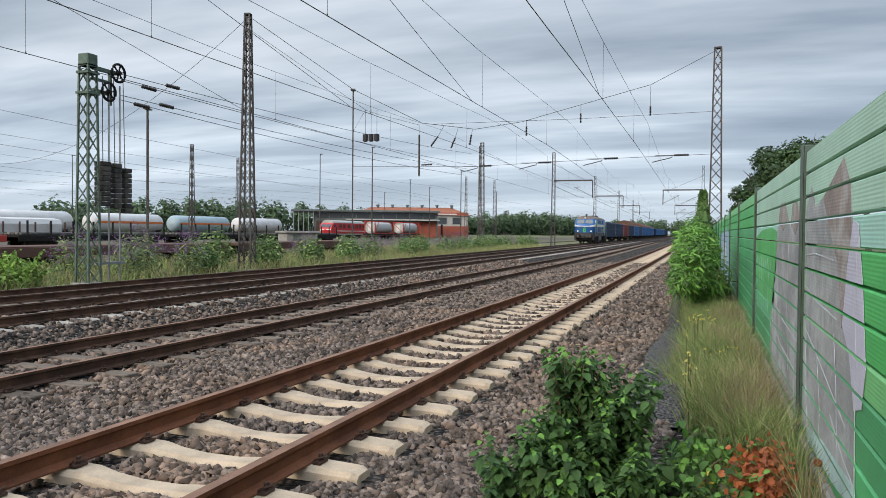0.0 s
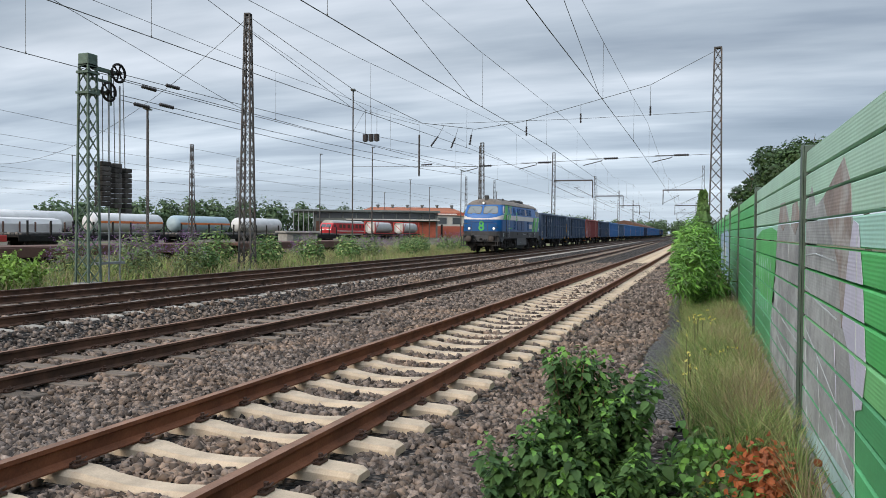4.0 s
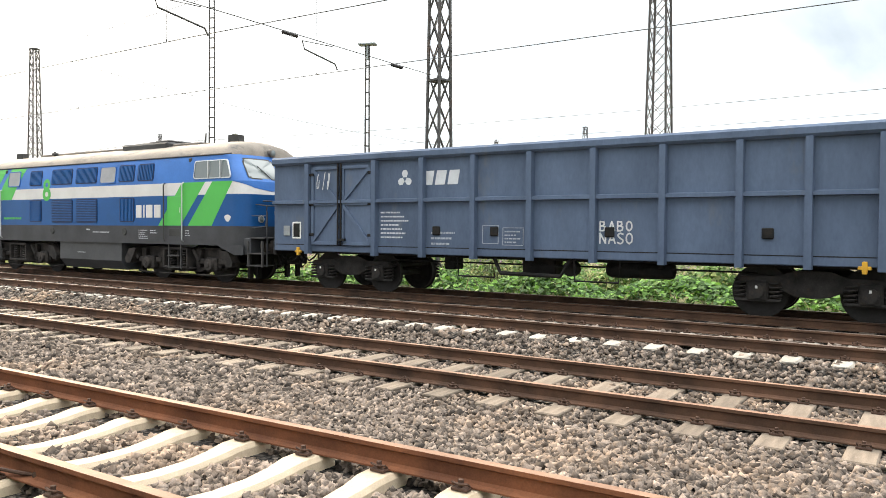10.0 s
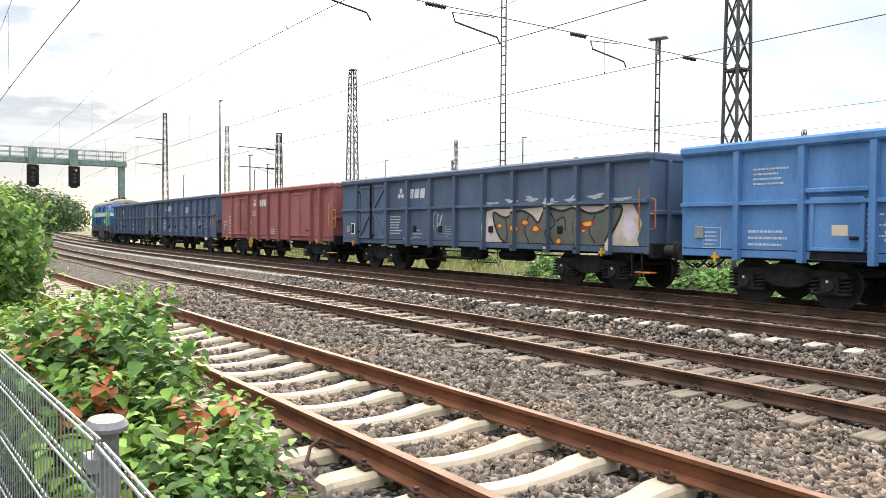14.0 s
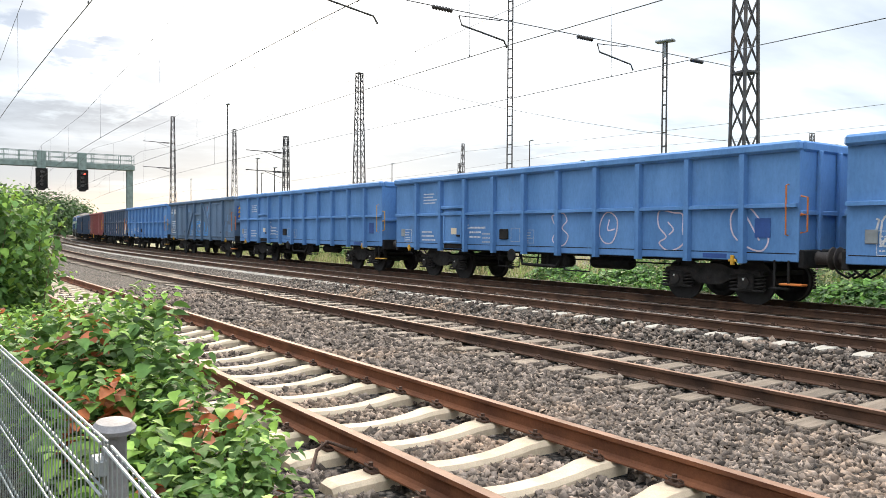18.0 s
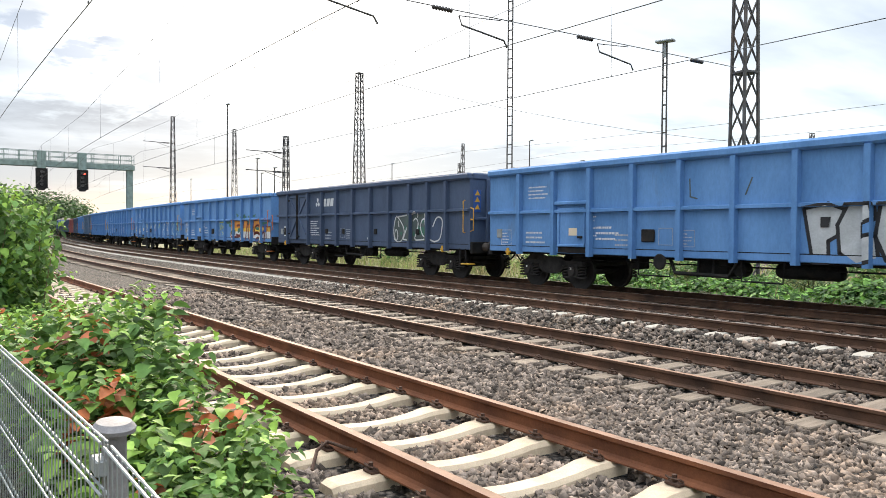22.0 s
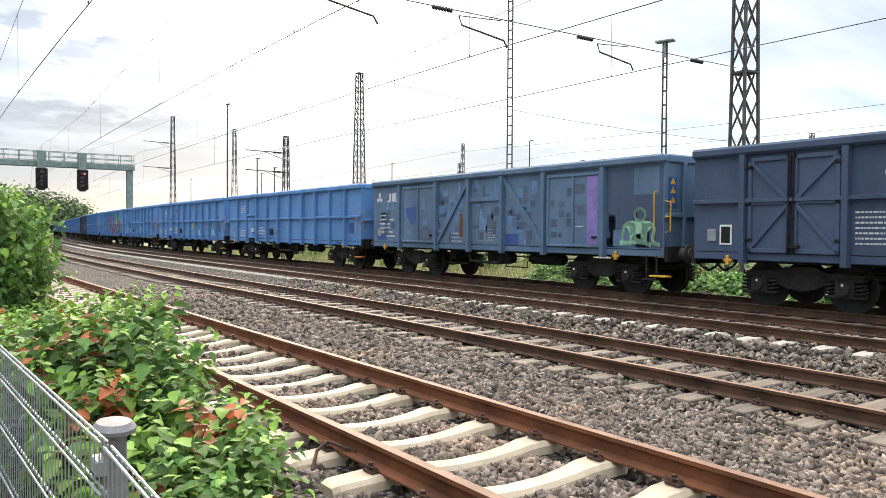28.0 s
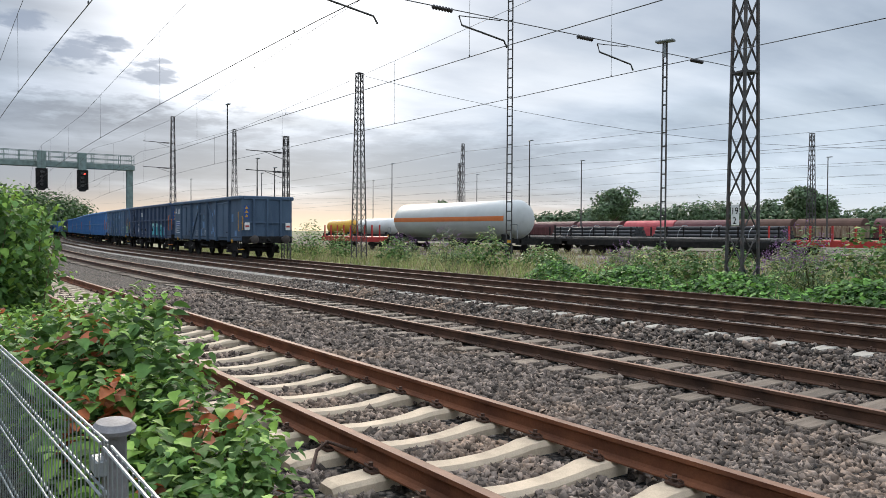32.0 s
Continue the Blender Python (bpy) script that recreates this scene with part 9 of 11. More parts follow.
    spots = [(23.6, 20.3, 1.7, 1.9, 1), (26.4, 20.2, 1.5, 1.5, 1), (29.8, 21.4, 1.9, 2.0, 0), (33.0, 20.6, 1.6, 1.9, 0), (38.5, 21, 1.4, 1.6, 0), (43, 21, 1.3, 1.9, 1), (48, 21.5, 1.4, 2.0, 1), (53, 21, 1.5, 2.0, 1), (58, 22, 1.5, 2.2, 1), (64, 21.5, 1.5, 2.2, 1),
             (70, 22, 1.4, 2.2, 1), (76, 22, 1.5, 2.4, 1), (83, 22.5, 1.4, 2.4, 0), (90, 23, 1.4, 2.6, 0), (98, 22, 1.4, 2.4, 0), (106, 23, 1.3, 2.4, 0), (16.4, 22.5, 1.1, 1.8, 0), (12, 21.5, 0.8, 1.6, 0), (7.5, 23, 0.7, 1.5, 0),
             (-47.5, 21.5, 2.4, 2.2, 0), (-44, 22, 1.7, 1.8, 0), (-36.5, 21.5, 1.5, 1.7, 0), (-31.4, 21.6, 1.75, 1.8, 1), (-27.6, 21.4, 1.85, 1.7, 0), (-24, 22, 0.9, 1.4, 0), (-16.8, 21.6, 1.25, 1.4, 0), (-12.4, 21.3, 1.8, 1.6, 1), (-10.4, 21.0, 2.0, 1.7, 0),
             (-20.5, 24.5, 1.3, 1.8, 0), (-23, 25.5, 1.2, 1.8, 1), (-17.5, 25, 1.3, 1.8, 0), (-14.5, 24.5, 1.4, 1.9, 1), (-11.2, 24, 1.5, 1.8, 0), (-33.5, 24.5, 1.2, 1.8, 0), (-39.5, 24, 1.4, 1.9, 1), (-27.5, 24.5, 1.2, 1.9, 0), (-7, 24.5, 1.4, 1.8, 1), (-3.4, 24, 1.3, 1.8, 0),
             (36, 22.5, 1.5, 1.7, 0), (41, 23, 1.5, 1.8, 1), (45.5, 22.3, 1.6, 1.9, 1), (50.5, 23, 1.5, 2.0, 0), (55.5, 22.6, 1.5, 2.0, 1), (61, 23, 1.6, 2.1, 1), (67, 22.8, 1.5, 2.1, 0), (73, 23.2, 1.6, 2.3, 1), (79.5, 23, 1.5, 2.3, 1), (86, 23.5, 1.5, 2.4, 1), (94, 23.8, 1.5, 2.4, 1), (102, 23.5, 1.5, 2.4, 1), (21.8, 21.6, 1.6, 1.7, 1), (25.0, 21.8, 1.6, 1.8, 1), (28.0, 20.6, 1.2, 1.4, 0),
             (-8.0, 21.6, 1.5, 1.5, 0), (-5.2, 22, 1.3, 1.5, 0), (-1.5, 22.5, 0.9, 1.5, 0), (3, 22.5, 0.8, 1.5, 0), (-54, 22.5, 1.6, 2.2, 0), (-61, 24, 1.7, 2.4, 0)]
    for i, (bx, by, h, w, fl) in enumerate(spots):
        fl = fl and not (bx > 42 and i % 3)
        h, w = h * 1.25, w * 1.25
        r = w / 2
        shrub("buddleia" if fl else "wild_shrub", "grey-green buddleia with faded purple flowers" if fl else "wild green shrub on the verge beyond the tracks",
              [(bx, by, h * 0.42 - 0.4, r * 0.8, r * 0.7, h * 0.5), (bx + r * 0.4, by + 0.2, h * 0.35 - 0.4, r * 0.6, r * 0.6, h * 0.42), (bx - r * 0.45, by - 0.1, h * 0.3 - 0.4, r * 0.6, r * 0.6, h * 0.38)],
              LANCE if fl else HEART, 0.22 if fl else 0.15, 900, [G["budd"] if fl else G["deep"], G["grass"]], 100 + i, spikes=75 if fl else 0, stems=5, shares=(0.75, 0.25), group="verge shrubs")
    # low creeper carpet
    n = 15000
    x = -22 + 23 * rng.uniform(0, 1, n)
    y = 18.7 + rng.gamma(1.8, 0.8, n)
    z = -0.42 + 0.62 * np.abs(np.sin(x * 0.8) * np.cos(y * 1.1)) + rng.uniform(0, 0.18, n)
    nn = np.array([0, -0.3, 1.0]) + rng.normal(size=(n, 3)) * 0.4
    u_ = rng.random(n)
    tagged(part("creeper_carpet", leaf_mesh("creeper_carpet", [(scatter(HEART, np.stack([x, y, z], 1)[q], nn[q], rng.uniform(0.1, 0.2, n)[q], rng), i) for i, q in enumerate((u_ < 0.5, u_ >= 0.5))], [G["bright"], G["bush"]]), None), "low bright green creepers beside the line", "creeper", kind="stuff")
    # trees behind the wall
    tree(50, -4.0, 0, 7.6, 4.2, 31, [G["tree"]], 9000, 0.17)
    tree(60, -7.5, 0, 9.6, 6.0, 32, [G["tree"]], 12000, 0.19)
    tree(68, -12.5, 0, 11.5, 7.0, 33, [G["tree"]], 12000, 0.21)
    tree(47, -2.6, 0, 4.8, 2.6, 36, [G["tree"]], 4500, 0.15)
    tree(38.0, 0.02, 0, 3.5, 1.4, 34, [G["deep"]], 3000, 0.20, "dense dark conifer beside the lattice mast", True)
    # the wooded bank where the line curves away
    woods("wooded_bank", "wooded green bank beside the curving line", [(-95, -8), (-130, -2), (-170, 4), (-230, 22), (-300, 45)], 3.5, 30000, 9.5, 13.0, 0.6, G["tree"], 41)
    woods("far_woods", "belt of trees behind the goods yard", [(-300, 215), (-200, 250), (-100, 255), (0, 250), (100, 240), (180, 230)], 9.0, 105000, 10, 14.5, 1.05, G["wood_hazy"], 42)
    woods("far_woods", "belt of trees beyond the workshops", [(200, 200), (300, 160), (420, 110), (560, 60), (640, -30)], 9.0, 60000, 10.5, 15.0, 1.05, G["wood_hazy"], 43)
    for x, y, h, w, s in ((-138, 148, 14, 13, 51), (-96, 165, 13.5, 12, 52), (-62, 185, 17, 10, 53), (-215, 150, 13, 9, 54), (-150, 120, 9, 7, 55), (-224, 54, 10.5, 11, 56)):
        tree(x, y, -3.0 if s == 56 else -0.5, h, w, s, [G["wood_hazy"]], 4500, 0.6, "tall tree behind the goods yard")


def loose_stones():
    """Ballast stones that can be told apart, near the camera."""
    rng = np.random.default_rng(77)
    n = 1150000
    # spread with distance, as thick as a bed needs close by
    x = rng.uniform(-24, 44, n)
    y = rng.uniform(0.25, 13.2, n)
    d = np.hypot(x, y)
    keep = rng.random(n) < np.clip(27 / np.maximum(d, 4.4) ** 2, 0.10, 1.0)
    keep &= ~((x > 6.2) & (y < 0.70 + 0.06 * np.sin(x * 0.8) + rng.normal(size=n) * 0.05) & (rng.random(n) < 0.985))
    keep &= ~((x < -2.0) & (y < 1.6)) & ~((y < 0.30) & (x < 4.2)) & ~((x > 3.6) & (x < 5.4) & (y < 1.2))
    for mid, top, pitch, line in TRACKS[:3]:
        sh = np.interp(x, KX, line)
        for s in (-0.753, 0.753):
            keep &= np.abs(y - mid - s - sh) > 0.10
        fx = np.abs((x - 0.13 + pitch / 2) % pitch - pitch / 2)
        on = (fx < 0.15) & (np.abs(y - mid - sh) < 1.31)
        keep &= ~(on & (rng.random(n) < (1.0 if mid < 5 else 0.95)))
    x, y, d = x[keep], y[keep], d[keep]
    n = len(x)
    r = rng.uniform(0.019, 0.043, n) * np.interp(d, [8, 12, 20, 40], [1.0, 1.3, 1.45, 1.9])
    w = np.interp(y, [0, 4, 6.5], [1, 1, 0])
    yy = y + np.interp(x, KX, SIDE) * w + np.interp(x, KX, MAIN) * (1 - w)
    z = np.array([bed_z(v) for v in y]) + r * rng.uniform(-0.35, 0.7, n)
    base = np.array([(math.cos(radians(60 * i)), math.sin(radians(60 * i)), 0.55 if i % 2 == 0 else -0.6) for i in range(6)], float)
    v = (base[None] + rng.uniform(-0.30, 0.30, (n, 6, 3))) * rng.uniform(0.62, 1.25, (n, 1, 3))
    th = rng.uniform(0, 2 * np.pi, n)
    q = np.stack([np.cos(th / 2), rng.normal(size=n) * 0.28, rng.normal(size=n) * 0.28, np.sin(th / 2)], 1)
    q /= np.linalg.norm(q, axis=1, keepdims=True)
    a, b, c, e = q.T
    rot = np.stack([1 - 2 * (c * c + e * e), 2 * (b * c - a * e), 2 * (b * e + a * c), 2 * (b * c + a * e), 1 - 2 * (b * b + e * e), 2 * (c * e - a * b), 2 * (b * e - a * c), 2 * (c * e + a * b), 1 - 2 * (b * b + c * c)], 1).reshape(n, 3, 3)
    v = np.einsum("nij,nkj->nki", rot, v) * r[:, None, None] + np.stack([x, yy, z], 1)[:, None, :]
    f = np.array([(0, 2, 4), (0, 1, 2), (1, 3, 2), (2, 3, 4), (3, 5, 4), (4, 5, 0), (5, 1, 0)])
    faces = (f[None] + (np.arange(n) * 6)[:, None, None]).reshape(-1, 3)
    me = bpy.data.meshes.new("ballast_stones")
    me.vertices.add(n * 6)
    me.vertices.foreach_set("co", v.reshape(-1))
    me.loops.add(len(faces) * 3)
    me.loops.foreach_set("vertex_index", faces.reshape(-1))
    me.polygons.add(len(faces))
    me.polygons.foreach_set("loop_start", np.arange(len(faces)) * 3)
    me.update(calc_edges=True)
    me.validate()
    me.materials.append(M["stone"])
    tagged(part("ballast_stones", me, None), "loose grey and brown crushed ballast stones", "ballast", kind="stuff")


plants()
loose_stones()

# ---- the train ----
S = {k: spray(k, c) for k, c in {"white": (0.62, 0.63, 0.64), "black": (0.015, 0.015, 0.018), "silver": (0.42, 0.44, 0.46), "orange": (0.62, 0.22, 0.02), "amber": (0.70, 0.42, 0.04), "red": (0.32, 0.035, 0.03),
                                    "green": (0.06, 0.34, 0.10), "mint": (0.28, 0.52, 0.36), "cyan": (0.06, 0.42, 0.50), "deep": (0.025, 0.075, 0.25), "violet": (0.22, 0.16, 0.42), "azure": (0.02, 0.22, 0.55), "skin": (0.58, 0.40, 0.28),
                                    "lemon": (0.52, 0.58, 0.08), "moss": (0.08, 0.27, 0.12), "wine": (0.22, 0.035, 0.035), "pink": (0.50, 0.16, 0.36), "maroon": (0.14, 0.03, 0.03), "cream": (0.60, 0.50, 0.40), "rose": (0.66, 0.56, 0.62), "haze": (0.30, 0.42, 0.52), "fir": (0.03, 0.13, 0.09), "slatey": (0.06, 0.085, 0.085), "olive": (0.12, 0.125, 0.105), "navy": (0.012, 0.05, 0.16), "pale_cyan": (0.32, 0.62, 0.66), "rust_paint": (0.26, 0.11, 0.07)}.items()}
LETTER_Y = 0.012


def words(w, text, x, z, h, gap, t, m, y, lean=0.0):
    g = Geo()
    for i, ch in enumerate(text):
        if ch != " ":
            letter(g, ch, x + i * gap, z, h * 0.62, h, t, y - LETTER_Y, lean)
    part("sprayed_letters", g, m, w)


def loop(g, pts, t, y, closed=True):
    """A smooth sprayed outline through the points."""
    n = len(pts)
    fine = []
    for i in range(n if closed else n - 1):
        p0, p1, p2, p3 = (pts[(i + k) % n] if closed else pts[min(max(i + k, 0), n - 1)] for k in (-1, 0, 1, 2))
        for k in range(5):
            u = k / 5
            fine.append(tuple(0.5 * (2 * p1[c] + (p2[c] - p0[c]) * u + (2 * p0[c] - 5 * p1[c] + 4 * p2[c] - p3[c]) * u * u + (3 * p1[c] - p0[c] - 3 * p2[c] + p3[c]) * u**3) for c in (0, 1)))
    fine.append(fine[0] if closed else pts[-1])
    stroke(g, fine, t, y)


def smooth_line(pts, closed=False, k=5):
    """A flowing line through the points."""
    n, out = len(pts), []
    for i in range(n if closed else n - 1):
        p0, p1, p2, p3 = (pts[(i + j) % n] if closed else pts[min(max(i + j, 0), n - 1)] for j in (-1, 0, 1, 2))
        for q in range(k):
            u = q / k
            out.append(tuple(0.5 * (2 * p1[c] + (p2[c] - p0[c]) * u + (2 * p0[c] - 5 * p1[c] + 4 * p2[c] - p3[c]) * u * u + (3 * p1[c] - p0[c] - 3 * p2[c] + p3[c]) * u**3) for c in (0, 1)))
    return out + ([out[0]] if closed else [pts[-1]])


def strip(pts, t):
    """The quads of a sprayed line of width t."""
    out = []
    for (xa, za), (xb, zb) in zip(pts[:-1], pts[1:]):
        d = math.hypot(xb - xa, zb - za) or 1
        nx, nz, ex, ez = -(zb - za) / d * t / 2, (xb - xa) / d * t / 2, (xb - xa) / d * t * 0.3, (zb - za) / d * t * 0.3
        out.append([(xa - ex + nx, za - ez + nz), (xa - ex - nx, za - ez - nz), (xb + ex - nx, zb + ez - nz), (xb + ex + nx, zb + ez + nz)])
    return out


def oval(cx, cz, rx, rz, wob=0.0, seed=0, n=18):
    return [(cx + rx * math.cos(a) * (1 + wob * math.sin(3 * a + seed)), cz + rz * math.sin(a) * (1 + wob * math.cos(2 * a + seed))) for a in (2 * math.pi * i / n for i in range(n))]


def paint_on(w, shapes, m, L, y, ribs, waist, lift):
    """Paint sprayed over the side of a wagon: on the wall, on the fronts of its ribs and on the waist rail."""
    g = Geo()
    for p in shapes:
        p = [(a - L, b) for a, b in p]
        layers = [(p, lift), (clip_band(p, waist - 0.036, waist + 0.028), 0.103 + lift * 0.3)]
        for r in ribs:
            turned = clip_band([(b, a) for a, b in p], r - L - 0.059, r - L + 0.059)
            layers.append(([(b, a) for a, b in turned], 0.1325 + lift * 0.3))
        for q, d in layers:
            if len(q) > 2:
                g.add([(a, y - d, b) for a, b in q], [tuple(range(len(q)))])
    part("spray_painting", g, m, w)


def build_train():
    made = [build_loco()]

    def w1(w, L, y):
        tag(w, 1.55 - L, 2.05 - L, 2.5, 2.95, y - 0.09, S["white"], 4, 0.02, 3)
        words(w, "BABO", 9.05 - L, 1.55, 0.18, 0.18, 0.032, S["white"], y)
        words(w, "NASO", 9.05 - L, 1.30, 0.2, 0.18, 0.032, S["white"], y)

    def w2(w, L, y):
        on = lambda shapes, m, lift: paint_on(w, shapes, m, L, y, RIBS_A, 2.22, lift)
        glyphs = {"U": [[(0, 1), (0, 0.15), (0.2, 0), (0.6, 0), (0.8, 0.15), (0.8, 1)]], "L": [[(0, 1), (0, 0), (0.7, 0)]], "T": [[(-0.05, 1), (0.85, 1)], [(0.4, 1), (0.4, 0)]],
                  "R": [[(0, 0), (0, 1), (0.6, 1), (0.75, 0.8), (0.6, 0.55), (0, 0.55)], [(0.4, 0.55), (0.8, 0)]], "A": [[(-0.05, 0), (0.4, 1), (0.85, 0)], [(0.15, 0.35), (0.65, 0.35)]],
                  "S": [[(0.8, 0.85), (0.6, 1), (0.2, 1), (0, 0.8), (0.2, 0.55), (0.6, 0.45), (0.8, 0.2), (0.6, 0), (0.2, 0), (0, 0.15)]]}
        for k, ch in enumerate("ULTRAS"):
            for line in glyphs[ch]:
                on(strip([(7.75 + 0.98 * k + 0.60 * a, 1.48 + 0.54 * b) for a, b in line], 0.065), T["mark_dim"], 0.003)
        tag(w, 13.3 - L, 14.2 - L, 1.45, 2.05, y, S["silver"], 8, 0.05, 3)
        part("paint_patch", Geo().box(9.0 - L, 9.6 - L, y - 0.002, y, 2.4, 2.75), T["mark_dim"], w)

    def w4(w, L, y):
        on = lambda shapes, m, lift: paint_on(w, shapes, m, L, y, RIBS_A, 2.22, lift)
        on([[(9.0, 1.0), (8.95, 1.6), (9.05, 2.05), (9.4, 2.12), (10.6, 2.1), (12.0, 2.17), (13.4, 2.12), (14.6, 2.16), (14.9, 1.7), (14.75, 1.3), (14.85, 1.02)]], S["cream"], 0.002)
        on([oval(9.15, 1.2, 0.16, 0.2, 0.2), oval(14.5, 1.6, 0.22, 0.3, 0.2, 2), oval(14.55, 1.9, 0.18, 0.12, 0.3, 4), oval(9.2, 1.75, 0.12, 0.2, 0.2, 1)], S["rose"], 0.003)
        body = [(9.35, 2.0), (9.9, 1.86), (10.5, 2.06), (11.0, 1.92), (11.3, 1.72), (11.6, 2.1), (12.2, 2.02), (12.7, 2.1), (13.3, 1.94), (14.25, 2.1), (14.0, 1.5), (13.6, 1.1), (12.4, 1.04), (11.4, 1.12), (10.2, 1.04), (9.6, 1.35)]
        on([smooth_line(body, True)[:-1]], S["olive"], 0.005)
        on(strip(smooth_line(body, True), 0.07), S["black"], 0.007)
        for pts in ([(9.9, 1.86), (10.0, 1.4), (9.9, 1.15)], [(10.9, 1.9), (10.75, 1.5), (10.95, 1.1)], [(11.75, 2.0), (11.95, 1.7), (11.7, 1.45), (11.9, 1.15)], [(12.7, 2.0), (12.6, 1.5), (12.8, 1.1)], [(13.4, 1.9), (13.2, 1.5), (13.4, 1.2)], [(12.0, 1.75), (12.3, 1.85), (12.35, 1.5)]):
            on(strip(smooth_line(pts), 0.045), S["black"], 0.008)
        blobs = ((9.65, 1.62, 0.14, 0.10), (10.35, 1.55, 0.15, 0.12), (10.75, 1.72, 0.20, 0.10), (11.2, 1.55, 0.2, 0.11), (12.1, 1.22, 0.14, 0.10), (13.15, 1.68, 0.26, 0.11), (13.0, 1.5, 0.1, 0.07))
        on([oval(*b, 0.25, i) for i, b in enumerate(blobs)], S["red"], 0.009)
        on([oval(a, b, c * 0.6, d * 0.55, 0.2, i) for i, (a, b, c, d) in enumerate(blobs)], S["amber"], 0.011)
        on([oval(9.3 + 0.83 * k, 2.28 + 0.05 * (k % 3), 0.24, 0.07, 0.5, k) for k in range(7)], S["silver"], 0.002)
        tag(w, 6.1 - L, 6.75 - L, 1.5, 2.1, y, S["white"], 9, 0.03)
        part("paint_patch", Geo().box(4.4 - L, 5.0 - L, y - 0.003, y, 1.02, 1.2), S["pink"], w)

    def w6(w, L, y):
        on = lambda shapes, m, lift: paint_on(w, shapes, m, L, y, (1.95, 4.22, 6.0, 7.62, 9.42, 11.6), 9.0, lift)
        for pts in ([(5.0, 1.25), (5.15, 1.95), (5.5, 1.6), (5.8, 2.0), (5.85, 1.25)], [(6.9, 2.0), (6.3, 1.95), (6.25, 1.3), (6.95, 1.25), (6.9, 1.6), (6.6, 1.6)], [(7.2, 1.25), (7.3, 1.95), (7.55, 1.98)], [(7.9, 1.95), (8.0, 1.3), (8.5, 1.3), (8.6, 1.95)]):
            on(strip(pts, 0.20), S["azure"], 0.003)
            on(strip([(a - 0.03, b + 0.03) for a, b in pts], 0.05), T["worn"], 0.005)
        tag(w, 6.1 - L, 7.5 - L, 1.45, 2.3, y, S["white"], 12, 0.05, 4)
        tag(w, 8.4 - L, 9.2 - L, 2.3, 3.0, y, S["red"], 13, 0.03, 2)

    def w8(w, L, y):
        for cx, loops in ((8.35, ([(-0.28, 1.95), (-0.1, 2.0), (0.15, 2.05), (0.3, 1.85), (0.12, 1.65), (0.35, 1.45), (0.2, 1.2), (-0.1, 1.2), (-0.25, 1.35), (-0.1, 1.6)], [(0.0, 1.4), (0.02, 1.85)])),
                          (10.1, ([(0.0, 2.05), (0.28, 1.9), (0.3, 1.6), (0.15, 1.3), (-0.1, 1.28), (-0.28, 1.5), (-0.22, 1.85)], [(0.05, 1.85), (0.0, 1.6), (0.22, 1.62)])),
                          (12.0, ([(-0.3, 2.05), (0.1, 2.0), (0.35, 1.95), (0.35, 1.6), (0.38, 1.3), (0.0, 1.12), (-0.3, 1.3), (-0.1, 1.45), (-0.32, 1.7)], [(-0.05, 1.78), (0.1, 1.62), (-0.02, 1.5)])),
                          (14.0, ([(-0.1, 2.12), (0.15, 1.95), (0.45, 1.5), (0.35, 1.2), (0.05, 1.22), (-0.35, 1.5), (-0.4, 1.95)], [(-0.05, 1.9), (0.25, 1.4)]))):
            g = Geo()
            for i, o in enumerate(loops):
                loop(g, [(cx + a - L, b) for a, b in o], 0.035, y - 0.004, i == 0)
            part("spray_outline", g, S["rose"], w)

    def w9(w, L, y):
        on = lambda shapes, m, lift: paint_on(w, shapes, m, L, y, RIBS_C, 2.10, lift)
        for a, b, z0, z1, m, k in ((0.4, 1.2, 1.3, 1.9, "white", 40), (1.6, 2.7, 1.2, 1.85, "white", 41), (4.4, 5.1, 1.65, 2.0, "mint", 42), (4.35, 4.9, 1.70, 1.98, "white", 43), (5.85, 6.6, 1.62, 1.95, "white", 44), (7.2, 8.2, 1.60, 1.95, "white", 45), (8.6, 9.45, 1.62, 2.0, "lemon", 46)):
            tag(w, a - L, b - L, z0, z1, y, S[m], k, 0.035, 4)
        on(strip(smooth_line([(7.6, 1.45), (7.7, 1.55), (7.8, 1.42), (7.9, 1.56), (8.0, 1.42), (8.1, 1.52)]), 0.06), S["pink"], 0.003)
        on(strip(smooth_line([(8.45, 2.17), (8.75, 2.24), (9.2, 2.25), (9.25, 2.42)]), 0.05), S["black"], 0.003)
        for pts in ([(10.15, 1.12), (9.98, 1.3), (10.15, 1.52), (10.35, 1.6), (10.42, 1.9), (10.52, 1.98), (10.62, 1.88), (10.58, 1.55), (10.72, 1.9), (10.85, 2.0), (10.92, 1.8), (10.85, 1.5), (11.05, 1.42), (10.95, 1.3)], [(10.45, 1.12), (10.52, 1.42), (10.68, 1.2), (10.9, 1.15)],
                    [(11.12, 1.85), (11.25, 2.02), (11.5, 1.98), (11.6, 1.75), (11.45, 1.5), (11.72, 1.45), (11.65, 1.12), (11.4, 1.1), (11.4, 1.4), (11.2, 1.6), (11.12, 1.85)], [(11.35, 1.88), (11.45, 1.7)], [(11.6, 1.98), (11.9, 2.02), (12.2, 1.93), (12.45, 2.05), (12.42, 1.65)],
                    [(12.42, 1.52), (12.1, 1.5), (12.18, 1.15)], [(12.45, 1.1), (12.44, 1.36), (12.25, 1.36)]):
            on(strip(smooth_line(pts), 0.045), S["white"], 0.004)
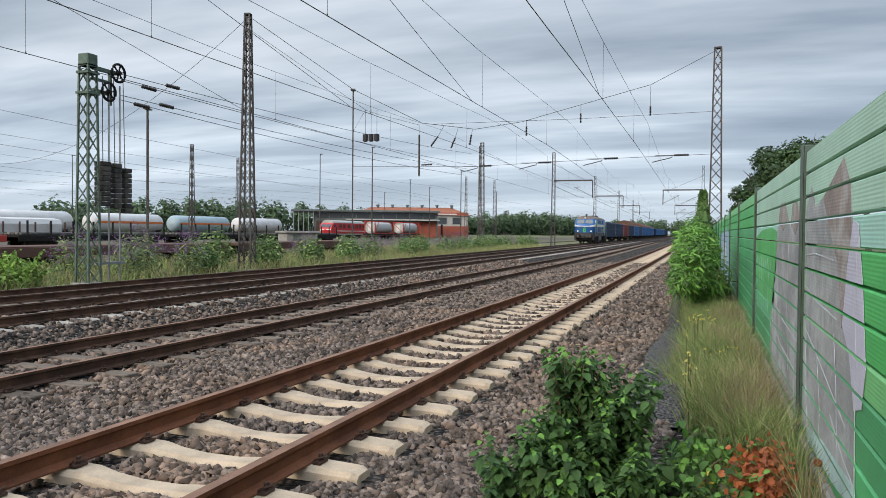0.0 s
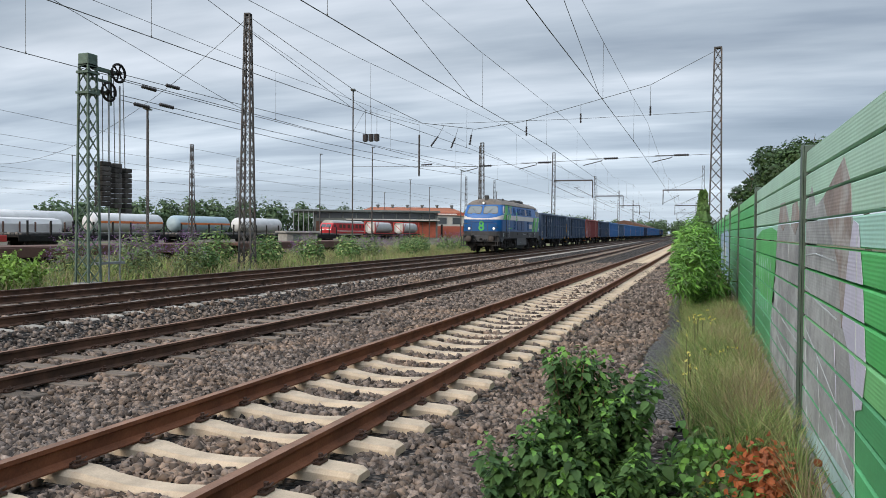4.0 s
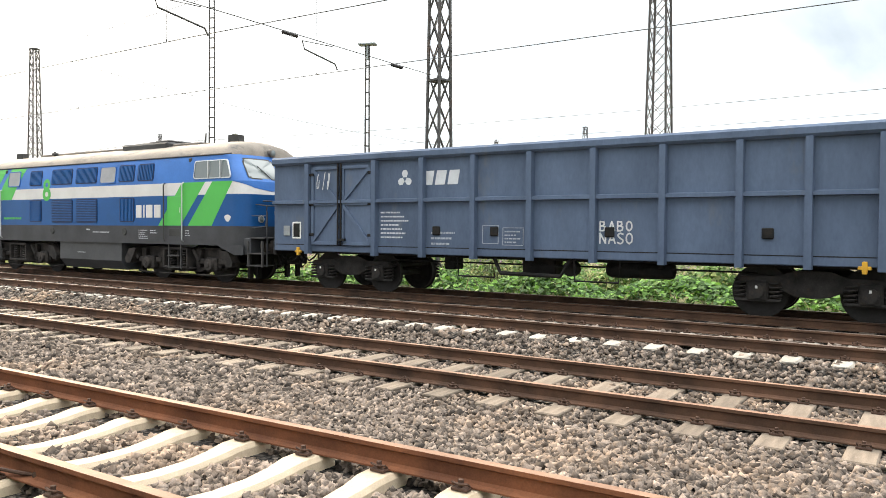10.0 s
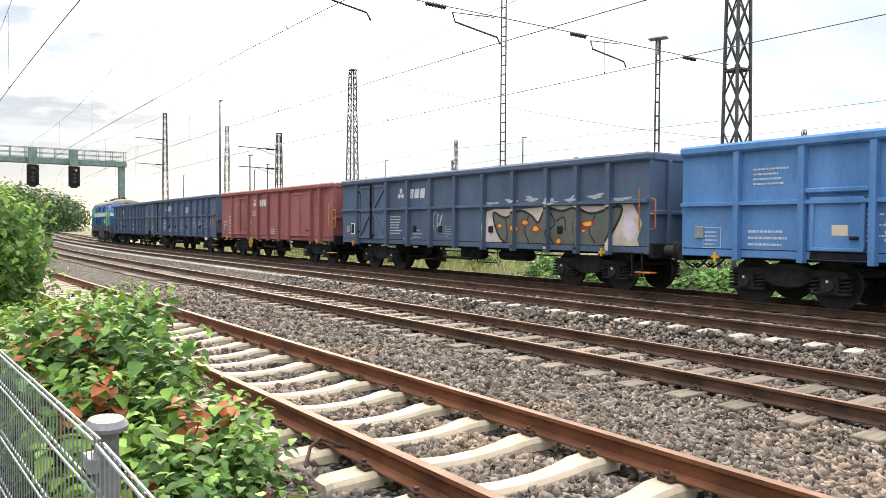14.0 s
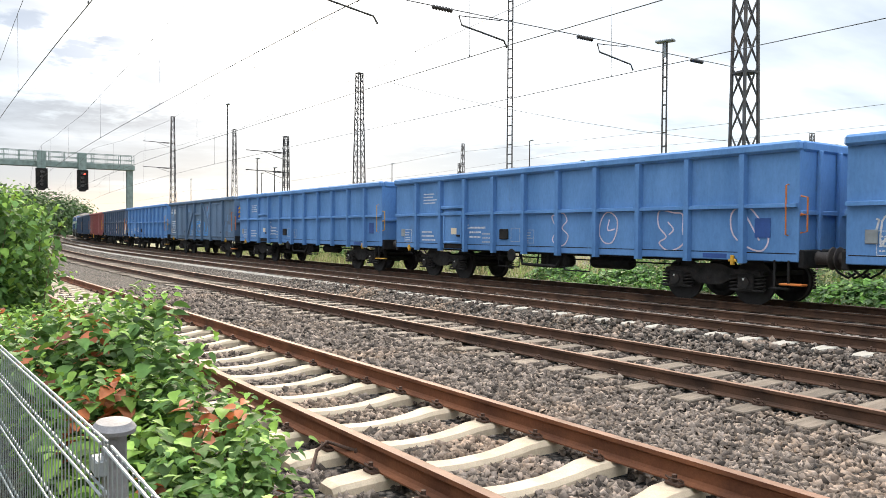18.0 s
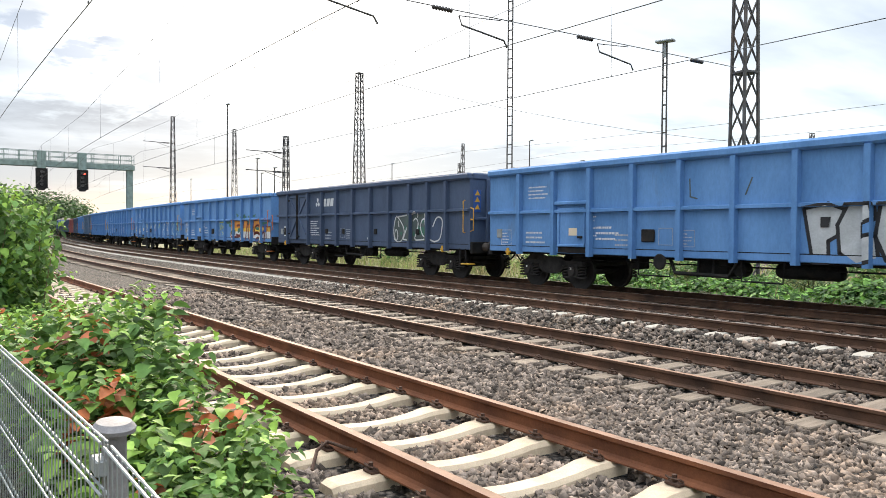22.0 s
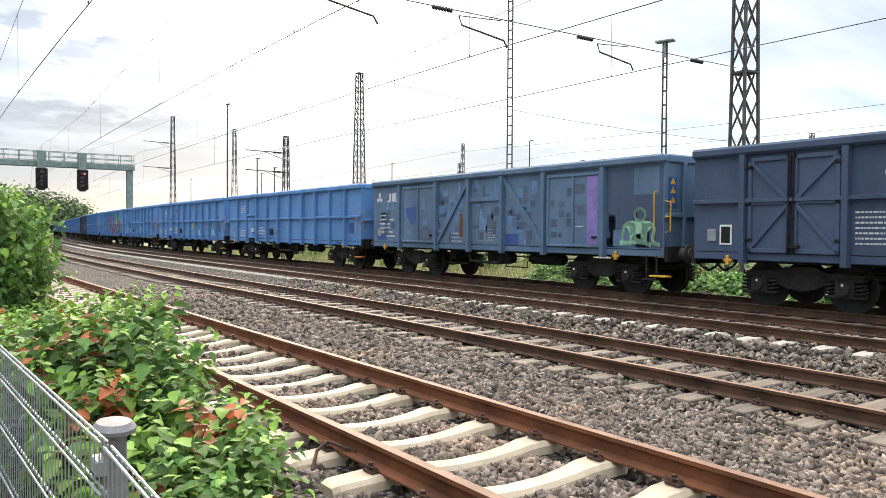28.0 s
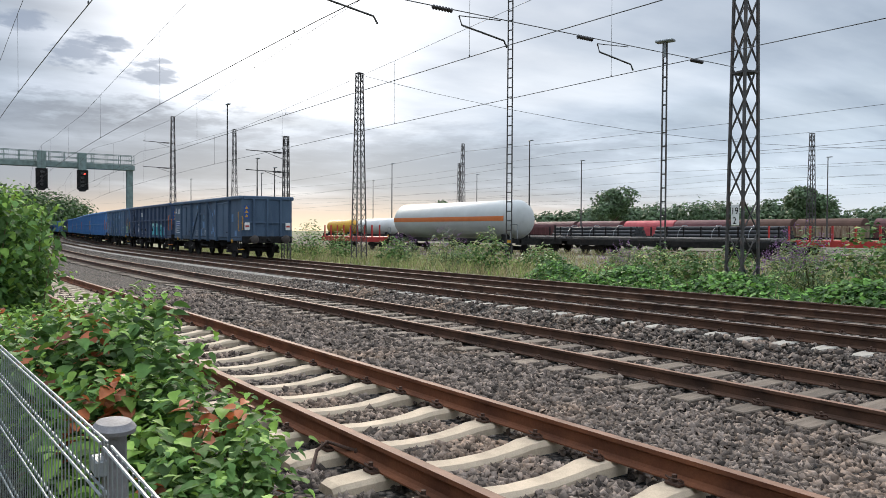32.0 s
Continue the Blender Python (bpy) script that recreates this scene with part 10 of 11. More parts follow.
        for pts in ([(12.62, 1.85), (12.95, 1.98), (13.25, 1.85), (13.0, 1.6), (12.8, 1.5), (12.95, 1.3), (13.1, 1.55)], [(13.05, 1.28), (13.4, 1.22), (13.72, 1.3)], [(13.3, 1.9), (13.6, 1.95), (13.65, 1.75), (13.42, 1.65), (13.65, 1.5), (13.4, 1.45)]):
            on(strip(smooth_line(pts), 0.065), S["haze"], 0.004)
        on([oval(14.02, 2.0 - 0.1, 0.09, 0.12, 0.2), oval(14.2, 1.93, 0.1, 0.08, 0.2, 2), oval(14.05, 1.62, 0.08, 0.16, 0.2, 1), oval(14.6, 1.6, 0.1, 0.16, 0.2, 3)], S["mint"], 0.004)
        on(strip(smooth_line(oval(14.38, 2.0, 0.14, 0.05), True), 0.03) + strip(smooth_line([(14.4, 1.5), (14.6, 1.3), (14.85, 1.25)]), 0.03), S["mint"], 0.005)
        on([[(14.0 + 0.0 + 0.3 * math.cos(a), 1.0 + 0.36 * math.sin(a)) for a in np.linspace(0, math.pi, 10)]], S["haze"], 0.002)

    def w10(w, L, y):
        on = lambda shapes, m, lift: paint_on(w, shapes, m, L, y, RIBS_C, 2.10, lift)
        on([oval(8.75, 1.95, 0.35, 0.10, 0.4), oval(9.05, 1.8, 0.2, 0.08, 0.4, 2), oval(10.25, 2.33, 0.16, 0.10, 0.4, 1), oval(11.35, 2.26, 0.3, 0.08, 0.4, 3), oval(12.1, 2.26, 0.2, 0.07, 0.4, 4), oval(12.85, 2.28, 0.2, 0.07, 0.4, 5), oval(14.2, 1.86, 0.35, 0.12, 0.4, 6), oval(11.8, 1.95, 0.3, 0.12, 0.3, 7)], S["fir"], 0.002)
        letters = [[(9.35, 2.08), (10.2, 2.06), (11.0, 2.02), (11.05, 1.6), (10.95, 1.03), (10.2, 1.0), (9.6, 1.0), (9.03, 1.02), (9.1, 1.38), (9.5, 1.62), (9.58, 1.75)],
                   [(11.3, 2.06), (11.75, 2.05), (11.95, 1.8), (12.5, 2.12), (12.62, 1.6), (12.5, 1.0), (11.9, 1.0), (11.08, 1.0), (11.15, 1.4)],
                   [(12.75, 2.03), (13.3, 2.06), (13.85, 2.13), (13.95, 1.75), (14.4, 1.66), (14.45, 1.0), (12.66, 1.0), (12.68, 1.5)], [(14.5, 1.72), (15.05, 1.72), (15.05, 1.05), (14.52, 1.05)]]
        for p in letters:
            on([clip_band(p, 1.66, 2.3)], S["orange"], 0.004)
            on([clip_band(p, 1.47, 1.66)], S["amber"], 0.004)
            on([clip_band(p, 0.95, 1.47)], S["white"], 0.004)
            on(strip(p + [p[0]], 0.055), S["maroon"], 0.006)
        on([[(9.6, 1.50), (9.98, 1.56), (9.9, 1.30), (9.6, 1.28)], [(10.35, 1.64), (10.78, 1.66), (10.6, 1.42), (10.3, 1.38)], oval(13.3, 1.63, 0.27, 0.08), oval(13.35, 1.12, 0.32, 0.07), [(11.5, 1.02), (11.62, 1.35), (11.72, 1.02)]], S["fir"], 0.008)
        for pts, t in (([(9.4, 2.02), (9.58, 1.66), (9.2, 1.25), (10.2, 1.17), (10.9, 1.27)], 0.10), ([(10.2, 1.78), (10.9, 1.76), (10.7, 1.28), (10.1, 1.3)], 0.11), ([(11.55, 1.08), (11.85, 1.92), (12.0, 1.1)], 0.11), ([(12.8, 1.42), (13.0, 1.70), (13.35, 1.80), (13.8, 1.64)], 0.11), ([(12.8, 1.34), (13.25, 1.42), (13.8, 1.32), (14.2, 1.46), (14.22, 1.05)], 0.14), ([(13.0, 1.05), (13.35, 1.2), (13.7, 1.05)], 0.06)):
            on(strip(smooth_line(pts), t), S["wine"], 0.010)
        on(strip(smooth_line([(14.3, 2.0), (14.6, 2.15), (14.8, 1.95), (15.0, 2.15)]), 0.05), S["red"], 0.004)
        for pts in ([(7.3, 1.85), (7.35, 1.55), (7.5, 1.8)], [(7.6, 1.85), (7.62, 1.5)], [(7.6, 1.8), (7.85, 1.7), (7.65, 1.6)], [(7.95, 1.9), (7.9, 1.55), (8.15, 1.5)], [(7.25, 1.95), (8.1, 2.0)], [(7.7, 1.42), (7.9, 1.35), (7.75, 1.3)]):
            on(strip(smooth_line(pts), 0.045), S["lemon"], 0.003)
        tag(w, 0.3 - L, 1.2 - L, 1.3, 2.1, y, S["white"], 51, 0.03, 4)

    def w11(w, L, y):
        on = lambda shapes, m, lift: paint_on(w, shapes, m, L, y, RIBS_A, 2.22, lift)
        on([[(10.6, 1.2), (10.55, 1.8), (10.75, 2.06), (12.75, 2.16), (12.78, 1.2)]], S["slatey"], 0.002)
        on([oval(11.05 + 0.28 * k, 1.45 + 0.22 * (k % 3), 0.06, 0.08, 0.2, k) for k in range(6)] + [oval(12.4, 1.55, 0.2, 0.18, 0.2)], S["fir"], 0.003)
        for pts in ([(10.6, 1.25), (10.55, 1.6), (10.68, 2.02), (10.85, 2.02), (11.15, 1.75), (11.25, 1.5), (11.1, 1.22), (10.85, 1.15), (10.6, 1.25)], oval(10.72, 1.4, 0.1, 0.19) + [(10.82, 1.4)], [(10.85, 2.05), (11.2, 2.08), (11.62, 2.12)], [(10.85, 1.9), (10.9, 1.7)], [(11.2, 1.28), (11.42, 1.65), (11.6, 1.95)], [(11.2, 1.25), (11.62, 1.22)],
                    [(11.85, 1.9), (12.0, 1.98), (12.15, 1.85), (12.1, 1.6), (11.95, 1.28), (12.2, 1.24), (12.65, 1.28)], [(12.72, 1.9), (12.45, 1.95), (12.3, 1.7), (12.45, 1.4), (12.65, 1.38), (12.7, 1.6), (12.76, 2.12)], [(11.75, 2.12), (12.1, 2.2), (12.12, 2.02)], [(12.9, 1.25), (13.2, 1.2), (13.5, 1.35), (13.6, 1.9), (13.3, 2.0), (13.05, 1.7)]):
            on(strip(smooth_line(pts), 0.05), S["white"], 0.005)
        tag(w, 8.6 - L, 8.85 - L, 1.2, 1.4, y, S["white"], 60, 0.02, 2)

    def w12(w, L, y):
        on = lambda shapes, m, lift: paint_on(w, shapes, m, L, y, RIBS_C, 2.10, lift)
        glyphs = [[(9.92, 2.0), (10.35, 2.08), (10.62, 1.98), (10.64, 1.6), (10.33, 1.42), (10.34, 1.02), (10.1, 1.02)],
                  [(10.75, 2.05), (11.15, 2.06), (11.2, 1.85), (10.97, 1.75), (10.97, 1.45), (11.2, 1.5), (11.25, 1.1), (10.9, 1.0), (10.62, 1.2), (10.58, 1.7)],
                  [(11.35, 2.05), (11.75, 2.05), (11.9, 1.7), (11.75, 1.15), (11.45, 1.1), (11.27, 1.5)],
                  [(11.87, 2.05), (12.1, 2.05), (12.12, 1.35), (12.2, 1.35), (12.2, 2.05), (12.45, 2.05), (12.42, 1.0), (11.95, 1.1)]]
        for k, p in enumerate(glyphs):
            on(strip(p + [p[0]], 0.15), S["black"], 0.003 + 0.004 * k)
            on([p], S["silver"], 0.005 + 0.004 * k)
        for p in ([(10.22, 1.86), (10.42, 1.86), (10.38, 1.66), (10.22, 1.66)], [(11.5, 1.85), (11.65, 1.8), (11.6, 1.35), (11.5, 1.4)]):
            on([p], S["black"], 0.022)
        for cx in (12.85, 13.8):
            e = 1 if cx > 13 else -1
            on(strip(smooth_line([(cx - 0.1 * e, 2.0), (cx, 1.7), (cx - 0.02 * e, 1.4), (cx - 0.12 * e, 1.15)]), 0.035), S["black"], 0.003)
        words(w, "ULTRA", 12.92 - L, 1.68, 0.24, 0.17, 0.03, S["black"], y)
        words(w, "MSV", 13.05 - L, 1.32, 0.24, 0.20, 0.03, S["black"], y)
        for pts in ([(7.2, 2.75), (7.22, 2.35), (7.4, 2.3)], [(8.75, 2.7), (8.6, 2.35)]):
            on(strip(pts, 0.035), S["slatey"], 0.002)

    def w13(w, L, y):
        on = lambda shapes, m, lift: paint_on(w, shapes, m, L, y, RIBS_C, 2.10, lift)
        on([oval(5.12, 2.65, 0.24, 0.22, 0.15), oval(4.5, 1.78, 0.28, 0.14, 0.2, 2), oval(6.0, 1.78, 0.22, 0.12, 0.2, 1), oval(11.65, 1.85, 0.22, 0.16, 0.2), oval(11.3, 1.12, 0.22, 0.14, 0.2, 3), oval(9.85, 1.15, 0.3, 0.08, 0.3)], S["mint"], 0.002)
        on([[(5.5, 2.14), (6.2, 2.55), (6.95, 2.78), (6.98, 2.2), (6.3, 2.12)]], S["green"], 0.003)
        on([[(5.7, 2.06), (6.95, 1.92), (8.12, 2.06), (8.22, 1.28), (7.9, 1.4), (7.0, 1.72)]], S["mint"], 0.003)
        on([[(7.55, 2.06), (8.12, 2.06), (8.2, 1.5), (7.9, 1.55)]], S["silver"], 0.005)
        on([[(7.0, 3.06), (8.25, 2.82), (8.45, 2.64), (9.35, 2.6), (9.7, 2.74), (10.12, 2.66), (9.8, 2.18), (8.4, 2.14), (7.35, 2.25)]], S["red"], 0.004)
        on([[(8.25, 2.08), (9.8, 2.18), (11.0, 2.26), (11.2, 1.9), (12.15, 1.24), (10.3, 1.1), (9.2, 1.34), (8.5, 1.55)]], S["wine"], 0.004)
        on([[(9.7, 2.0), (10.4, 1.75), (10.9, 1.25), (10.2, 1.15), (9.9, 1.4)], [(8.3, 2.0), (8.9, 1.95), (9.3, 1.75), (8.8, 1.7)]], S["maroon"], 0.006)
        on([[(6.92, 3.02), (7.12, 2.6), (7.05, 1.85), (6.85, 2.2)]], S["black"], 0.006)
        on([[(10.55, 2.05), (10.85, 1.95), (11.0, 1.65), (10.95, 1.42), (10.6, 1.5), (10.45, 1.75)], [(9.7, 1.98), (10.15, 2.05), (9.95, 1.65)]], S["skin"], 0.008)
        for pts, t, m in (([(10.32, 3.0), (10.2, 2.62), (10.8, 2.62), (11.0, 2.4), (10.7, 2.25)], 0.12, S["skin"]), ([(9.7, 2.66), (10.2, 2.66)], 0.10, S["skin"]), ([(10.1, 2.5), (9.9, 1.9), (9.75, 1.5)], 0.10, S["skin"]),
                          ([(9.35, 2.85), (9.3, 2.55), (9.0, 2.28), (8.6, 2.2)], 0.05, S["white"]), ([(10.2, 1.2), (11.2, 1.15), (12.12, 1.2), (11.6, 1.55), (11.3, 1.75)], 0.05, S["white"]), ([(6.0, 2.02), (6.9, 1.98), (8.1, 1.42), (8.12, 1.25)], 0.04, S["white"]),
                          ([(8.8, 1.6), (9.4, 1.8), (9.7, 1.75)], 0.04, S["white"]), ([(9.3, 1.4), (9.9, 1.3), (10.5, 1.25)], 0.04, S["white"]), ([(5.5, 2.14), (6.2, 2.58), (6.95, 2.8)], 0.045, S["fir"]), ([(7.2, 2.9), (7.8, 2.6), (8.1, 2.3)], 0.04, S["maroon"]),
                          ([(8.4, 2.1), (8.9, 1.75), (9.6, 1.4)], 0.04, S["black"]), ([(11.3, 1.9), (12.2, 1.72), (12.6, 1.35)], 0.12, S["wine"])):
            on(strip(smooth_line(pts), t), m, 0.011)
        on([oval(12.95, 2.78, 0.62, 0.34, 0.12)], S["green"], 0.002)
        on([[(12.5, 2.1), (12.75, 2.6), (13.3, 2.75), (13.85, 2.35), (13.9, 1.9), (13.2, 1.7), (12.55, 1.85)]], S["cream"], 0.005)
        on([[(12.52, 2.0), (13.0, 2.02), (13.5, 1.6), (13.9, 1.4), (13.88, 1.04), (12.9, 1.06), (12.55, 1.45)]], S["rust_paint"], 0.007)
        on([[(13.5, 2.1), (13.9, 2.15), (13.92, 1.35), (13.6, 1.7)]], S["mint"], 0.008)
        on([oval(13.3, 2.74, 0.42, 0.25, 0.1)], S["white"], 0.009)
        on([oval(13.52, 2.70, 0.17, 0.20, 0.1)], S["slatey"], 0.011)
        on([[(13.95, 2.9), (14.5, 2.78), (15.02, 2.36), (14.9, 2.14), (13.95, 2.12)]], S["moss"], 0.005)
        on([oval(13.0, 1.28, 0.10, 0.12), oval(13.65, 1.22, 0.10, 0.10)], S["skin"], 0.010)
        part("blue_panel", Geo().box(13.98 - L, 14.98 - L, y - 0.016, y, 1.08, 2.04), spray("deep_blue", (0.02, 0.07, 0.25)), w)

    def w14(w, L, y):
        on = lambda shapes, m, lift: paint_on(w, shapes, m, L, y, RIBS_C, 2.10, lift)
        body = [(9.85, 1.05), (9.85, 1.5), (10.1, 1.86), (10.6, 2.0), (11.1, 2.08), (11.6, 2.03), (12.2, 2.08), (13.0, 2.08), (13.42, 2.04), (13.5, 1.7), (13.43, 1.35), (13.55, 1.05), (12.6, 1.02), (11.2, 1.03)]
        on([oval(9.62, 1.5, 0.14, 0.32, 0.3), oval(13.75, 1.45, 0.18, 0.3, 0.3, 2), oval(13.95, 1.2, 0.12, 0.12, 0.3)], S["rose"], 0.002)
        on(strip(smooth_line(body, True), 0.20), S["lemon"], 0.003)
        on(strip(smooth_line(body, True), 0.12), S["black"], 0.005)
        on([smooth_line(body, True)[:-1]], S["azure"], 0.007)
        strokes = ([(10.85, 1.92), (10.5, 1.85), (10.3, 1.5), (10.5, 1.22), (10.85, 1.2)], [(10.95, 1.15), (11.2, 1.92), (11.5, 1.15)], [(11.05, 1.45), (11.4, 1.45)], [(12.15, 1.9), (11.75, 1.82), (11.72, 1.6), (12.1, 1.42), (12.0, 1.17), (11.62, 1.2)],
                   [(12.45, 1.95), (12.42, 1.12)], [(13.08, 1.95), (13.1, 1.15)], [(12.45, 1.55), (13.1, 1.58)])
        for pts in strokes:
            on(strip(smooth_line(pts), 0.075), S["navy"], 0.010)
            on(strip(smooth_line([(a - 0.06, b + 0.03) for a, b in pts]), 0.03), S["white"], 0.012)
        rng = random.Random(14)
        dots = [(rng.uniform(10.0, 13.3), rng.uniform(1.15, 1.95)) for _ in range(16)]
        on([oval(a, b, 0.07, 0.06) for a, b in dots], S["cyan"], 0.013)
        on([oval(a + 0.03, b - 0.02, 0.035, 0.03) for a, b in dots], S["navy"], 0.015)
        for a, b in ((9.0, 1.9), (9.3, 1.65), (9.1, 1.45), (14.1, 1.85), (14.2, 1.5)):
            on([oval(a, b, 0.05, 0.13, 0.3, a)], S["rose"], 0.002)

    def w15(w, L, y):
        on = lambda shapes, m, lift: paint_on(w, shapes, m, L, y, RIBS_C, 2.10, lift)
        on(strip([(4.45, 2.82), (5.0, 2.86), (5.15, 2.9)], 0.07) + strip([(5.05, 2.84), (4.8, 2.6), (4.6, 2.42)], 0.05), T["rust"], 0.003)
        for x in (0.0, 2.74):
            on([oval(10.28 + x, 1.42, 0.2, 0.15, 0.25)], S["haze"], 0.003)
            for pts in ([(9.95, 1.75), (10.02, 1.93), (10.2, 1.9), (10.28, 1.55), (10.35, 1.38), (10.55, 1.7), (10.66, 1.98)], [(10.05, 1.27), (10.6, 1.3), (10.95, 1.42), (10.72, 1.48)]):
                on(strip(smooth_line([(a + x, b) for a, b in pts]), 0.075), S["haze"], 0.004)
            on([oval(10.28 + x, 1.4, 0.1, 0.09, 0.25)], S["mint"], 0.005)
        tag(w, 8.5 - L, 9.4 - L, 1.60, 1.98, y, S["lemon"], 81, 0.06, 4)
        tag(w, 11.35 - L, 12.4 - L, 1.62, 1.95, y, S["red"], 83, 0.04, 5)
        on(strip(smooth_line([(11.6, 1.52), (11.85, 1.56), (12.1, 1.54)]), 0.03), S["slatey"], 0.003)

    def w17(w, L, y):
        on = lambda shapes, m, lift: paint_on(w, shapes, m, L, y, (1.95, 4.22, 6.0, 7.62, 9.42, 11.6), 9.0, lift)
        box = lambda x0, x1, z0, z1: [(x0, z0), (x1, z0), (x1, z1), (x0, z1)]
        rng = random.Random(171)
        # doors stand 5 cm proud of the wall
        on([box(2.3 + 0.1 * k, 2.3 + 0.1 * k + rng.uniform(0.12, 0.3), z, z + rng.uniform(0.15, 0.35)) for k, z in ((0, 2.5), (1, 1.4), (10, 2.3), (11, 1.75))], T["worn_patch"], 0.053)
        on([[(2.35, 2.35), (3.0, 2.4), (3.0, 1.95), (2.75, 1.75), (2.4, 2.05)]], S["deep"], 0.054)
        on([box(3.2, 3.95, 1.25, 1.62)], T["dark_patch"], 0.053)
        on([box(9.7 + 0.3 * (k % 3), 9.7 + 0.3 * (k % 3) + rng.uniform(0.1, 0.24), 1.4 + 0.27 * (k // 2), 1.4 + 0.27 * (k // 2) + rng.uniform(0.1, 0.25)) for k in range(9)], T["dark_patch"], 0.053)
        on([box(10.68, 11.0, 2.0, 2.25), box(10.62, 10.95, 2.55, 2.8)], T["dark_patch"], 0.053)
        on([box(11.04, 11.43, 1.24, 2.98)], S["violet"], 0.054)
        on([box(11.66, 13.42, 1.18, 3.12)], T["dark_side"], 0.001)
        on([box(12.55, 13.3, 2.45, 3.1), box(11.9, 12.5, 1.2, 1.6)], T["worn"], 0.003)
        for x0, x1, n in ((0.15, 1.85, 9), (4.35, 5.9, 14), (6.1, 7.5, 15), (7.75, 9.3, 20)):
            for m, lift in ((T["worn_patch"], 0.002), (T["dark_patch"], 0.004)):
                on([box(x, x + rng.uniform(0.1, 0.38), z, z + rng.uniform(0.08, 0.40)) for x, z in ((rng.uniform(x0, x1 - 0.3), rng.uniform(1.16, 2.8)) for _ in range(n // 2))], m, lift)
        on([box(7.75, 8.3, 1.16, 1.48), box(0.3, 0.95, 1.22, 1.42)], S["deep"], 0.005)
        on([box(5.45, 5.62, 1.35, 2.1)], T["rust"], 0.005)
        cx, cz = 12.75, 1.55
        for pts in ([(-0.55, -0.2), (-0.5, 0.12), (-0.3, 0.2), (-0.28, -0.2)], [(-0.2, 0.2), (-0.15, -0.15), (0.05, -0.18), (0.1, 0.2)], [(0.15, -0.2), (0.2, 0.15), (0.4, 0.1), (0.38, -0.2), (0.55, -0.3)], [(-0.6, -0.27), (0.0, -0.24), (0.3, -0.3)]):
            on(strip(smooth_line([(cx + a, cz + b) for a, b in pts]), 0.10), S["mint"], 0.006)
        on(strip(smooth_line(oval(cx - 0.02, cz + 0.42, 0.16, 0.14), True), 0.07), S["mint"], 0.006)
        on([oval(cx - 0.05, cz + 0.12, 0.4, 0.2, 0.2)], S["mint"], 0.006)
        g = Geo()
        for k in range(3):
            lines_of_writing(g, 3.3 + 7.3 * (k > 1) - L, 3.75 + 7.3 * (k > 1) - L, 1.66, 1.74, 1, y - 0.052, 40 + k)
        part("lettering", g, T["mark"], w)

    def w18(w, L, y):
        on = lambda shapes, m, lift: paint_on(w, shapes, m, L, y, RIBS_A, 2.22, lift)
        on([[(8.3, 1.0), (8.86, 1.0), (8.86, 1.72), (8.3, 1.70)], [(13.1, 1.03), (13.72, 1.05), (13.72, 1.75), (13.15, 1.75)]], S["violet"], 0.002)
        shapes = [[(8.85, 2.0), (9.9, 2.0), (9.8, 1.6), (9.55, 1.45), (10.0, 1.02), (9.7, 1.02), (9.35, 1.3), (9.3, 1.05), (9.0, 1.05), (9.2, 1.7)], [(10.22, 2.02), (10.6, 2.0), (10.75, 1.5), (10.86, 1.05), (10.4, 1.05), (10.1, 1.1), (9.93, 1.25)],
                  [(10.85, 1.98), (11.5, 2.0), (11.45, 1.6), (11.62, 1.3), (11.3, 1.05), (10.93, 1.1)], [(11.75, 1.6), (11.95, 1.92), (12.4, 2.05), (12.8, 1.88), (13.08, 1.5), (13.12, 1.1), (12.6, 1.0), (11.55, 1.02), (11.65, 1.3)]]
        for p in shapes:
            on(strip(p + [p[0]], 0.13), S["black"], 0.004)
            on([p], S["cyan"], 0.006)
            on([clip_band([(a, b) for a, b in p], 1.75, 2.2)], S["pale_cyan"], 0.008)
        for pts in ([(9.3, 1.75), (9.6, 1.78), (9.5, 1.55)], [(10.35, 1.6), (10.5, 1.3)], [(11.05, 1.75), (11.3, 1.75)], [(11.1, 1.35), (11.35, 1.35)], [(12.05, 1.7), (12.25, 1.72)], [(12.55, 1.72), (12.8, 1.68)], [(12.0, 1.4), (12.4, 1.3), (12.8, 1.42)], [(12.2, 1.25), (12.2, 1.05)], [(12.6, 1.25), (12.62, 1.02)]):
            on(strip(smooth_line(pts), 0.06), S["navy"], 0.011)
        on(strip(smooth_line([(8.45, 1.2), (8.55, 1.5), (8.65, 1.2), (8.75, 1.5)]), 0.03), S["slatey"], 0.005)
        lines = Geo()
        lines_of_writing(lines, 13.25 - L, 13.6 - L, 1.25, 1.6, 4, y - 0.004, 77)
        part("lettering", lines, S["slatey"], w)

    def w19(w, L, y):
        part("paint_patch", Geo().box(0.5 - L, 1.5 - L, y - 0.003, y, 1.85, 2.05), spray("deep_blue", (0.02, 0.07, 0.25)), w)
        for s in (-1, 1):
            tl = part("tail_plate", Geo().box(L + 0.10, L + 0.13, s * 1.15 - 0.14, s * 1.15 + 0.14, 1.55, 1.95, 0.01), M["white"], w)
            part("tail_mark", Geo().box(L + 0.131, L + 0.134, s * 1.15 - 0.10, s * 1.15 + 0.10, 1.70, 1.80), M["red"], tl)

    slate, dark = "slate-blue open goods wagon with braced doors", "dark slate open goods wagon with braced doors"
    blue = "light blue ribbed open goods wagon"
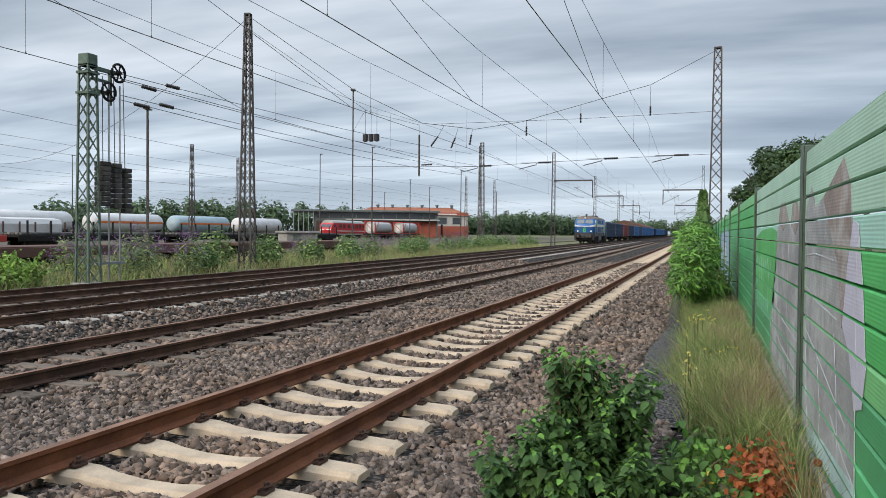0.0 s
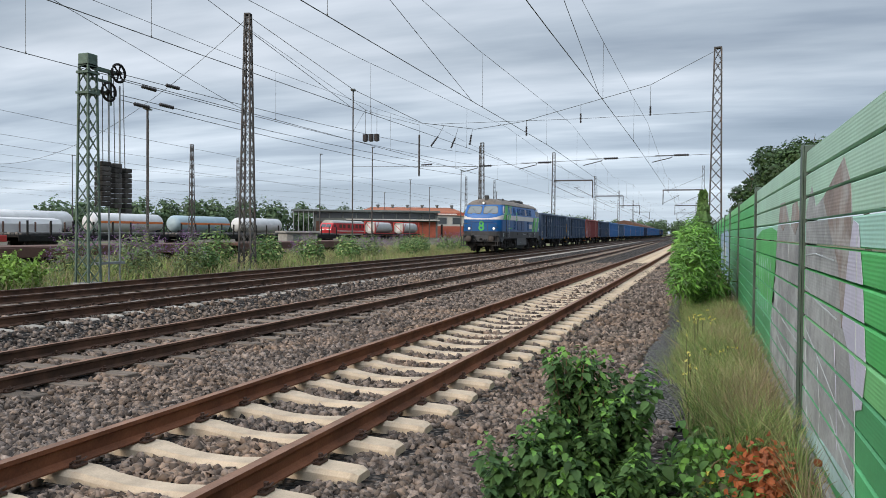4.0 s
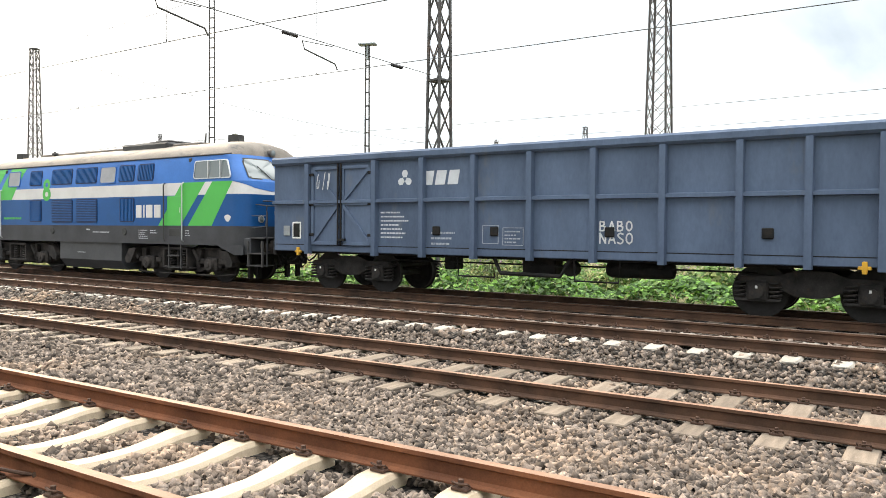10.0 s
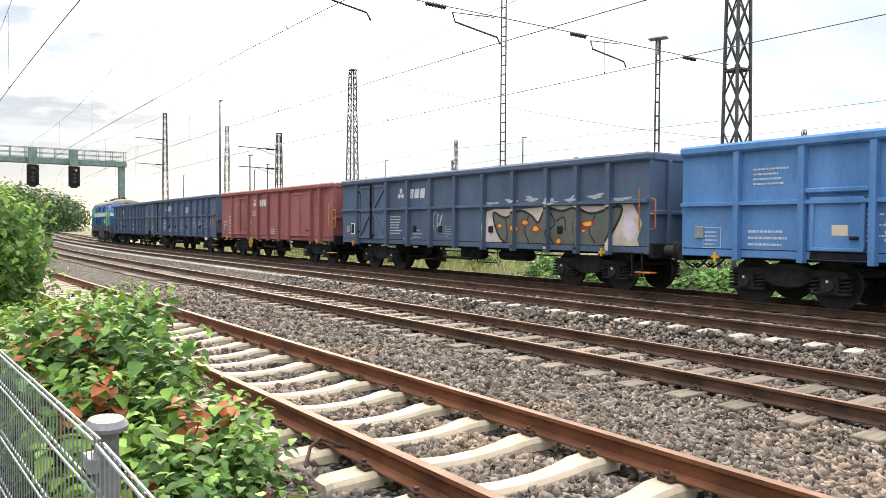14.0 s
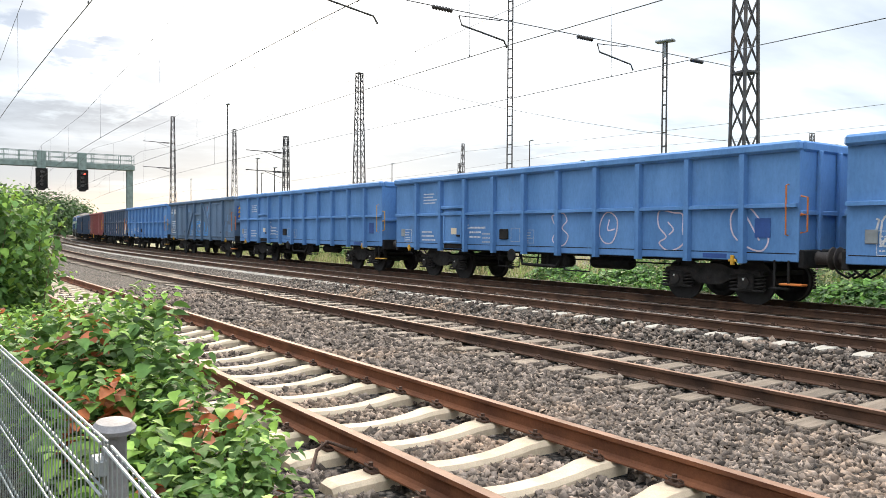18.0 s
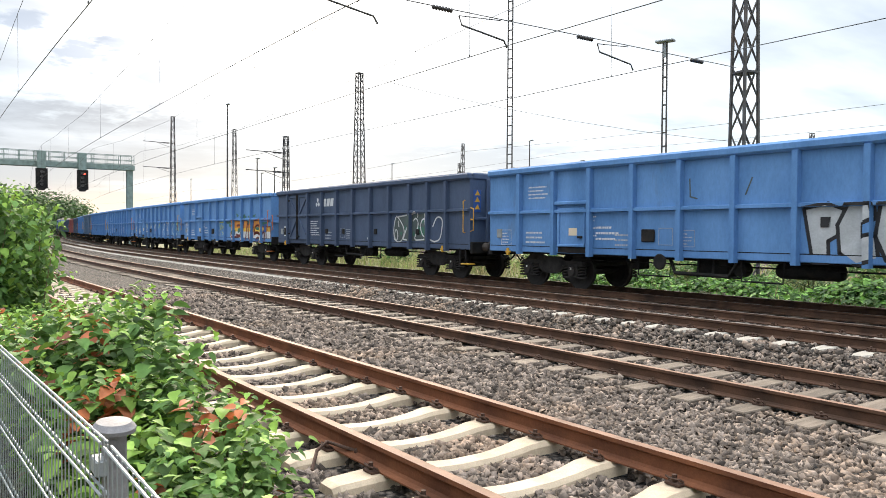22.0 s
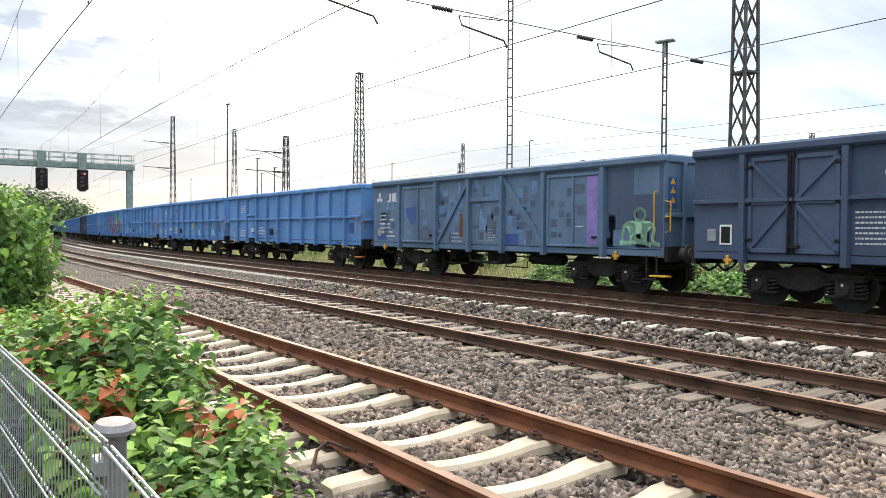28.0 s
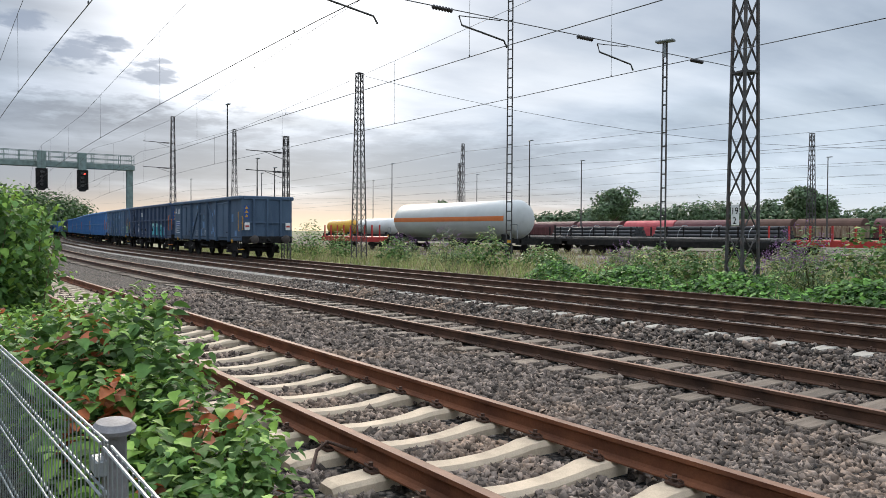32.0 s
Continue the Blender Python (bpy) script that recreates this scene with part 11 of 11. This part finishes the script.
    made += [
        slate_wagon(slate + " behind the locomotive", T["slate"], 1, w1), slate_wagon(slate + " sprayed ULTRAS", T["slate"], 2, w2), red_wagon("red-brown open goods wagon with flat doors and a yellow wheel", 3),
        slate_wagon(slate + " and a pale sprayed piece", T["slate"], 4, w4), blue_wagon(blue + " with a small side door", 5), braced_wagon("worn grey-blue open goods wagon with diagonal braces", T["worn"], 6, w6),
        blue_wagon(blue + " with a small side door", 7), blue_wagon(blue + " and white sprayed rings", 8, w8), blue_wagon(blue + " covered in white tags", 9, w9), blue_wagon(blue + " and an orange sprayed piece", 10, w10),
        slate_wagon(dark + " and white tags", T["dark"], 11, w11), blue_wagon(blue + " sprayed PGOU", 12, w12), blue_wagon(blue + " and a red and green mural", 13, w13),
        blue_wagon(blue + " and an azure sprayed piece", 14, w14), blue_wagon(blue + " with rust marks and pale tags", 15, w15), blue_wagon(blue + " with a small side door", 16),
        braced_wagon("patchy grey-blue open goods wagon with diagonal braces", T["worn"], 17, w17), slate_wagon(dark + " and a turquoise piece", T["dark"], 18, w18),
        braced_wagon("faded blue open goods wagon, last of the train", T["faded"], 19, w19)]
    return made


def bent_rod():
    """A rusty bent rod that leans on the near rail of the siding."""
    t = thing("bent_rod", "rusty bent steel rod lying against the siding rail", "rod")
    part("rod", Geo().tube([(-4.97, 2.27, -0.17), (-5.10, 2.37, -0.07), (-5.15, 2.48, -0.035), (-5.0, 2.54, -0.05), (-4.90, 2.59, -0.06)], 0.014, 8), M["clip"], t, smooth=True)
    part("eye", Geo().lathe([(0.02, -0.02), (0.035, -0.01), (0.035, 0.01), (0.02, 0.02)], (-4.88, 2.60, -0.06), "x", 12), M["clip"], t)


build_tracks()
bent_rod()
gravel_path()
build_wall()
build_fence()
TRAIN = build_train()
PITCH = [16.05, 16.05, 16.05, 14.3, 16.05, 16.05, 14.3, 16.05, 16.05, 16.05, 16.05, 16.05, 16.05, 16.05, 16.05, 16.05, 16.05, 14.3, 16.05, 14.3]


def motions():
    """The train runs from right to left along its curved track at some 52 km/h."""
    times = [0, 6, 7, 8, 9, 10, 11, 14, 17, 21, 25, 29, 32]
    lead = [127.3, 41.45, 27.6, 13.45, -0.25, -14.8, -29.4, -73.4, -117.6, -176.6, -235.0, -292.9, -336.4]   # front of the first wagon
    offset = 0.0
    for i, v in enumerate(TRAIN):
        if i == 0:
            middle = -1.08 - 7.27
        else:
            half = (EANOS if PITCH[i] > 15 else EAOS) / 2
            middle = offset + half
            offset += PITCH[i]
        rows = []
        for k in range(65):
            t = k * 0.5
            x = float(np.interp(t, times, lead)) + middle
            rows.append((t, pose(x, TRAIN_Y + shift(x), TRAIN_Z, 0, 0, math.degrees(swing(x)))))
        walk(v, rows)


motions()
